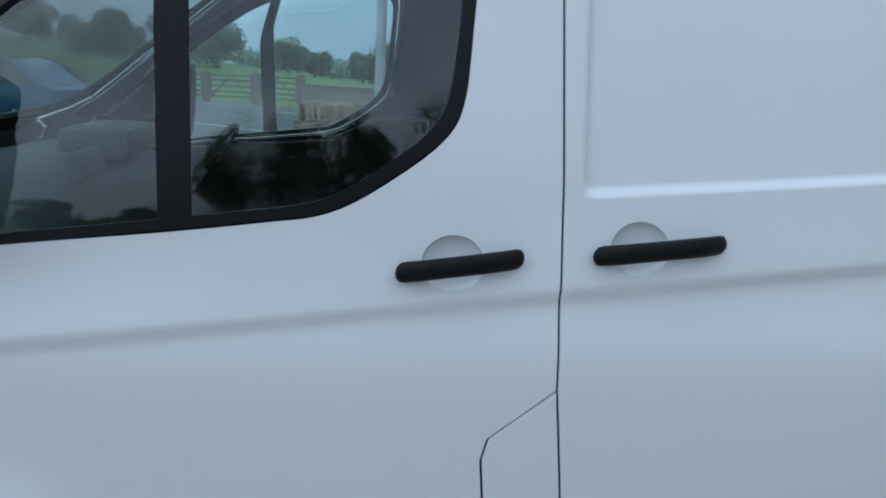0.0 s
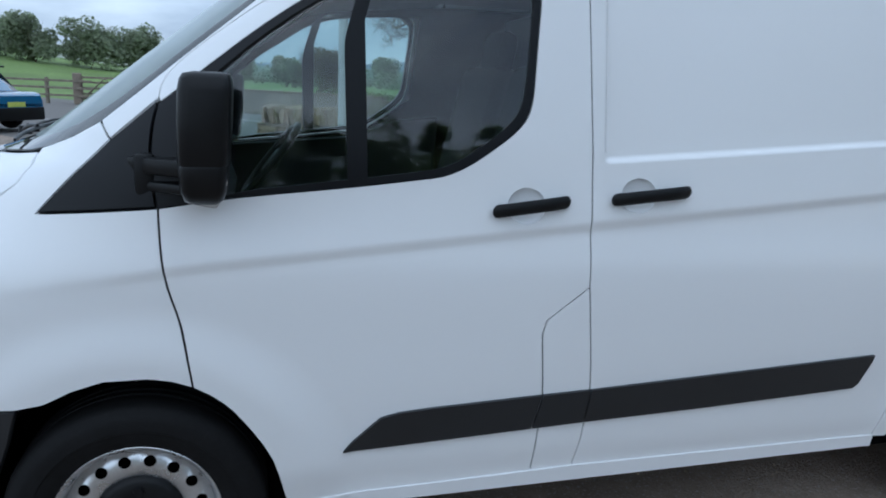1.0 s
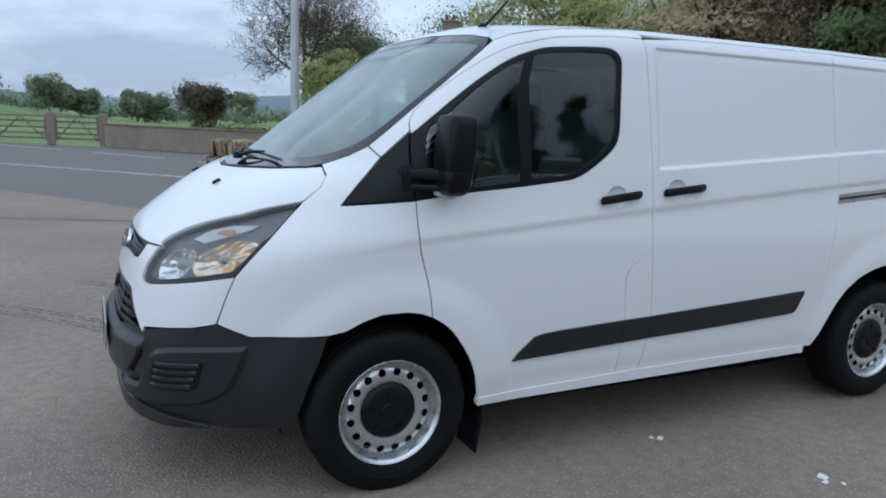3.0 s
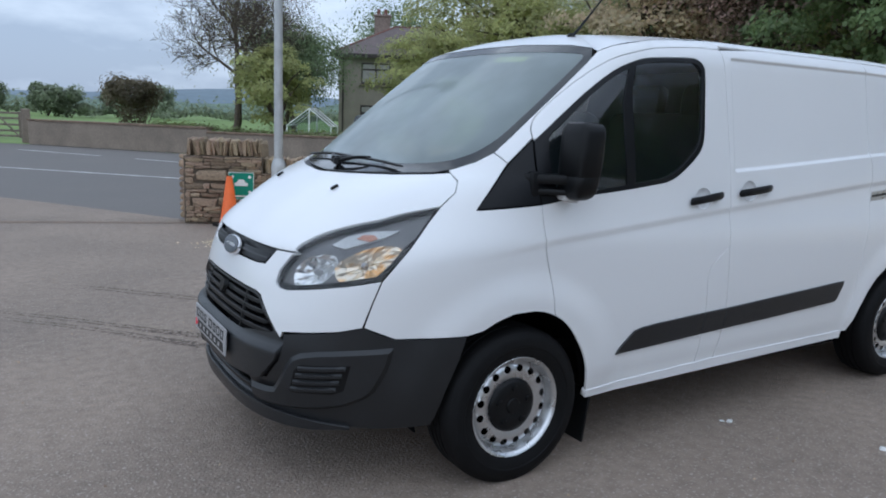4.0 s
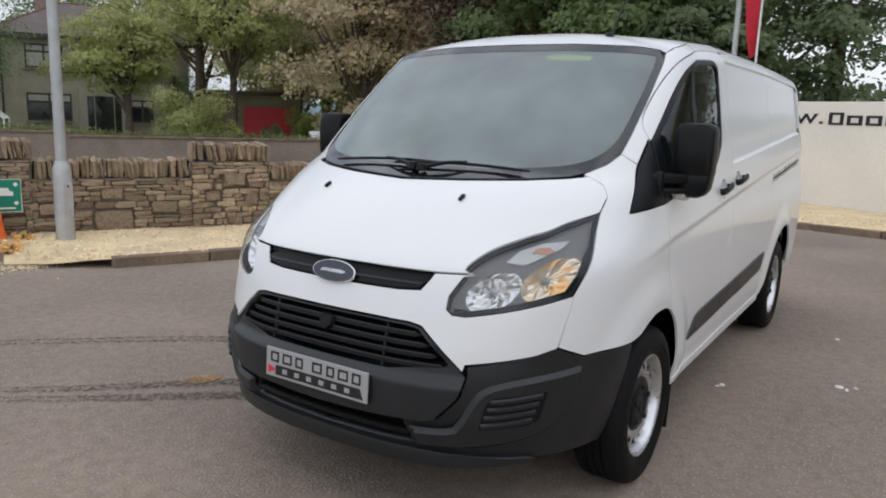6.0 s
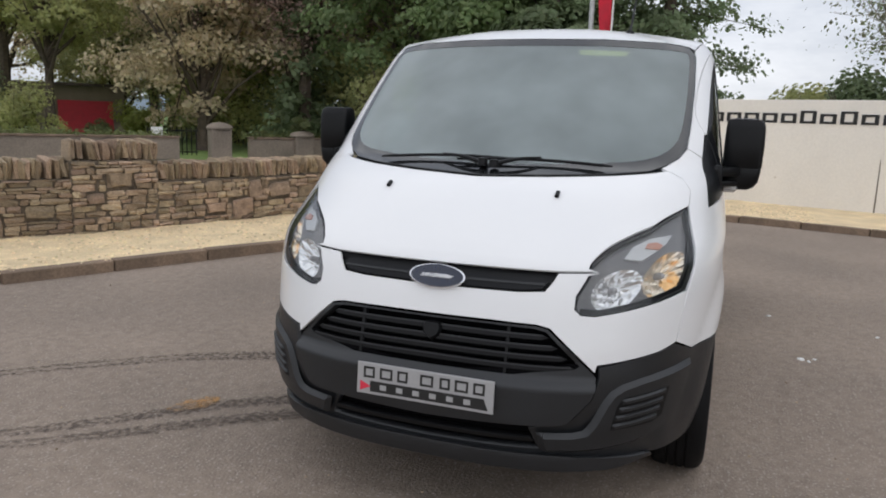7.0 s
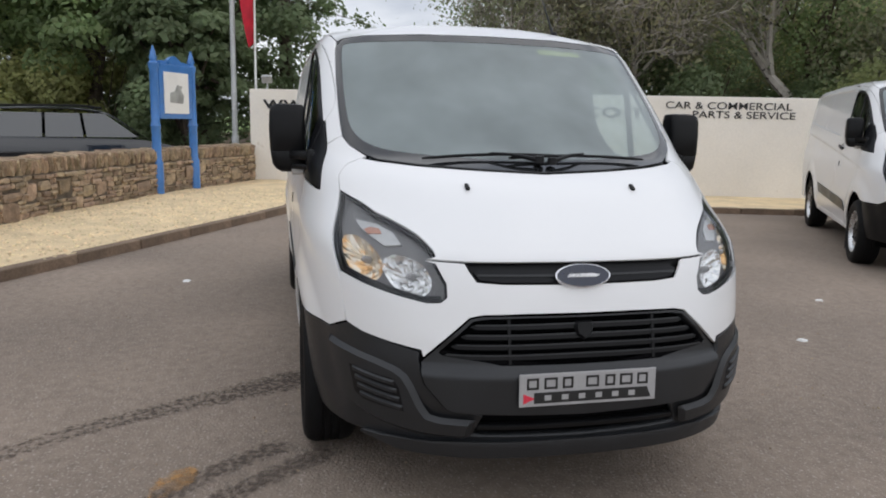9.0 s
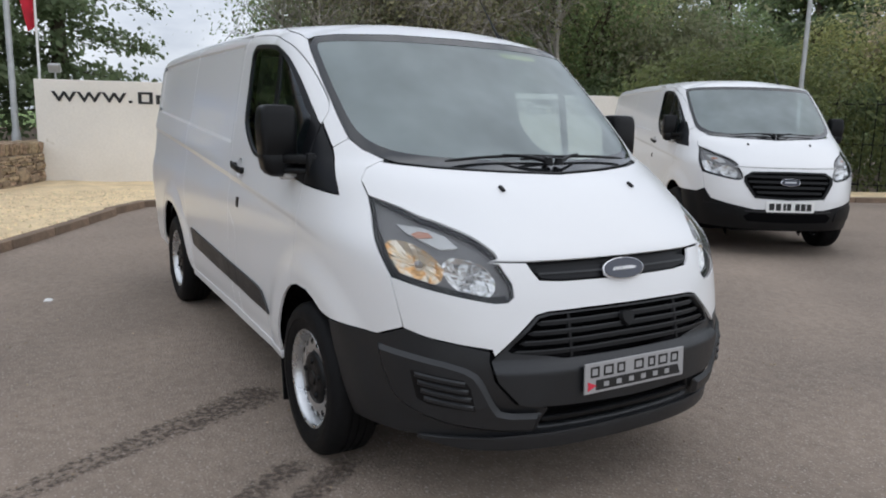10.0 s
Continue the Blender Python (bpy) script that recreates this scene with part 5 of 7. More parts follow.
# stains and litter on the asphalt
def stain(name, col, cut, label, scale=9.0, rough=.8):
    m = mat(name, col, rough, var=.15)
    n, l = m.node_tree.nodes, m.node_tree.links
    tr, mx, tx, mp, co = (n.new("ShaderNode" + k) for k in ("BsdfTransparent", "MixShader", "TexNoise", "MapRange", "TexCoord"))
    tx.inputs["Scale"].default_value, tx.inputs["Detail"].default_value = scale, 8
    mp.inputs["From Min"].default_value, mp.inputs["From Max"].default_value = cut, cut + .32
    mp.inputs["To Max"].default_value = .85
    l.new(co.outputs["Object"], tx.inputs["Vector"])
    at, ad = n.new("ShaderNodeAttribute"), n.new("ShaderNodeMath")
    at.attribute_name = "soak"
    ad.operation = "ADD"
    l.new(tx.outputs["Fac"], ad.inputs[0])
    l.new(at.outputs["Fac"], ad.inputs[1])
    l.new(ad.outputs[0], mp.inputs["Value"])
    l.new(mp.outputs["Result"], mx.inputs[0])
    l.new(tr.outputs[0], mx.inputs[1])
    l.new(n["Principled BSDF"].outputs[0], mx.inputs[2])
    l.new(mx.outputs[0], n["Material Output"].inputs["Surface"])
    return m


WET = stain("damp_tyre_track", (.090, .068, .053), .33, "", 38)
RUST = stain("orange_paint_patch", (.46, .25, .09), .30, "", 14)


def strip(name, line, widths, z, material, label, category, seed, split=1.0):
    """A stain along a line: soaked in the middle, thin at its ragged edges, worn to two lines at its old end."""
    r = np.random.RandomState(seed)
    pts = spline(line, 12)
    count, across = len(pts), 11
    w = np.interp(np.linspace(0, 1, count), np.linspace(0, 1, len(widths)), widths)
    verts, soak = [], []
    for i, p in enumerate(pts):
        d = pts[min(i + 1, count - 1)] - pts[max(i - 1, 0)]
        n = np.array([-d[1], d[0]]) / (np.linalg.norm(d) + 1e-9)
        u, shift = i / (count - 1), r.uniform(-.06, .06)
        ends = min(1, 14 * u, 14 * (1 - u))
        for v in np.linspace(-1, 1, across):
            verts.append((*(p + n * w[i] * .68 * (v + shift)), z))
            soak.append(.045 * ends - .62 * abs(v) ** 2.5 - .2 * (1 - ends) - split * (1 - u) ** 1.5 * max(0, 1 - abs(v) / .45) * .5 + r.uniform(-.04, .04))
    faces = [(i * across + k, i * across + k + 1, (i + 1) * across + k + 1, (i + 1) * across + k) for i in range(count - 1) for k in range(across - 1)]
    me = mesh_of(name, verts, faces, material)
    me.attributes.new("soak", "FLOAT", "POINT").data.foreach_set("value", soak)
    return tagged(new(name, me), label, category, kind="stuff")


strip("tyre_track", [(-1.3, 3.5), (-.87, 3.08), (.05, 2.12), (.40, 1.55), (.66, 1.05), (.76, .84)], [.12, .13, .15, .20, .32, .34], .003, WET, "damp dark tyre track on the asphalt", "stain", 1)
strip("tyre_track", [(-2.0, 3.0), (-1.25, 2.25), (-.88, 1.85), (-.3, 1.27), (-.10, .98)], [.07, .09, .11, .14, .17], .004, WET, "damp dark tyre track on the asphalt", "stain", 2)
strip("tyre_track", [(-1.9, 2.7), (-1.25, 2.05), (-.84, 1.57), (-.5, 1.2), (-.16, .76)], [.07, .09, .11, .14, .17], .005, WET, "damp dark tyre track on the asphalt", "stain", 3)
strip("rust_patch", [(-.53, 1.52), (-.46, 1.49), (-.40, 1.46), (-.33, 1.42), (-.28, 1.39)], [.04, .13, .15, .12, .05], .006, RUST, "faded orange paint patch on the asphalt", "stain", 4)
bits = [(1.35, -.93, .006), (1.76, -1.56, .006), (1.82, -1.60, .006), (1.79, -1.52, .006), (1.39, -.95, .006), (3.33, 1.82, .006), (.92, -2.46, .006), (1.93, -3.43, .006), (-2.0, -1.0, .005), (2.9, -1.4, .006), (2.6, -2.1, .006)]
scatter("litter", bits, .022, SIGNWHITE, "white scraps of litter on the asphalt", "litter", 9, .25)
yb = [(rng.uniform(-4, 5), rng.uniform(-3.6, 4.2), .003) for _ in range(900)]
scatter("grit", yb, .004, STONEJ, "loose grit on the asphalt", "grit", 10)

# the cream wall with its lettering
for i, (a, b) in enumerate(zip(WHITE_LINE[:1], WHITE_LINE[1:])):
    a, b = Vector((*a, 0)), Vector((*b, 0))
    d = b - a
    bm = box((d.length, .15, 2.02), (0, 0, 1.0), .012)
    bm.transform(Matrix.Translation((a + b) / 2) @ pose(0, 0, 0, 0, 0, math.degrees(math.atan2(d.y, d.x))))
    solid(f"wall_{i + 1}", bm, CREAMWALL, "cream painted boundary wall of the yard", "wall", "structure")
P0, WD = Vector((*WHITE_LINE[0], 0)), (Vector((*WHITE_LINE[1], 0)) - Vector((*WHITE_LINE[0], 0))).normalized()
WALL_TURN = math.degrees(math.atan2(WD.y, WD.x))
FACE = Matrix.Translation(P0) @ pose(0, 0, 0, 0, 0, WALL_TURN) @ pose(0, -.080, 0, 90, 0, 0)


def lettering(name, text, s, z, high, wide, label):
    """Raised letters on the cream wall from the length s on; high: the capitals, wide: the whole line."""
    cu = bpy.data.curves.new(name, "FONT")
    cu.body, cu.size, cu.extrude, cu.offset = text, 1.0, .004, .003
    tmp = bpy.data.objects.new(name, cu)
    scene.collection.objects.link(tmp)
    bpy.context.view_layer.update()
    me = bpy.data.meshes.new_from_object(tmp.evaluated_get(bpy.context.evaluated_depsgraph_get()))
    bpy.data.objects.remove(tmp)
    co = np.array([v.co for v in me.vertices])
    lo, hi = co.min(0), co.max(0)
    k = (wide / (hi[0] - lo[0]), high / (hi[1] - lo[1]))
    for v in me.vertices:
        v.co = FACE @ Vector((s + (v.co.x - lo[0]) * k[0], z + (v.co.y - lo[1]) * k[1], v.co.z + .004))
    me.materials.clear()
    me.materials.append(INK)
    return tagged(new(name, me), label, "lettering", kind="structure")


lettering("wall_lettering", "www.", .30, 1.60, .19, 1.46, "black web address letters on the cream wall")
lettering("wall_lettering", ".com", 6.86, 1.57, .20, 1.44, "black web address letters on the cream wall")
for k in range(15):
    s = 1.86 + k * .331
    top = 1.765 + .05 * (k in (0, 7, 9))
    bm = bmesh.new()
    for x0, x1, z0, z1 in ((s, s + .065, 1.59, top), (s + .205, s + .27, 1.59, top), (s + .065, s + .205, 1.59, 1.632), (s + .065, s + .205, top - .042, top)):
        prism([(x0, z0), (x1, z0), (x1, z1), (x0, z1)], .008, FACE, bm=bm)
    solid("wall_lettering", bm, INK, "hollow black block in place of a letter on the cream wall", "lettering", "structure")
lettering("wall_lettering", "CAR & COMMERCIAL", 8.58, 1.77, .135, 2.35, "black capital lettering on the cream wall")
lettering("wall_lettering", "PARTS & SERVICE", 9.10, 1.60, .135, 1.90, "black capital lettering on the cream wall")
part_seam = prism([(5.53, .1), (5.55, .1), (5.55, 1.0), (5.54, 1.0)], .004, FACE)
solid("wall_seam", part_seam, MORTAR, "dark crack in the cream wall", "crack", "structure")

# the stone wall: a dark core, coursed slates on its face, upright stones on top
HEIGHTS = [(0, 1.14), (.98, 1.14), (.981, .93), (2.7, .93), (2.701, 1.12), (3.62, 1.12), (3.621, .88), (30, .84)]


def top_at(s):
    return float(np.interp(s, [h[0] for h in HEIGHTS], [h[1] for h in HEIGHTS]))


stone_wall = tagged(new("stone_wall"), "low brown slate wall with upright coping stones", "wall", kind="structure")
wall_len = length(WALL_LINE)
spans = [(0, .98), (.98, 2.7), (2.7, 3.62), (3.62, 6.5), (6.5, 9.3), (9.3, wall_len - .02)]
for s0, s1 in spans:
    pts = [along(WALL_LINE, s)[0] for s in np.linspace(s0, s1, int(math.ceil((s1 - s0) / .4)) + 1)]
    for a, b in zip(pts, pts[1:]):
        d = b - a
        proud = .04 if s0 in (0, 2.7) else 0
        bm = box((d.length + .03, .395 + proud, top_at((s0 + s1) / 2) - .24), (0, 0, (top_at((s0 + s1) / 2) - .24) / 2), .0)
        m = (a + b) / 2
        bm.transform(pose(m.x, m.y, 0, 0, 0, math.degrees(math.atan2(d.y, d.x))))
        part("wall_core", bm, MORTAR, stone_wall)


def stone_mesh(seed, rough=.10):
    """A rough split stone: a cube with chipped edges, uneven corners and a hollow or swollen face."""
    r = np.random.RandomState(seed)
    bm = bmesh.new()
    bmesh.ops.create_cube(bm, size=1)
    for v in bm.verts:
        v.co += Vector((r.uniform(-.10, .03) * math.copysign(1, v.co.x), r.uniform(-.06, .06), r.uniform(-.13, .03) * math.copysign(1, v.co.z)))
    bmesh.ops.subdivide_edges(bm, edges=bm.edges[:], cuts=1, use_grid_fill=True)
    for v in bm.verts:
        k = sum(abs(c) > .3 for c in v.co)
        v.co *= (1.06, 1.0, .93, .84)[k] if k else 1
        v.co += Vector(r.uniform(-rough, rough, 3)) * .7
    me = bpy.data.meshes.new("stone")
    bm.to_mesh(me)
    bm.free()
    return me


STONES = [stone_mesh(k) for k in range(7)]
COPES = [stone_mesh(20 + k) for k in range(5)]
for me in STONES:
    me.materials.append(STONE)
for me in COPES:
    me.materials.append(COPING)
rest, rest_cope, placed = [], [], [0, 0]


def set_stone(m, cope):
    group, limit = (COPES, 110) if cope else (STONES, 190)
    k = int(rng.randint(len(group)))
    if placed[cope] < limit:
        ob = new("coping_stone" if cope else "stone", group[k])
        ob.parent, ob.matrix_basis = stone_wall, m
        placed[cope] += 1
    else:
        co = np.array([(*v.co, 1) for v in group[k].vertices])
        (rest_cope if cope else rest).append(((co @ np.array(m).T)[:, :3], [tuple(p.vertices) for p in group[k].polygons]))


for s0, s1 in spans:
    top = top_at((s0 + s1) / 2) - .25
    far_end = s0 > 6
    # large stones first, then small ones in broken courses between them
    boxes = []
    for _ in range(int((s1 - s0) * 9)):
        L, h = rng.uniform(.16, .44), rng.uniform(.10, .26)
        a0, z0 = rng.uniform(s0, max(s0 + .01, s1 - L)), rng.uniform(.02, max(.03, top - h))
        if z0 + h < top + .02 and a0 + L <= s1 and all(a0 + L < b[0] or b[0] + b[2] < a0 or z0 + h < b[1] or b[1] + b[3] < z0 for b in boxes):
            boxes.append((a0, z0, L, h))
    small = []
    z = .03
    while z < top - .015:
        hc = min(rng.uniform(.028, .085), top - z)
        s = s0
        while s < s1 - .03:
            L = min(rng.uniform(.06, .30), s1 - s)
            hit = [b for b in boxes if b[0] < s + L - .015 and s + .015 < b[0] + b[2] and b[1] < z + hc * .6 and z + hc * .4 < b[1] + b[3]]
            if hit:
                b = min(hit, key=lambda q: q[0])
                if b[0] > s + .05:
                    L = b[0] - s
                else:
                    s = b[0] + b[2]
                    continue
            small.append((s, z, L, hc))
            s += L
        z += hc
    for a0, z0, L, h in boxes + small:
        p, a, n = along(WALL_LINE, min(a0 + L / 2, wall_len - .03))
        q = p - n * (.165 + (.02 if s0 in (0, 2.7) else 0) + rng.uniform(-.014, .014) + (.010 if h > .1 else 0))
        set_stone(pose(q.x, q.y, z0 + h / 2, rng.uniform(-4, 4), rng.uniform(-4, 4), a + rng.uniform(-4, 4)) @ Matrix.Diagonal((L + .004, .12, h + .004, 1)), 0)
    s = s0 + .005
    while s < s1:
        w = rng.uniform(.024, .066)
        p, a, n = along(WALL_LINE, min(s + w / 2, wall_len - .03))
        h = .25 + rng.uniform(-.028, .012)
        set_stone(pose(p.x - n.x * rng.uniform(-.02, .03), p.y - n.y * rng.uniform(-.02, .03), top + h / 2 - .01, rng.uniform(-4, 4), rng.uniform(-8, 8), a + rng.uniform(-6, 6)) @ Matrix.Diagonal((w + .006, .42, h, 1)), 1)
        s += w
# the wall's end by the gateway
a0, ang, nrm = along(WALL_LINE, 0)
z = .04
while z < .86:
    h = rng.uniform(.05, .12)
    for k in (-.1, .1):
        set_stone(pose(a0.x - .03, a0.y + k, z + h / 2, 0, 0, ang + 90) @ Matrix.Diagonal((.21, .09, h - .006, 1)), 0)
    z += h
for nm, lot, mt in (("far_stones", rest, STONEJ), ("far_coping_stones", rest_cope, COPINGJ)):
    vv, ff, k = [], [], 0
    for v, f in lot:
        vv.append(v)
        ff += [tuple(i + k for i in q) for q in f]
        k += len(v)
    ob = part_mesh(nm, mesh_of(nm, np.vstack(vv), ff, mt, smooth=False), stone_wall)
    ob["kind"] = "stuff"
# ---------------------------------------------------------------- trees, hedges
def leaf_mesh(name, centres, size, material, seed, clump=1.3):
    """Leaf-sized quads, turned roughly outwards from the clump that they sit in."""
    r = np.random.RandomState(seed)
    c = np.asarray(centres, float)
    m = len(c)
    _, inv = np.unique(np.floor(c / clump + .37).astype(np.int64), axis=0, return_inverse=True)
    inv = inv.ravel()
    tot = np.bincount(inv).astype(float)
    mid = np.stack([np.bincount(inv, c[:, k]) / tot for k in range(3)], 1)[inv]
    n = (c - mid) / clump + .30 * (c - c.mean(0)) / (c.std(0) + .01) * (.8, .8, .5) + (0, 0, .55) + r.normal(0, .34, c.shape)
    n /= np.linalg.norm(n, axis=1, keepdims=True) + 1e-9
    a = r.normal(size=(m, 3))
    a -= n * np.einsum("ij,ij->i", n, a)[:, None]
    a /= np.linalg.norm(a, axis=1, keepdims=True) + 1e-9
    b = np.cross(n, a)
    s = size * r.uniform(.55, 1.35, (m, 1))
    w = s * r.uniform(.45, .8, (m, 1))
    v = np.stack([c - a * s, c + b * w, c + a * s, c - b * w], 1).reshape(-1, 3)
    return mesh_of(name, v, np.arange(4 * m).reshape(m, 4), material, smooth=False)


def grow(r, height, spread, depth=4, lean=.1, fork=.42, first=.35, twigs=3):
    """Branches as (points, radii); tips as points."""
    limbs, tips = [], []

    def limb(p, d, L, rad, k):
        pts, rr, n = [p], [rad], 5
        for i in range(n):
            d = (d + Vector(r.normal(0, .11, 3)) + Vector((0, 0, .05))).normalized()
            p = p + d * (L / n)
            pts.append(p)
            rr.append(rad * (1 - .6 * (i + 1) / n))
            if k < depth and i >= (2 if k == 0 else 1):
                for _ in range(twigs if k < 2 else 2):
                    side = Vector(r.normal(0, 1, 3))
                    side = (side - d * side.dot(d)).normalized()
                    nd = (d * (1 - fork) + side * (spread if k < 2 else .8)).normalized()
                    limb(p, nd, L * r.uniform(.42, .66), rr[-1] * .62, k + 1)
        limbs.append((pts, rr, k))
        if k >= depth - 1:
            tips.extend(pts[2:])

    limb(Vector((0, 0, -.1)), Vector((lean * r.normal(), lean * r.normal(), 1)).normalized(), height * (.5 + first * .3), height * .020 + .03, 0)
    return limbs, tips


def tree(name, label, at, height, spread, leaf, count, size, seed, bark=None, fluff=.5, depth=3, fork=.42, first=.35, group="", scale=None):
    r = np.random.RandomState(seed)
    t = thing(name, label, "tree", pose(*at, 0, 0, r.uniform(0, 360)), group)
    limbs, tips = grow(r, height, spread, depth, fork=fork, first=first)
    top = max(p.z for p in tips)
    k = height / top
    bm = bmesh.new()
    for j, (pts, rr, lv) in enumerate(limbs):
        if (lv >= 3 and count > 5000) or (lv >= 4 and j % 3 and height < 11):
            continue
        pts, rr = (pts, rr) if lv < 2 else (pts[::2] + pts[-1:], rr[::2] + rr[-1:])
        tube([p * k for p in pts], [max(.008, q * k) for q in rr], 7 if lv == 0 else 5 if lv == 1 else 3, bm, caps=False)
    part("trunk", bm, bark or BARK, t, smooth=True)
    if count:
        count, size = int(count * 1.55), size * .64
        tp = np.array([p * k for p in tips])
        c = tp[r.randint(0, len(tp), count)] + r.normal(0, fluff, (count, 3)) * (1, 1, .75)
        # the inner and lower mass of the crown, with gaps
        m = int(count * .45)
        q = r.normal(size=(m, 3))
        q = q / np.linalg.norm(q, axis=1, keepdims=True) * r.uniform(.25, 1, (m, 1)) ** .5
        q = q * np.array([spread * height * .36, spread * height * .36, height * .30]) + (0, 0, height * .60)
        q = q[[noise.noise(Vector(p) * .9 + Vector((seed, 0, 0))) > -.08 for p in q]]
        if depth < 4:
            c = np.vstack([c, q])
        c[:, 2] = np.maximum(c[:, 2], height * .12)
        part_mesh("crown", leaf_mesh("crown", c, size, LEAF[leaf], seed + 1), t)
    return t


def conifer(name, label, at, height, radius, leaf, count, size, seed, group=""):
    r = np.random.RandomState(seed)
    t = thing(name, label, "tree", pose(*at, 0, 0, r.uniform(0, 360)), group)
    bm = tube([(0, 0, -.1), (0, 0, height * .5), (0, 0, height * .97)], [height * .02 + .03, height * .012, .01], 7)
    cs, twigs = [], bmesh.new()
    n = int(height * 5)
    for i in range(n):
        z = height * (.08 + .9 * i / n)
        a = r.uniform(0, 6.28)
        L = radius * (1 - z / height) ** .8 * r.uniform(.6, 1.15) + .15
        tip = Vector((math.cos(a) * L, math.sin(a) * L, z - .15 * L))
        tube([(0, 0, z), tip], [.025, .006], 3, twigs, caps=False)
        q = r.uniform(.15, 1, (max(4, count // n), 1))
        c = np.array([[0, 0, z]]) + q * (np.array(tip) - (0, 0, z)) + r.normal(0, .10 + .10 * radius * .4, (len(q), 3)) * (1, 1, .6)
        cs.append(c)
    part("trunk", bm, BARK, t, smooth=True)
    part("branches", twigs, BARK, t, smooth=True)["kind"] = "stuff"
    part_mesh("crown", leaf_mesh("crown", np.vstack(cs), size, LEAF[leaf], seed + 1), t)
    return t


def bush(name, label, at, size3, leaf, count, size, seed, lumps=9, category="shrub", kind=""):
    count, size = int(count * 1.5), size * .8
    r = np.random.RandomState(seed)
    lump = r.uniform(-1, 1, (lumps, 3)) * (.62, .62, .5)
    rad = r.uniform(.28, .5, lumps)
    k = r.randint(0, lumps, count)
    d = r.normal(size=(count, 3))
    d /= np.linalg.norm(d, axis=1, keepdims=True)
    c = (lump[k] + d * (rad[k] * r.uniform(.55, 1.08, count))[:, None]) * (size3[0] / 2, size3[1] / 2, size3[2] / 2) + (0, 0, size3[2] / 2)
    c[:, 2] = np.maximum(c[:, 2], .02)
    t = thing(name, label, category, pose(*at), kind=kind)
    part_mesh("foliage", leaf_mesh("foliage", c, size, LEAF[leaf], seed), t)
    bm = bmesh.new()
    for i in range(7):
        a = r.uniform(0, 6.28)
        tube([(0, 0, -.05), (math.cos(a) * size3[0] * .15, math.sin(a) * size3[1] * .15, size3[2] * .35), (math.cos(a) * size3[0] * .33, math.sin(a) * size3[1] * .33, size3[2] * .75)], [.03, .02, .008], 5, bm)
    part("stems", bm, BARK, t)
    return t


def broadleaf(name, label, at, wide, base, high, leaf, count, size, seed, lumps=46, group=""):
    """A full-crowned tree: a forked trunk under many overlapping masses of leaves."""
    r = np.random.RandomState(seed)
    t = thing(name, label, "tree", pose(*at), group)
    q = r.normal(size=(lumps, 3))
    q = q / np.linalg.norm(q, axis=1, keepdims=True) * r.uniform(.15, .85, (lumps, 1)) ** .6
    half, mid = (high - base) / 2, (high + base) / 2
    q = q * (wide / 2, wide / 2, half)
    q[:, :2] *= (1 - .35 * np.clip(q[:, 2:] / half, -.6, 1))
    rad = r.uniform(.11, .22, lumps) * wide * .8
    bm = tube([(0, 0, -.1), (.1, 0, base + half * .4), (0, .1, mid + half * .6)], [high * .022 + .05, high * .016, .04], 8)
    for k in range(0, lumps, 3):
        z0 = base * .6 + (mid - base * .6) * r.uniform(.1, .9)
        tube([(0, 0, z0), (q[k, 0] * .5, q[k, 1] * .5, (z0 + q[k, 2] + mid) / 2 + .3), (q[k, 0], q[k, 1], q[k, 2] + mid)], [.09, .06, .02], 5, bm, caps=False)
    part("trunk", bm, BARK, t, smooth=True)
    k = r.choice(lumps, count, p=rad ** 2 / (rad ** 2).sum())
    d = r.normal(size=(count, 3))
    d /= np.linalg.norm(d, axis=1, keepdims=True)
    d[:, 2] = np.where(d[:, 2] < -.3, -d[:, 2] * .6, d[:, 2])
    c = q[k] + d * (rad[k] * (r.uniform(.5, 1.0, count) ** .5 + r.normal(0, .07, count)))[:, None] * (1, 1, .8) + (0, 0, mid)
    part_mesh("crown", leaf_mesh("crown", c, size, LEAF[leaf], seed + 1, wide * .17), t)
    return t


broad = [(21.2, 18.2, 8.5, .2, 13, "brown"), (28.4, 21.8, 9.5, .2, 14, "brown"), (23.0, 31.0, 10, 4.6, 11.5, "olive"), (31.5, 32.5, 8, .2, 9, "olive"), (26.5, 13.2, 7, 2.0, 14, "copper"), (21.6, 9.8, 7.5, 1.2, 11.5, "green"), (19.4, 6.0, 6.5, 1.2, 10.5, "green"),
         (30.5, 27.5, 9, 1.5, 12, "brown"), (21.4, 3.4, 7, .6, 11, "dark"), (17.6, 3.4, 3.6, .4, 6.2, "dark")]
for i, (x, y, w, b, h, lf) in enumerate(broad):
    broadleaf("broadleaf_tree", {"brown": "full-crowned tree turning brown beyond the road", "olive": "full-crowned olive-green tree over the garage", "copper": "full-crowned copper-leaved tree beyond the road",
              "green": "full-crowned green tree beyond the road", "dark": "full-crowned dark green tree by the wall's corner"}[lf], (x, y, 0), w, b, h, lf, 26000 if lf == "brown" else 18000, .10, 950 + i, 95 if lf == "brown" else 64, group="full-crowned trees beyond the road")

# the wood behind the cream wall
wood = [(15.5, -9.2, 9.5, "grey", 1), (16.8, -5.6, 8.5, "grey", 1), (17.5, -11.5, 10, "olive", 1), (13.4, -12.6, 9, "green", 0), (11.6, -14.2, 9.5, "grey", 1), (19.5, -8.0, 10, "brown", 0), (20.5, -12.5, 11, "green", 0),
        (16.2, -15.5, 10, "olive", 0), (12.4, -17.5, 10, "green", 0), (9.4, -17.2, 9, "olive", 1), (8.2, -20.0, 10, "brown", 0), (5.4, -19.4, 9, "green", 0)]
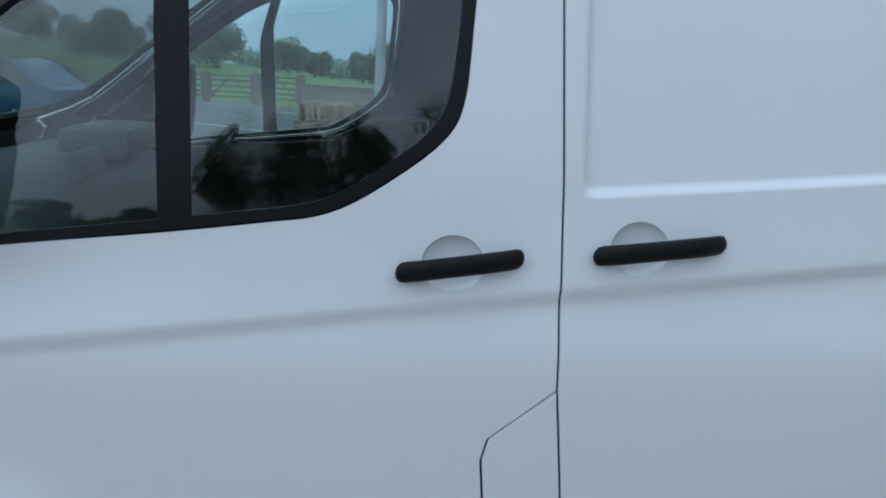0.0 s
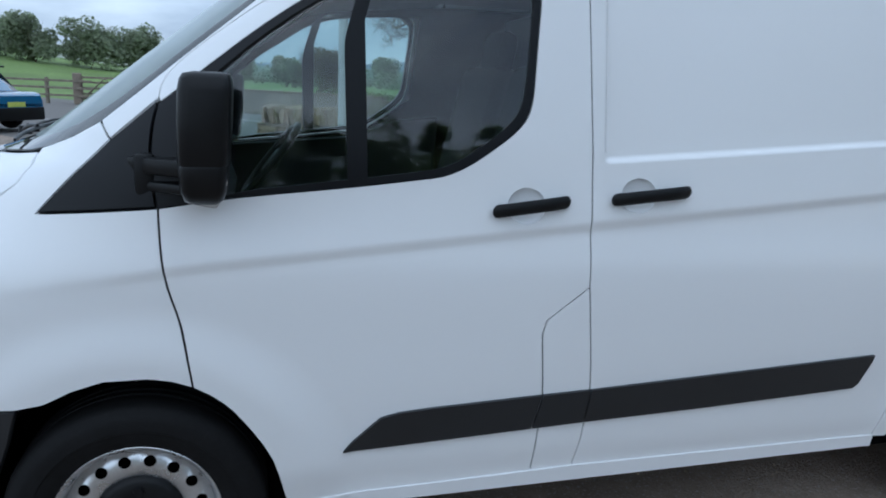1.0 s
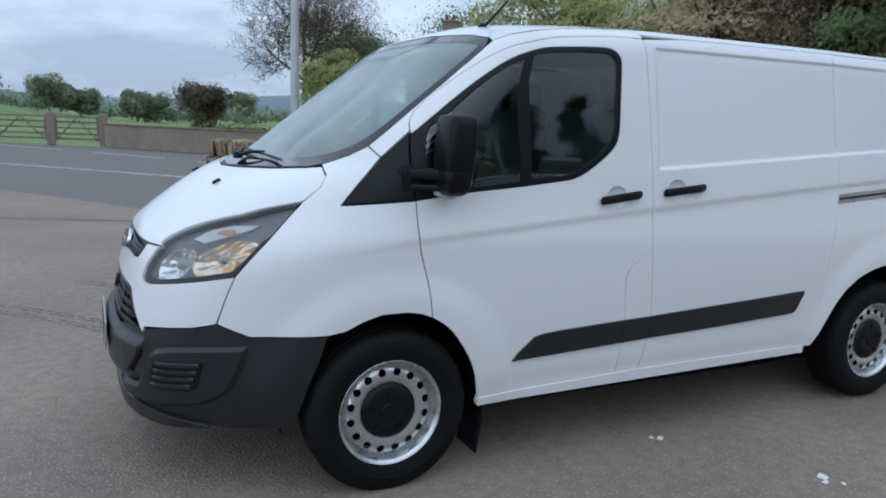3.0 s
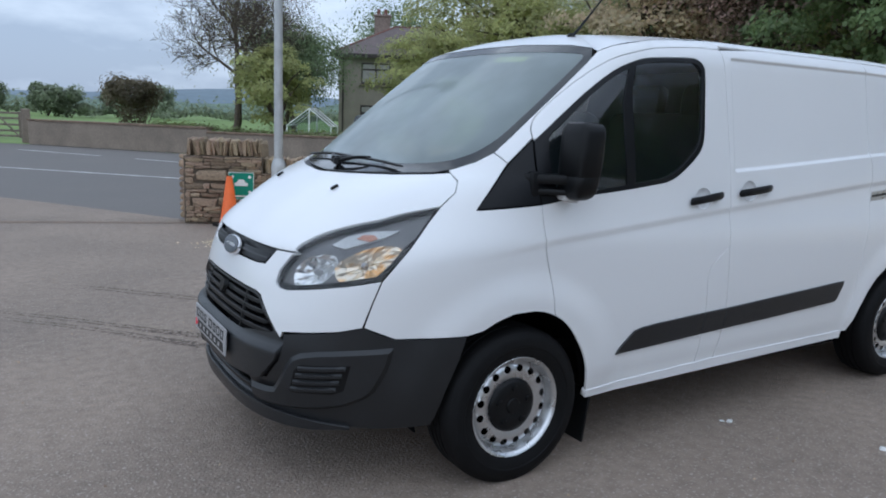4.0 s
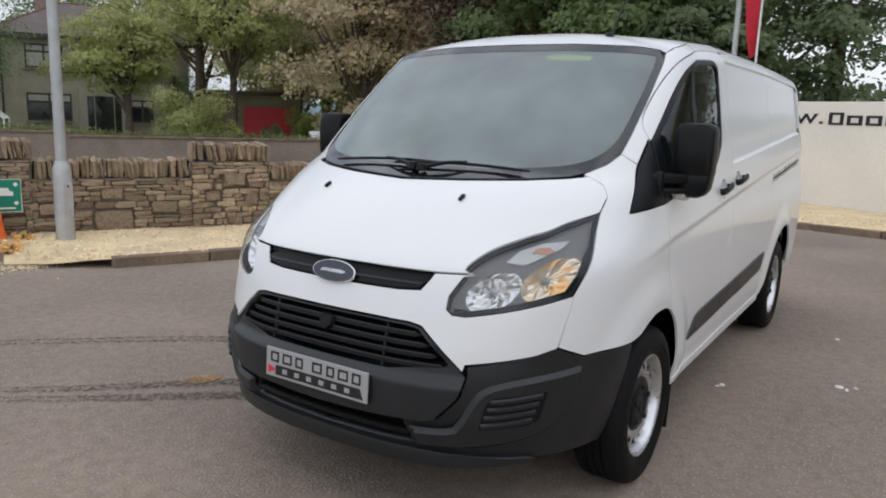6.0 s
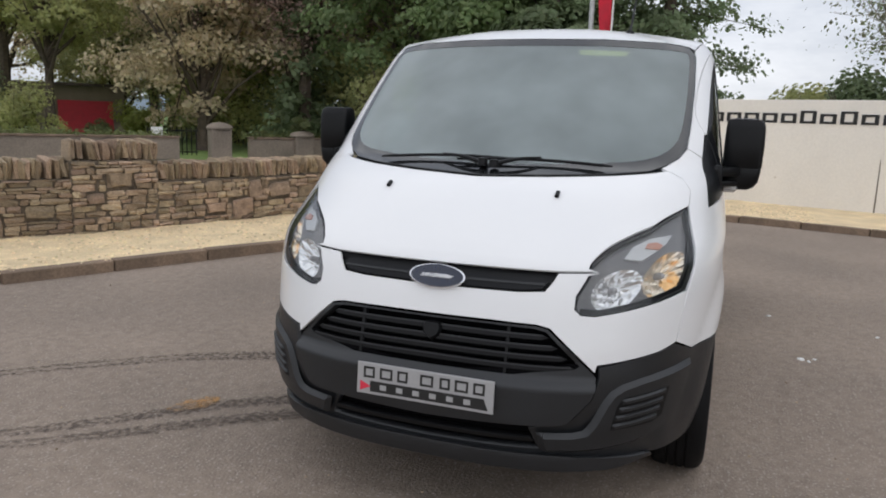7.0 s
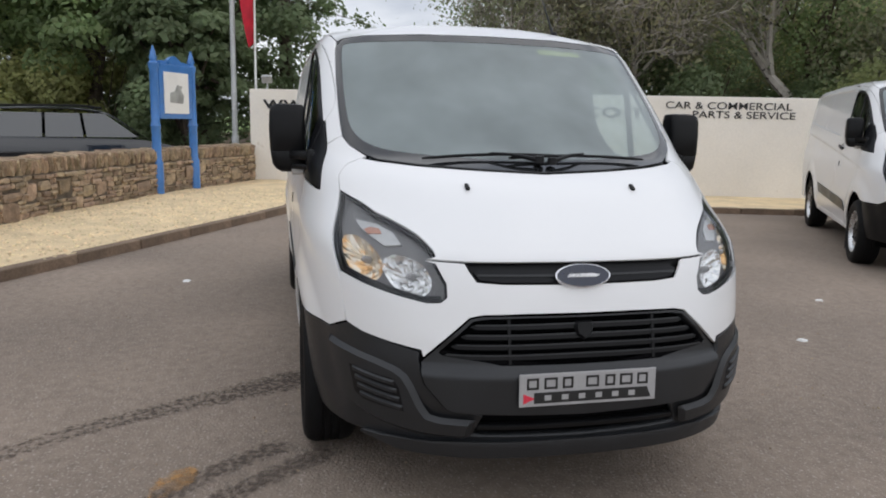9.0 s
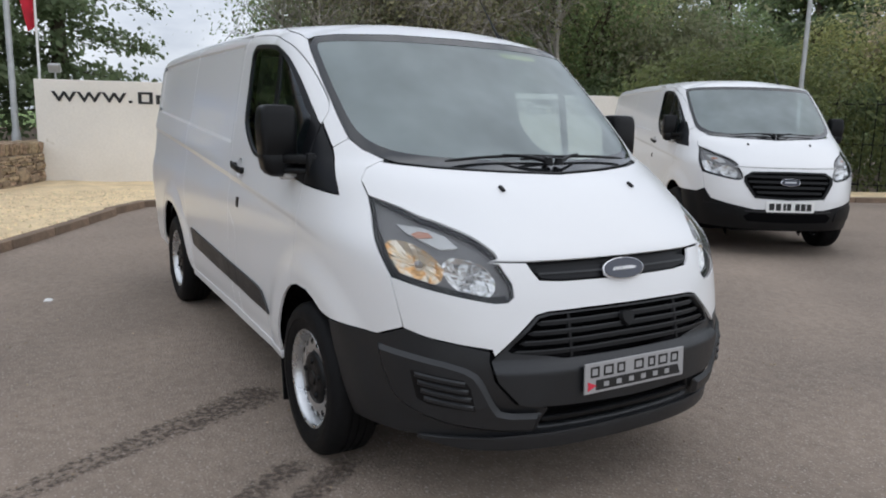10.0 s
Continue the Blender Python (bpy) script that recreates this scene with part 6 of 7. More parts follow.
for i, (x, y, h, lf, b) in enumerate(wood):
    h *= .56 if y < -13 else .74 if y < -8.5 else .9
    tree("birch_tree" if b else "wood_tree", "slender pale-barked birch with thin leaves behind the wall" if b else "leafy tree of the wood behind the cream wall", (x, y, 0), h, .55, lf, 3300 if y > -10 else 5600, .082, 100 + i,
         BIRCH if b else BARK, .55, 3, .38, .5, "wood behind the cream wall")
hedge_pts = [(14.8, -7.5), (14.0, -9.5), (13.0, -11.5), (11.2, -13.2), (9.0, -15.6), (16.0, -4.2), (17.5, -2.4), (7.0, -17.0), (14.6, -12.6), (12.6, -15.2), (18.5, -6.5)]
for i, (x, y) in enumerate(hedge_pts):
    bush("undergrowth", "dense dark undergrowth behind the cream wall", (x, y, 0), (3.6, 3.2, rng.uniform(2.6, 4.2)), "dark", 5200, .08, 200 + i)
bush("undergrowth", "rounded olive bush over the cream wall", (21, -4.6, 0), (7, 5, 3.4), "olive", 7000, .10, 230)
for i in range(12):
    a = radians(-75 + i * 9)
    x, y = 27 * math.cos(a) + 1, 27 * math.sin(a) - 3
    if y > -5:
        continue
    tree("wood_tree", "leafy tree at the back of the wood", (x, y, 0), rng.uniform(9, 12) * (.6 if i < 5 else .85), .6, ("dark", "green", "olive", "green")[i % 4], 3600, .13, 300 + i, None, .9, 3, .4, .4, "back of the wood")
# the tall trees beyond the road
tall = [(23, 12, 12.5, "copper"), (24, 15.4, 12, "dark"), (26.4, 13.6, 14, "copper"), (28.5, 12.6, 14, "copper"), (30.5, 31, 9.5, "brown"), (29.4, 27.6, 10.5, "olive"),
        (30.5, 17, 14, "dark"), (31, 24, 14, "dark"), (29, 10, 13, "dark"), (33, 31, 13, "olive"), (26, 5, 11, "dark"), (36, 28, 13, "dark")]
for i, (x, y, h, lf) in enumerate(tall):
    tree("tall_tree", {"dark": "tall dark evergreen tree beyond the road", "green": "tall green tree beyond the road", "copper": "tall copper-leaved tree beyond the road", "brown": "tall tree in brown autumn leaf beyond the road", "olive": "tall olive tree beyond the road"}[lf],
         (x, y, 0), h, .62, lf, 11000, .105, 400 + i, None, .6, 3, .42, .3, "tall trees beyond the road")
conifer("conifer", "broad dark cedar over the end of the cream wall", (20.8, .7, 0), 12.5, 4.3, "dark", 15000, .085, 470)
for i, (x, y, h) in enumerate(((15.6, -8.1, 9), (16.5, -6.7, 8), (12.2, -12.2, 9))):
    tree("birch_tree", "white-stemmed birch close behind the cream wall", (x, y, 0), h, .5, "twig", 3800, .085, 480 + i, BIRCH, .6, 3, .34, .5, "wood behind the cream wall")
for i, (x, y, h) in enumerate(((21.7, 13.9, 13), (27, 14.8, 13), (28.6, 21.5, 12))):
    conifer("conifer", "dark conifer among the tall trees", (x, y, 0), h, 2.0, "dark", 5200, .12, 450 + i)
for i, (x, y, w, h, lf) in enumerate(((19.4, 8.6, 5.2, 4.4, "olive"), (19.8, 6.0, 5.0, 4.0, "olive"), (22.4, 14.4, 4.0, 2.6, "dark"), (21.5, 4.0, 4.6, 3.0, "dark"),
                                         (26.5, 9, 5, 3.6, "dark"), (16.8, 4.6, 3, 2.4, "dark"))):
    bush("shrub", "loose olive shrub before the tall trees" if lf == "olive" else "dark shrub under the tall trees", (x, y, 0), (w, w * .8, h), lf, 5200, .09, 500 + i)
bush("garden_shrub", "bright yellow-green garden shrub by the garage", (25.2, 25.0, 0), (2.7, 2.4, 2.2), "yellow", 2600, .09, 520)
bush("garden_shrub", "small clipped green shrub by the garage", (21.2, 23.6, 0), (1.3, 1.2, 1.15), "hedge", 1400, .06, 521)
bush("garden_shrub", "pale low garden shrub", (16.5, 22.4, 0), (1.8, 1.5, 1.2), "yellow", 1500, .07, 522)
# the deep wood that closes the view behind them
def woods(name, line, deep, high, n, size, leaf, label, seed):
    r = np.random.RandomState(seed)
    tot = length(line)
    pts = []
    while len(pts) < n:
        s = r.uniform(0, tot)
        p, a, nn = along(line, s)
        off, z = r.uniform(0, deep), r.uniform(0, 1) ** .8 * high
        q = Vector((p.x + nn.x * off, p.y + nn.y * off, z))
        top = high * (.62 + .38 * noise.noise((q.x * .28, q.y * .28, seed)) + .15 * noise.noise((q.x, q.y, 5.0)))
        if z < top and noise.noise(q * .6) > -.22:
            pts.append(q)
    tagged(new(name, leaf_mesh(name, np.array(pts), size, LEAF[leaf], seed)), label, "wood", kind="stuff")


woods("far_wood", [(24, 3.5), (29, 12), (31, 20), (33, 27)], 4, 9.5, 42000, .105, "dark", "dark depth of the wood beyond the road", 901)
woods("far_wood", [(23.5, 8.5), (26, 15), (28, 21), (31, 26)], 3, 8.5, 22000, .095, "olive", "olive leaves in the depth of the wood", 902)
woods("far_wood", [(9.5, -22), (16, -20), (20, -15), (22.5, -9)], 4, 5.2, 9000, .10, "dark", "dark depth of the wood behind the cream wall", 903)
woods("far_wood", [(8.5, -18), (14, -16.5), (18, -12), (20, -8)], 3, 5.2, 5000, .075, "twig", "brown leaves of the wood behind the cream wall", 904)
woods("hedge_row", [(5.4, -15.2), (6.2, -14.4), (9.0, -9.1)], -1.5, 4.4, 13000, .055, "hedge", "dense dark hedge where the cream wall ends", 905)
# house garden
broadleaf("garden_tree", "spreading olive-green tree before the house", (16.7, 27.9, 0), 5.8, 1.5, 6.1, "olive", 15000, .080, 541, 60)
broadleaf("garden_tree", "full olive-green tree before the house", (20.6, 25.6, 0), 6.4, 3.4, 7.8, "olive", 14000, .085, 542, 56)
bush("garden_shrub", "loose olive garden shrub behind the roadside wall", (15.2, 21.4, 0), (3.4, 2.8, 2.5), "olive", 3600, .075, 523)
bush("ivy_stump", "ivy-covered stump before the house", (18.5, 26.4, 0), (1.6, 1.5, 3.6), "dark", 3400, .075, 544)
tree("garden_tree", "half-bare grey-leaved birch by the road", (8.9, 34.5, 0), 11.5, .95, "twig", 3800, .075, 545, BARK, .45, 4, .42, .3)
tree("garden_tree", "dark green tree beside the birch", (11.4, 34.4, 0), 6.0, .75, "dark", 10000, .10, 546, None, .45, 3, .5, .1)
tree("garden_tree", "dark green tree beside the birch", (12.8, 36.2, 0), 6.9, .55, "dark", 9000, .11, 547, None, .40, 3, .35, .2)
broadleaf("garden_tree", "green tree over the greenhouse", (9.8, 30.5, 0), 4.8, .6, 4.9, "olive", 12000, .080, 548, 50)
bush("shrub", "reddish dark shrub behind the roadside wall", (3.9, 31.4, 0), (3.3, 2.4, 3.1), "red", 3800, .085, 549)
tree("garden_tree", "tree behind the house roof", (23.5, 45, 0), 11, .8, "dark", 6000, .16, 550, None, .8, 3, .45, .2)
tree("garden_tree", "tree behind the house roof", (31, 41, 0), 11, .8, "brown", 8000, .16, 551, None, .9, 3, .45, .2)
# field trees and hedges, far off
far = [(-22, 85, 5.6), (-16.5, 84, 6.0), (-12.5, 86, 5.8), (-27, 88, 4.8), (-5.5, 104, 5.4), (-2, 105, 4.6), (4.6, 102, 5.0), (7.4, 103, 4.6), (-36, 95, 6), (-44, 98, 5.5), (14, 112, 5), (22, 120, 6)]
for i, (x, y, h) in enumerate(far):
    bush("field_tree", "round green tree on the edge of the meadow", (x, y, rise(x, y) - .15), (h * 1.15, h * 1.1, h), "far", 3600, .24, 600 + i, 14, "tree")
r7 = np.random.RandomState(77)
n7 = 15000
hx = r7.uniform(-120, 90, n7)
hz = np.abs(r7.normal(0, .9, n7)) + .2 + .5 * np.sin(hx * .31) ** 2
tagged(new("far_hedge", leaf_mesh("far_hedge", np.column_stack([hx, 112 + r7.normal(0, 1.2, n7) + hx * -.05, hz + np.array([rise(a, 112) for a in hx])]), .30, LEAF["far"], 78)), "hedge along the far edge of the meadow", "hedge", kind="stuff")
# what the glass of the van mirrors, at the back of the yard
for i in range(15):
    x = 4.0 + i * 2.3 + r7.uniform(-.5, .5)
    h = (7.6 if i < 3 else 9.5 if i == 3 else 11.2) + r7.uniform(-1.2, 1.0)
    conifer("conifer", "dark conifer in the row at the back of the yard", (x, -22 - r7.uniform(0, 2.5), 0), h, 3.9 if h > 9 else 2.4, "dark", 7500, .13, 700 + i, "conifers at the back of the yard")
for i in range(5):
    bush("hedge_bush", "tall dark hedge bush at the back of the yard", (-2.4 + i * 1.6, -21.5 - r7.uniform(0, 1), 0), (3.2, 2.4, 8.6 + r7.uniform(-1.0, 1.0)), "dark", 5200, .11, 745 + i, 14, "hedge")
for i in range(8):
    bush("hedge_bush", "dark hedge bush at the back of the yard", (-14 + i * 4.2, -34 - r7.uniform(0, 3), 0), (4.6, 3, r7.uniform(1.8, 3.2)), "dark", 1500, .17, 730 + i, 9, "hedge")
# ---------------------------------------------------------------- house, walls, posts, cars
HOUSEWALL = mat("buff_house_render", (.36, .32, .265), .9, var=.12, scale=1.5, fine=14, bump=.003, bscale=30)
SLATE = mat("brown_roof_slate", (.135, .105, .098), .75, var=.2, scale=2, fine=16, bump=.02, bscale=14)
RIDGE = mat("red_ridge_tile", (.20, .085, .065), .8, var=.15)
FRAMEDARK = mat("dark_window_frame", (.045, .035, .030), .5)
DARKGLASS = mat("dark_window_glass", (.020, .022, .025), .08, coat=.5)
BRICK = mat("chimney_brick", (.26, .20, .17), .9, var=.25, scale=8, bump=.005, bscale=20)
CURTAIN = mat("pale_curtain", (.42, .41, .38), .9, var=.2, scale=6)


def roofed_house():
    a, b = Vector((16.3, 38.4)), Vector((24.6, 33.9))
    d = (b - a).normalized()
    W, D, H = (b - a).length, 7.5, 5.15
    house = thing("house", "two-storey rendered house with a hipped slate roof", "house", pose(a.x, a.y, 0, 0, 0, math.degrees(math.atan2(d.y, d.x))))
    part("wall", box((W, D, H), (W / 2, D / 2, H / 2)), HOUSEWALL, house)
    part("plinth", box((W + .06, D + .06, .5), (W / 2, D / 2, .25), .02), RENDERED, house)
    bm = bmesh.new()
    o, rz = .45, 7.25
    low = [(-o, -o), (W + o, -o), (W + o, D + o), (-o, D + o)]
    lo = [bm.verts.new((x, y, H - .02)) for x, y in low]
    r0, r1 = bm.verts.new((D / 2 - .5, D / 2, rz)), bm.verts.new((W - D / 2 + .5, D / 2, rz))
    for f in ((lo[0], lo[1], r1, r0), (lo[1], lo[2], r1), (lo[2], lo[3], r0, r1), (lo[3], lo[0], r0), (lo[3], lo[2], lo[1], lo[0])):
        bm.faces.new(f)
    roof = part("roof", bm, SLATE, house)
    for p, q in (((D / 2 - .5, D / 2, rz), (W - D / 2 + .5, D / 2, rz)), ((-o, -o, H), (D / 2 - .5, D / 2, rz)), ((W + o, -o, H), (W - D / 2 + .5, D / 2, rz))):
        part("ridge", tube([p, q], .055, 8), RIDGE, roof)
    part("fascia", box((W + .96, .05, .22), (W / 2, -o, H - .1), .01), FRAMEDARK, house)
    for x, y in ((2.4, D / 2 + .3), (W - 1.4, D / 2 - 1.2)):
        ch = part("chimney", box((1.0, .65, 1.5), (x, y, 7.15), .02), BRICK, roof)
        part("chimney_cap", box((1.15, .8, .14), (x, y, 7.92), .02), BRICK, roof)
        for k in (-.25, .2):
            part("chimney_pot", lathe([(.10, 0), (.12, .05), (.09, .34), (.11, .36)], 12, "Z", (x + k, y, 7.98)), RIDGE, roof)
    for x, z, w, h in ((2.2, 4.05, 1.75, 1.25), (6.6, 4.05, 1.6, 1.25), (2.35, 1.45, 2.1, 1.45), (6.9, 1.35, 1.2, 1.25)):
        win = part("window", box((w, .06, h), (x, -.01, z), .01), FRAMEDARK, house)
        for k in (-1, 1):
            part("pane", box((w / 2 - .14, .02, h * .55), (x + k * w * .24, -.045, z - h * .14)), DARKGLASS if z < 3 else CURTAIN, win)
            part("pane", box((w / 2 - .14, .02, h * .20), (x + k * w * .24, -.045, z + h * .32)), CURTAIN, win)
        part("window_sill", box((w + .2, .16, .09), (x, -.06, z - h / 2 - .04), .01), RENDERED, win)
    porch = part("porch", box((2.3, .55, 2.5), (4.85, -.25, 1.25), .02), HOUSEWALL, house)
    # dark panel stands for the shade in the open doorway
    part("door", box((.9, .05, 2.05), (4.95, -.54, 1.08)), DARKGLASS, porch)
    for k in (4.28, 5.62):
        part("side_light", box((.32, .05, 2.0), (k, -.54, 1.08)), DARKGLASS, porch)
    part("drainpipe", tube([(.25, -.06, .1), (.25, -.06, H - .1)], .05, 8), FRAMEDARK, house)
    return house


roofed_house()
garage = thing("garage", "low grey garage with a red door", "garage", pose(27.2, 32.2, 0, 0, 0, -45))
part("wall", box((5.6, 5, 2.6), (.4, 2.5, 1.3), .02), RENDERED, garage)
part("garage_door", box((2.7, .06, 1.75), (1.25, -.02, .95), .01), mat("red_garage_door", (.60, .030, .055), .5, var=.08), garage, "red garage door")
part("roof", box((6.0, 5.4, .16), (.4, 2.5, 2.66), .02), SLATE, garage)
gh = thing("greenhouse", "small pitched greenhouse in the garden", "greenhouse", pose(9.2, 27.6, 0, 0, 0, -30))
FILM = glass("greenhouse_glass", (.75, .8, .8), .1, 1.5)
part("glass", prism([(0, 0), (1.9, 0), (1.9, 1.0), (.95, 1.75), (0, 1.0)], 2.4, pose(0, 2.4, 0, 90, 0, 0)), FILM, gh)
for x, z in ((0, 1.0), (1.9, 1.0), (.95, 1.75)):
    part("bar", tube([(x, 0, z), (x, 2.4, z)], .03, 6), SIGNWHITE, gh)
for x in (0, .95, 1.9):
    for y in (0, 2.4):
        part("bar", tube([(x, y, 0), (x, y, 1.75 if x == .95 else 1.0)], .03, 6), SIGNWHITE, gh)
for y in (0, 1.2, 2.4):
    for x in (0, 1.9):
        part("rafter", tube([(x, y, 1.0), (.95, y, 1.75)], .025, 6), SIGNWHITE, gh)
part("bench", box((1.6, 2.0, .7), (.95, 1.2, .35), .02), RENDERED, gh)

# the wall on the far side of the road
FARWALL = [(-.4, 28.9), (4.7, 22.8), (9.1, 19.2), (14.0, 15.4), (15.2, 14.5)]
FARWALL2 = [(17.0, 13.2), (19.3, 11.2), (24, 7.4), (34, 0.5)]
for j, line in enumerate((FARWALL, FARWALL2)):
    for i, (a, b) in enumerate(zip(line, line[1:])):
        a, b = Vector(a), Vector(b)
        d = b - a
        m = (a + b) / 2
        ang = math.degrees(math.atan2(d.y, d.x))
        hh = (.90, .76, .66, .66)[i] if j == 0 else .66
        bm = box((d.length + .02, .3, hh), (0, 0, hh / 2 - .02), .02)
        bm.transform(pose(m.x, m.y, 0, 0, 0, ang))
        solid("roadside_wall", bm, RENDERED, "weathered rendered wall along the road", "wall", "structure")
        bm = box((d.length + .04, .38, .07), (0, 0, hh), .015)
        bm.transform(pose(m.x, m.y, .0, 0, 0, ang))
        solid("wall_coping", bm, KERB, "flat coping on the roadside wall", "coping", "structure")
cs = []
for s in np.arange(5.5, 24.5, .0045):
    p, a, n = along(FARWALL, s) if s < length(FARWALL) - .05 else along(FARWALL2, s - length(FARWALL))
    cs.append((p.x + rng.normal(0, .16) + n.x * .15, p.y + rng.normal(0, .16) + n.y * .15, float(np.interp(s, [7.5, 8.5, 13, 14.5], [.90, .78, .76, .67])) + abs(rng.normal(0, .09))))
tagged(new("ivy_top", leaf_mesh("ivy_top", np.array(cs), .055, LEAF["hedge"], 801)), "ivy and grass on top of the roadside wall", "ivy", kind="stuff")
for i, (x, y) in enumerate(((16.1, 13.65), (18.3, 12.0))):
    pl = thing("gate_pillar", "round-topped rendered gate pillar", "pillar", pose(x, y, 0, 0, 0, -40), "gate pillars")
    h = (.92, .72)[i]
    part("shaft", box((.62, .62, h), (0, 0, h / 2), .03), RENDERED, pl)
    part("cap", lathe([(.40, h), (.41, h + .05), (.36, h + .12), (.22, h + .19), (.0, h + .22)], 20), RENDERED, pl, smooth=True)
bush("clipped_bush", "round clipped bush on a pillar", (18.3, 12.0, .86), (.75, .75, .55), "hedge", 900, .05, 810)
gate = thing("garden_gate", "dark iron bar gate between pillars", "gate", pose(15.65, 14.25, 0, 0, 0, -42))
for k in range(11):
    part("gate_bar", tube([(-1.35 + k * .14, 0, .1), (-1.35 + k * .14, 0, .95)], .016, 6), BLACK, gate)
for z in (.2, .85):
    part("gate_rail", tube([(-1.4, 0, z), (.1, 0, z)], .02, 6), BLACK, gate)
part("gate_sign", box((.34, .02, .26), (-1.1, -.05, .82), .004), SIGNWHITE, gate, "white sign on the gate")

# field gate and fence across the road
TIMBER = mat("weathered_timber", (.20, .17, .13), .9, var=.25, scale=5, bump=.004, bscale=40)
GP = [(-6.9, 31.6), (-4.6, 30.9), (-2.45, 30.2), (-.55, 29.5)]
for i in range(3):
    a, b = Vector(GP[i]), Vector(GP[i + 1])
    d = b - a
    g = thing("field_gate", "weathered timber field gate", "gate", pose(a.x, a.y, 0, 0, 0, math.degrees(math.atan2(d.y, d.x))), "field gates")
    L = d.length
    for z in (.25, .45, .68, .92, 1.12):
        part("rail", box((L - .25, .04, .08), (L / 2, 0, z), .008), TIMBER, g)
    for x in (.2, L - .2):
        part("stile", box((.09, .05, 1.0), (x, -.03, .68), .008), TIMBER, g)
    part("brace", tube([(.25, -.05, .25), (L / 2, -.05, 1.1), (L - .25, -.05, .25)], .035, 6), TIMBER, g)
for x, y in GP:
    solid("gate_post", box((.32, .32, 1.3), (x, y, .64), .04), RENDERED, "square rendered gate post", "post", group="field gate posts")
for k in range(26):
    x, y = -8.2 - k * 2.0, 32.1 + k * .95
    f = thing("fence_bay", "timber post and rail fence bay", "fence", pose(x, y, 0, 0, 0, -25.4), "meadow fence")
    part("post", box((.12, .12, 1.1), (0, 0, .52), .01), TIMBER, f)
    for z in (.35, .65, .95):
        part("rail", box((2.2, .035, .09), (1.1, -.07, z), .006), TIMBER, f)

# hills and sheds far off
def ridge(name, y, x0, x1, base, rows, material, label, seed):
    r = np.random.RandomState(seed)
    xs = np.linspace(x0, x1, 160)
    hs = base + sum(a * np.sin(xs / w + r.uniform(0, 6)) for a, w in rows)
    vv, ff = [], []
    for i, (x, h) in enumerate(zip(xs, hs)):
        vv += [(x, y, -1), (x, y + 60, h * .6), (x, y + 160, max(1, h))]
    for i in range(len(xs) - 1):
        for k in range(2):
            ff.append((3 * i + k, 3 * i + 3 + k, 3 * i + 4 + k, 3 * i + 1 + k))
    return tagged(new(name, mesh_of(name, vv, ff, material)), label, "hill", kind="structure")


HILL = mat("distant_hill", (.10, .145, .10), .95, var=.35, scale=.02, fine=.15)
# the far ridge has its distance haze mixed into the colour
HILLHAZE = mat("haze_blue_hill", (.17, .215, .25), .95, var=.12, scale=.006, fine=.05)
ridge("hills", 520, -700, 500, 12, ((5, 90), (3, 37), (2, 17)), HILL, "low green hills beyond the meadow", 3)
ridge("hills", 1500, -1800, 2200, 34, ((12, 260), (6, 110)), HILLHAZE, "distant hills on the horizon, blue from painted haze", 4)
for x, y, w in ((-52, 160, 26), (-30, 168, 18)):
    sh = thing("farm_shed", "long pale farm shed beyond the meadow", "shed", pose(x, y, rise(x, y) - .1))
    part("wall", box((w, 10, 2.6), (0, 0, 1.3)), SIGNWHITE, sh)
    part("roof", prism([(-5.4, 0), (5.4, 0), (0, 1.5)], w + .6, pose(-w / 2 - .3, 0, 2.6, 90, 0, 90)), GALV, sh)

# lamp post, cone, sign
lp = thing("lamp_post", "galvanised steel lamp post on a wider base", "lamp post", pose(1.30, 5.78, .06))
part("base_sleeve", lathe([(.092, 0), (.092, .74), (.085, .80), (.062, .86)], 24), GALV, lp, smooth=True)
part("column", lathe([(.056, .84), (.051, 2.4), (.047, 4.6), (.045, 5.0)], 20), GALV, lp, smooth=True)
part("base_door", box((.10, .012, .34), (0, -.090, .46), .004), GALV, lp)
part("door_lock", lathe([(0, .0), (.012, .0), (.012, .01)], 10, "Y", (0, -.102, .60)), BLACK, lp)
part("lantern", lathe([(0, 5.32), (.09, 5.28), (.12, 5.16), (.10, 5.02), (.05, 4.98)], 16), GALV, lp, smooth=True)
cone = thing("traffic_cone", "faded orange traffic cone by the gateway", "traffic cone", pose(.83, 6.33, 0, 0, 0, 12))
part("cone_body", lathe([(.135, .04), (.120, .09), (.038, .64), (.034, .66), (.028, .66)], 28), ORANGE, cone, smooth=True)
part("cone_base", box((.33, .33, .045), (0, 0, .022), .012), BLACK, cone)
sp, sa, sn = along(WALL_LINE, .72)
sign = thing("sign", "green square sign with a white pictogram on the wall", "sign", pose(sp.x - sn.x * .27, sp.y - sn.y * .27, .52, 0, 0, sa - 4))
part("sign_board", box((.33, .012, .36), (0, 0, 0), .003), SIGNGREEN, sign)
part("sign_border", tube([(-.16, -.008, -.175), (.16, -.008, -.175), (.16, -.008, .175), (-.16, -.008, .175), (-.16, -.008, -.175)], .005, 4), SIGNWHITE, sign)
part("pictogram", prism([(-.085, -.02), (.085, -.02), (.085, .02), (.055, .03), (.035, .065), (-.035, .065), (-.055, .03), (-.085, .02)], .003, pose(0, -.008, .02, 90, 0, 0)), SIGNWHITE, sign)
for x, z in ((-.11, .12), (.11, .12), (-.11, -.08), (.11, -.08)):
    part("pictogram_mark", box((.035, .003, .035), (x, -.009, z), 0, (0, 45, 0)), SIGNWHITE, sign)
part("sign_bar", box((.20, .003, .018), (0, -.008, -.135)), SIGNWHITE, sign)
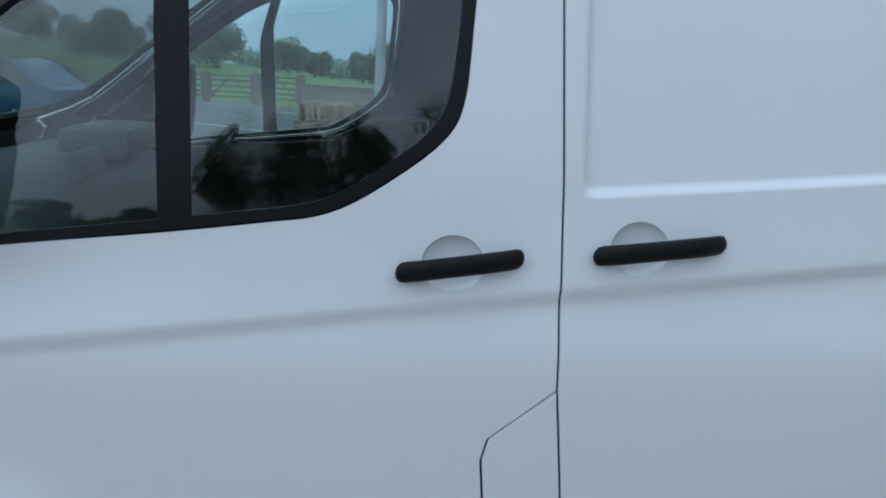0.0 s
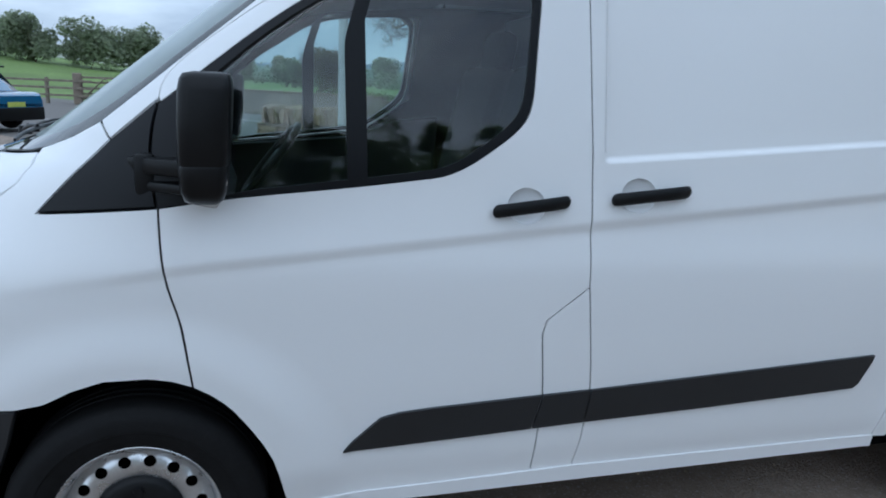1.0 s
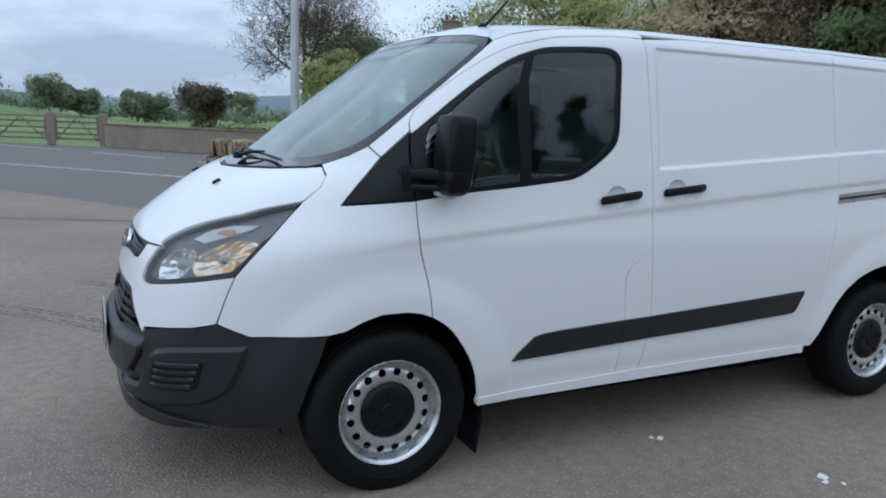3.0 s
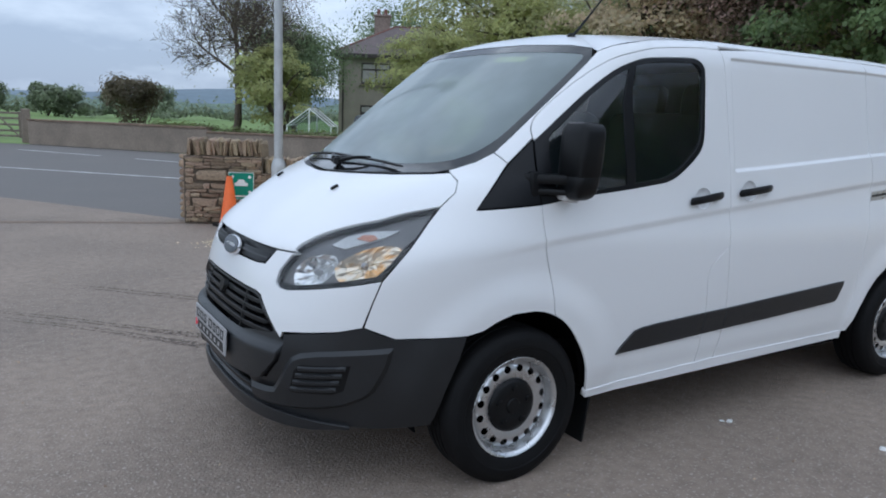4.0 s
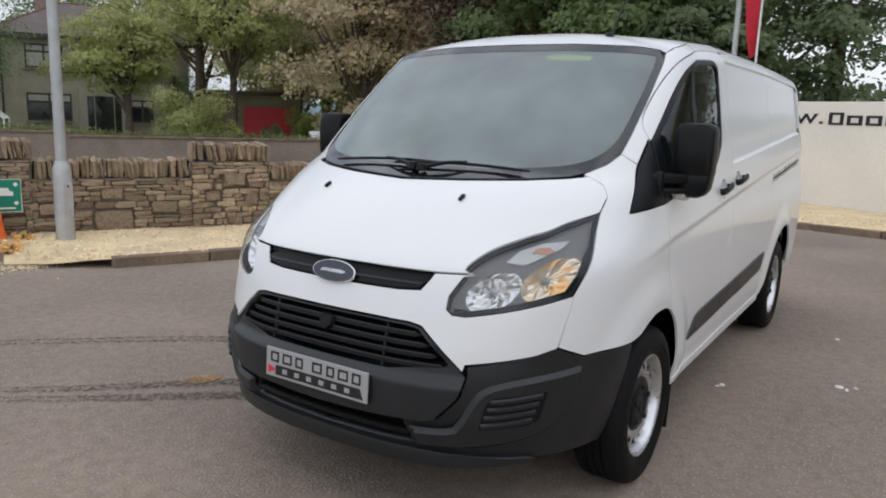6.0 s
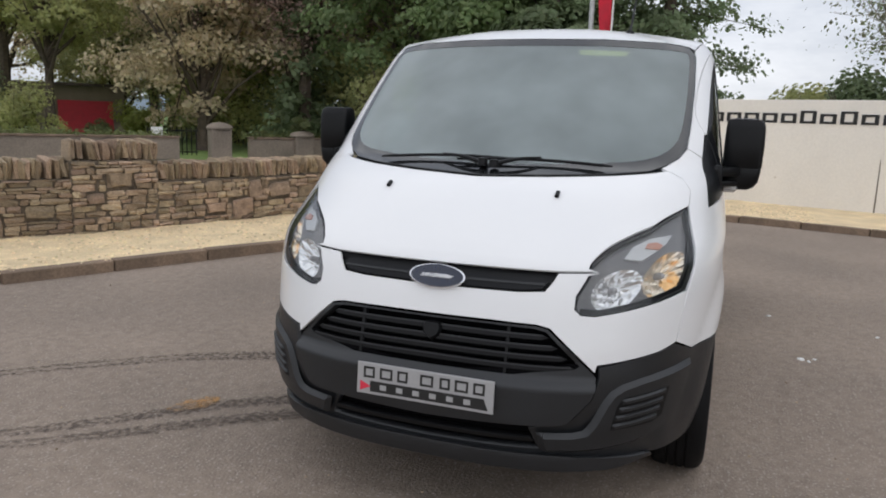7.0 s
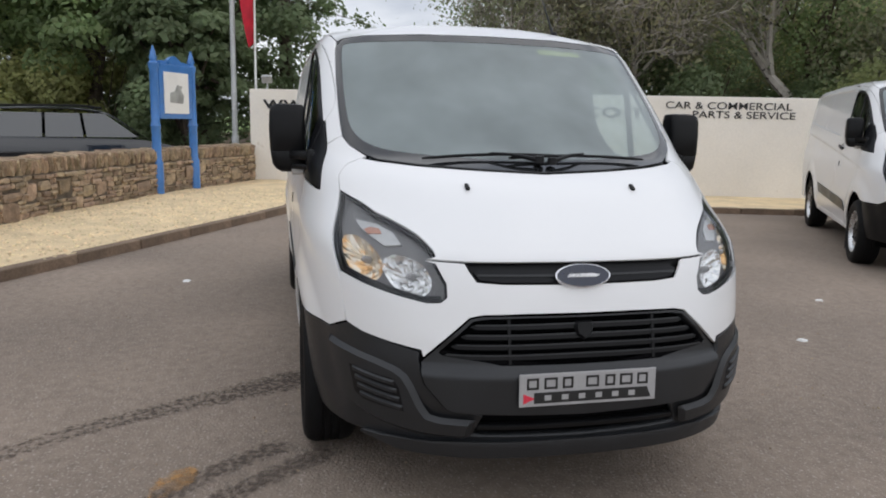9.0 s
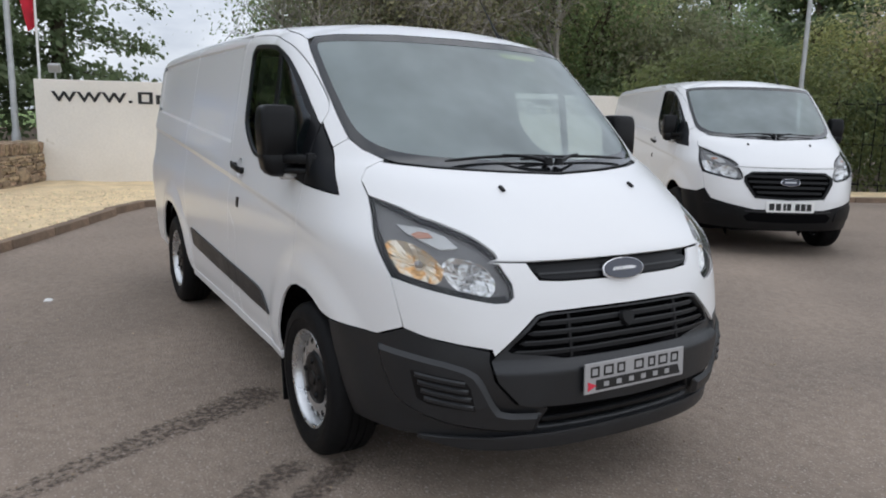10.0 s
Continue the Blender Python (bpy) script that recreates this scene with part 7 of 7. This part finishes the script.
for i, (x, y) in enumerate(((1.10, 6.30), (1.02, 6.12), (.62, 5.60))):
    bush("weeds", "dry tufts of weeds at the gravel edge", (x, y, .04), (.24, .20, .13), "dry", 420, .022, 820 + i, 5, "weeds")

# blue notice board
nb = thing("notice_board", "blue painted notice board on two turned posts", "notice board", pose(10.06, 3.02, .06, 0, 0, -27.5))
for x in (0, 1.08):
    part("post", lathe([(.095, 0), (.095, .55), (.075, .60), (.075, 1.15), (.088, 1.18), (.070, 1.24), (.068, 2.12), (.085, 2.16), (.085, 2.22), (.05, 2.25), (.065, 2.31), (.045, 2.37), (.012, 2.50)], 20, "Z", (x, 0, 0)), BLUEPAINT, nb, smooth=True)
part("case", box((.94, .10, .92), (.54, 0, 1.76), .012), BLUEPAINT, nb)
part("crest", prism([(.06, 0), (1.02, 0), (.98, .07), (.74, .08), (.62, .15), (.54, .17), (.46, .15), (.34, .08), (.10, .07)], .06, pose(0, .03, 2.20, 90, 0, 0)), BLUEPAINT, nb)
part("poster", box((.70, .012, .70), (.54, -.056, 1.74)), SIGNWHITE, nb, "white poster with a grey picture")
part("poster_picture", prism([(-.20, -.14), (.17, -.16), (.20, -.02), (.12, .08), (.16, .14), (.02, .16), (-.06, .05), (-.19, .02)], .006, pose(.54, -.060, 1.72, 90, 0, 0)), POSTER, nb)
# poles and feather flag at the wall's corner
fp = thing("flag_pole", "grey steel pole at the corner of the walls", "pole", pose(13.75, 1.92, 0))
part("column", lathe([(.085, .1), (.085, .95), (.062, 1.05), (.052, 5.0), (.045, 7.2)], 18), GALV, fp, smooth=True)
FLAGRED = mat("red_flag_cloth", (.50, .015, .035), .8, var=.2, scale=5)
fl = thing("feather_flag", "red and black feather flag on a thin pole", "flag", pose(13.62, 1.45, 0))
part("flag_pole", tube([(0, 0, 0), (0, 0, 3.0), (.02, -.02, 5.4)], [.028, .024, .014], 8), SIGNWHITE, fl)
bm = bmesh.new()
cols = []
for i in range(14):
    z = 3.0 + i * .2
    w = .12 + .20 * math.sin(min(1, i / 8) * math.pi / 2)
    cols.append([bm.verts.new((.03 + .05 * math.sin(i * .9 + j), w * j / 3 + .02, z - .10 * j / 3)) for j in range(4)])
for a, b in zip(cols, cols[1:]):
    for j in range(3):
        bm.faces.new((a[j], a[j + 1], b[j + 1], b[j]))
part("cloth", bm, FLAGRED, fl, "red printed flag cloth", smooth=True)
bm = bmesh.new()
for i in range(5):
    z = 3.35 + i * .45
    prism([(.05, z), (.19, z - .03), (.17, z + .16), (.05, z + .18)], .012, pose(.10, 0, 0, 90, 0, 90), bm=bm)
part("flag_print", bm, INK, fl)
for i, (x, y) in enumerate(((6.35, -11.6),)):
    p = thing("lamp_post", "thin galvanised lamp post behind the second van", "lamp post", pose(x, y, 0))
    part("column", lathe([(.055, 0), (.045, 3), (.040, 7)], 14), GALV, p, smooth=True)
fd = thing("floodlight", "small floodlight on the wall corner", "floodlight", pose(13.1, 1.2, 2.02, 0, 0, WALL_TURN))
part("bracket", tube([(0, 0, 0), (0, 0, .14)], .02, 6), GALV, fd)
part("head", box((.22, .10, .16), (0, -.02, .2), .015, (25, 0, 0)), GALV, fd)
# a railing of dark fence behind the second van
mf = thing("mesh_fence", "dark steel fence behind the second van", "fence", pose(5.0, -15.6, 0, 0, 0, 28))
for k in range(34):
    part("bar", tube([(-4 + k * .2, 0, 0), (-4 + k * .2, 0, 2.1)], .014, 5), BLACK, mf)
for z in (.2, 1.1, 2.0):
    part("rail", tube([(-4, 0, z), (2.7, 0, z)], .02, 5), BLACK, mf)


def car(name, label, m, paint, estate, L=4.6, wd=1.8, H=1.5):
    """A car: body from cross sections, glass, wheels and lamps. Its nose points towards +x."""
    c = thing(name, label, "car", m)
    h = L / 2
    belt = .92 * H / 1.5
    rows = [(-h, .45, .70, .80), (-h + .06, .28, belt - .02, .94), (-h + .5, .22, belt + .02, 1.0), (-.4, .2, belt, 1.0), (.7, .2, belt - .02, 1.0), (1.3, .22, belt - .06, .98), (h - .35, .25, .74, .93), (h - .06, .30, .62, .82), (h, .40, .55, .74)]
    bm = bmesh.new()
    rings = []
    for x, z0, z1, k in spline(rows, 3):
        w = wd / 2 * k
        rings.append([bm.verts.new((x, s * y, z)) for s, y, z in ((-1, w * .9, z0), (-1, w, z0 + .18), (-1, w, z1 - .14), (-1, w * .93, z1), (1, w * .93, z1), (1, w, z1 - .14), (1, w, z0 + .18), (1, w * .9, z0))])
    for a, b in zip(rings, rings[1:]):
        for k in range(8):
            bm.faces.new((a[k], b[k], b[(k + 1) % 8], a[(k + 1) % 8]))
    bm.faces.new(rings[0])
    bm.faces.new(rings[-1][::-1])
    part("body", bm, paint, c, smooth=True)
    tail = -h + (.10 if estate else .55)
    roof = [(tail, belt - .02, .86), *([(tail + .10, belt + .22, .82), (tail + .38, H - .09, .72), (tail + .95, H - .01, .70)] if estate else [(tail + .75, H - .07, .70)]), (-.4, H + .01, .70), (.2, H - .02, .70), (.62, H - .15, .74), (1.28, belt - .03, .87)]
    bm = bmesh.new()
    rings = [[bm.verts.new((x, wd / 2 * k * q, z + e)) for q, e in ((-1, -.02), (-.95, .012), (-.80, .036), (-.45, .052), (0, .058), (.45, .052), (.80, .036), (.95, .012), (1, -.02))] for x, z, k in spline(roof, 6)]
    for a, b in zip(rings, rings[1:]):
        for k in range(8):
            bm.faces.new((a[k], b[k], b[k + 1], a[k + 1]))
    part("cabin_roof", bm, paint, c, smooth=True)
    for s in (-1, 1):
        def side(x, z):
            t = (z - belt) / (H - belt)
            return (x, s * (wd / 2 * (.93 - .20 * t) + .012), z)
        zt = H - .09
        xs = [(tail + .16, tail + .50), (-.75, -.72), (.02, -.02), (1.10, .46)]
        for (b0, t0), (b1, t1) in zip(xs, xs[1:]):
            bm = bmesh.new()
            bm.faces.new([bm.verts.new(side(*q)) for q in ((b0 + .03, belt + .02), (b1 - .03, belt + .02), (t1 - .03, zt), (t0 + .03, zt))])
            part("side_window", bm, CARGLASS, c)
        part("roof_rail", tube([(tail + .3, s * wd * .34, H + .03), (0, s * wd * .34, H + .07), (.4, s * wd * .34, H + .02)], .022, 6), BLACK, c)
        for x in (-1.35, 1.38):
            w = part("tyre", lathe([(.19, -.1), (.30, -.10), (.32, -.05), (.32, .05), (.30, .10), (.19, .1)], 26, "Y", (x, s * (wd / 2 - .12), .32)), RUBBER, c, smooth=True)
            part("wheel_rim", lathe([(.0, s * .06), (.10, s * .08), (.19, s * .10)], 20, "Y", (x, s * (wd / 2 - .12), .32)), ALU, c, smooth=True)
        part("tail_lamp", box((.05, .42, .13), (-h + .05, s * wd * .30, belt - .14), .015), mat("red_tail_lamp", (.45, .01, .015), .2), c, "red tail lamp")
    bm = bmesh.new()
    x0, x1 = tail - .01, tail + (.34 if estate else .70)
    bm.faces.new([bm.verts.new(q) for q in ((x0 + .02, -wd * .38, belt + .03), (x0 + .02, wd * .38, belt + .03), (x1, wd * .32, H - .06), (x1, -wd * .32, H - .06))])
    part("rear_window", bm, CARGLASS, c)
    bm = bmesh.new()
    bm.faces.new([bm.verts.new(q) for q in ((1.24, -wd * .39, belt + .02), (1.24, wd * .39, belt + .02), (.60, wd * .34, H - .11), (.60, -wd * .34, H - .11))])
    part("front_window", bm, CARGLASS, c)
    part("number_plate", box((.02, .50, .11), (-h - .012, 0, .62), .003), STICKER, c)
    part("rear_bumper", box((.10, wd * .92, .30), (-h + .03, 0, .40), .03), BLACK, c, smooth=True)
    return c


CARGLASS = mat("reflecting_car_glass", (.022, .026, .028), .06, var=.05, coat=.4)
CARGLASS.node_tree.nodes["Principled BSDF"].inputs["IOR"].default_value = 1.8
NAVY = mat("black_car_paint", (.015, .016, .018), .18, var=.05, coat=.8)
AZURE = mat("bright_blue_car_paint", (.015, .12, .26), .2, var=.04, coat=.8)
car("car", "black estate car parked behind the stone wall", pose(14.42, 5.28, -.05, 0, 0, -70), NAVY, True, 4.7, 1.85, 1.56)
car("car", "bright blue saloon car at the edge of the yard", pose(-7.0, 17.2, 0, 0, 0, 152), AZURE, False, 4.6, 1.82, 1.42)
# ---------------------------------------------------------------- the two vans
build_van("van", "white panel van with charcoal bumper parked in the yard", pose(0, 0, 0))
build_van("van", "white facelifted panel van parked by the cream wall", pose(3.003, -5.958, 0, 0, 0, -31) @ Matrix.Scale(1.05, 4), modern=True, res=.05)
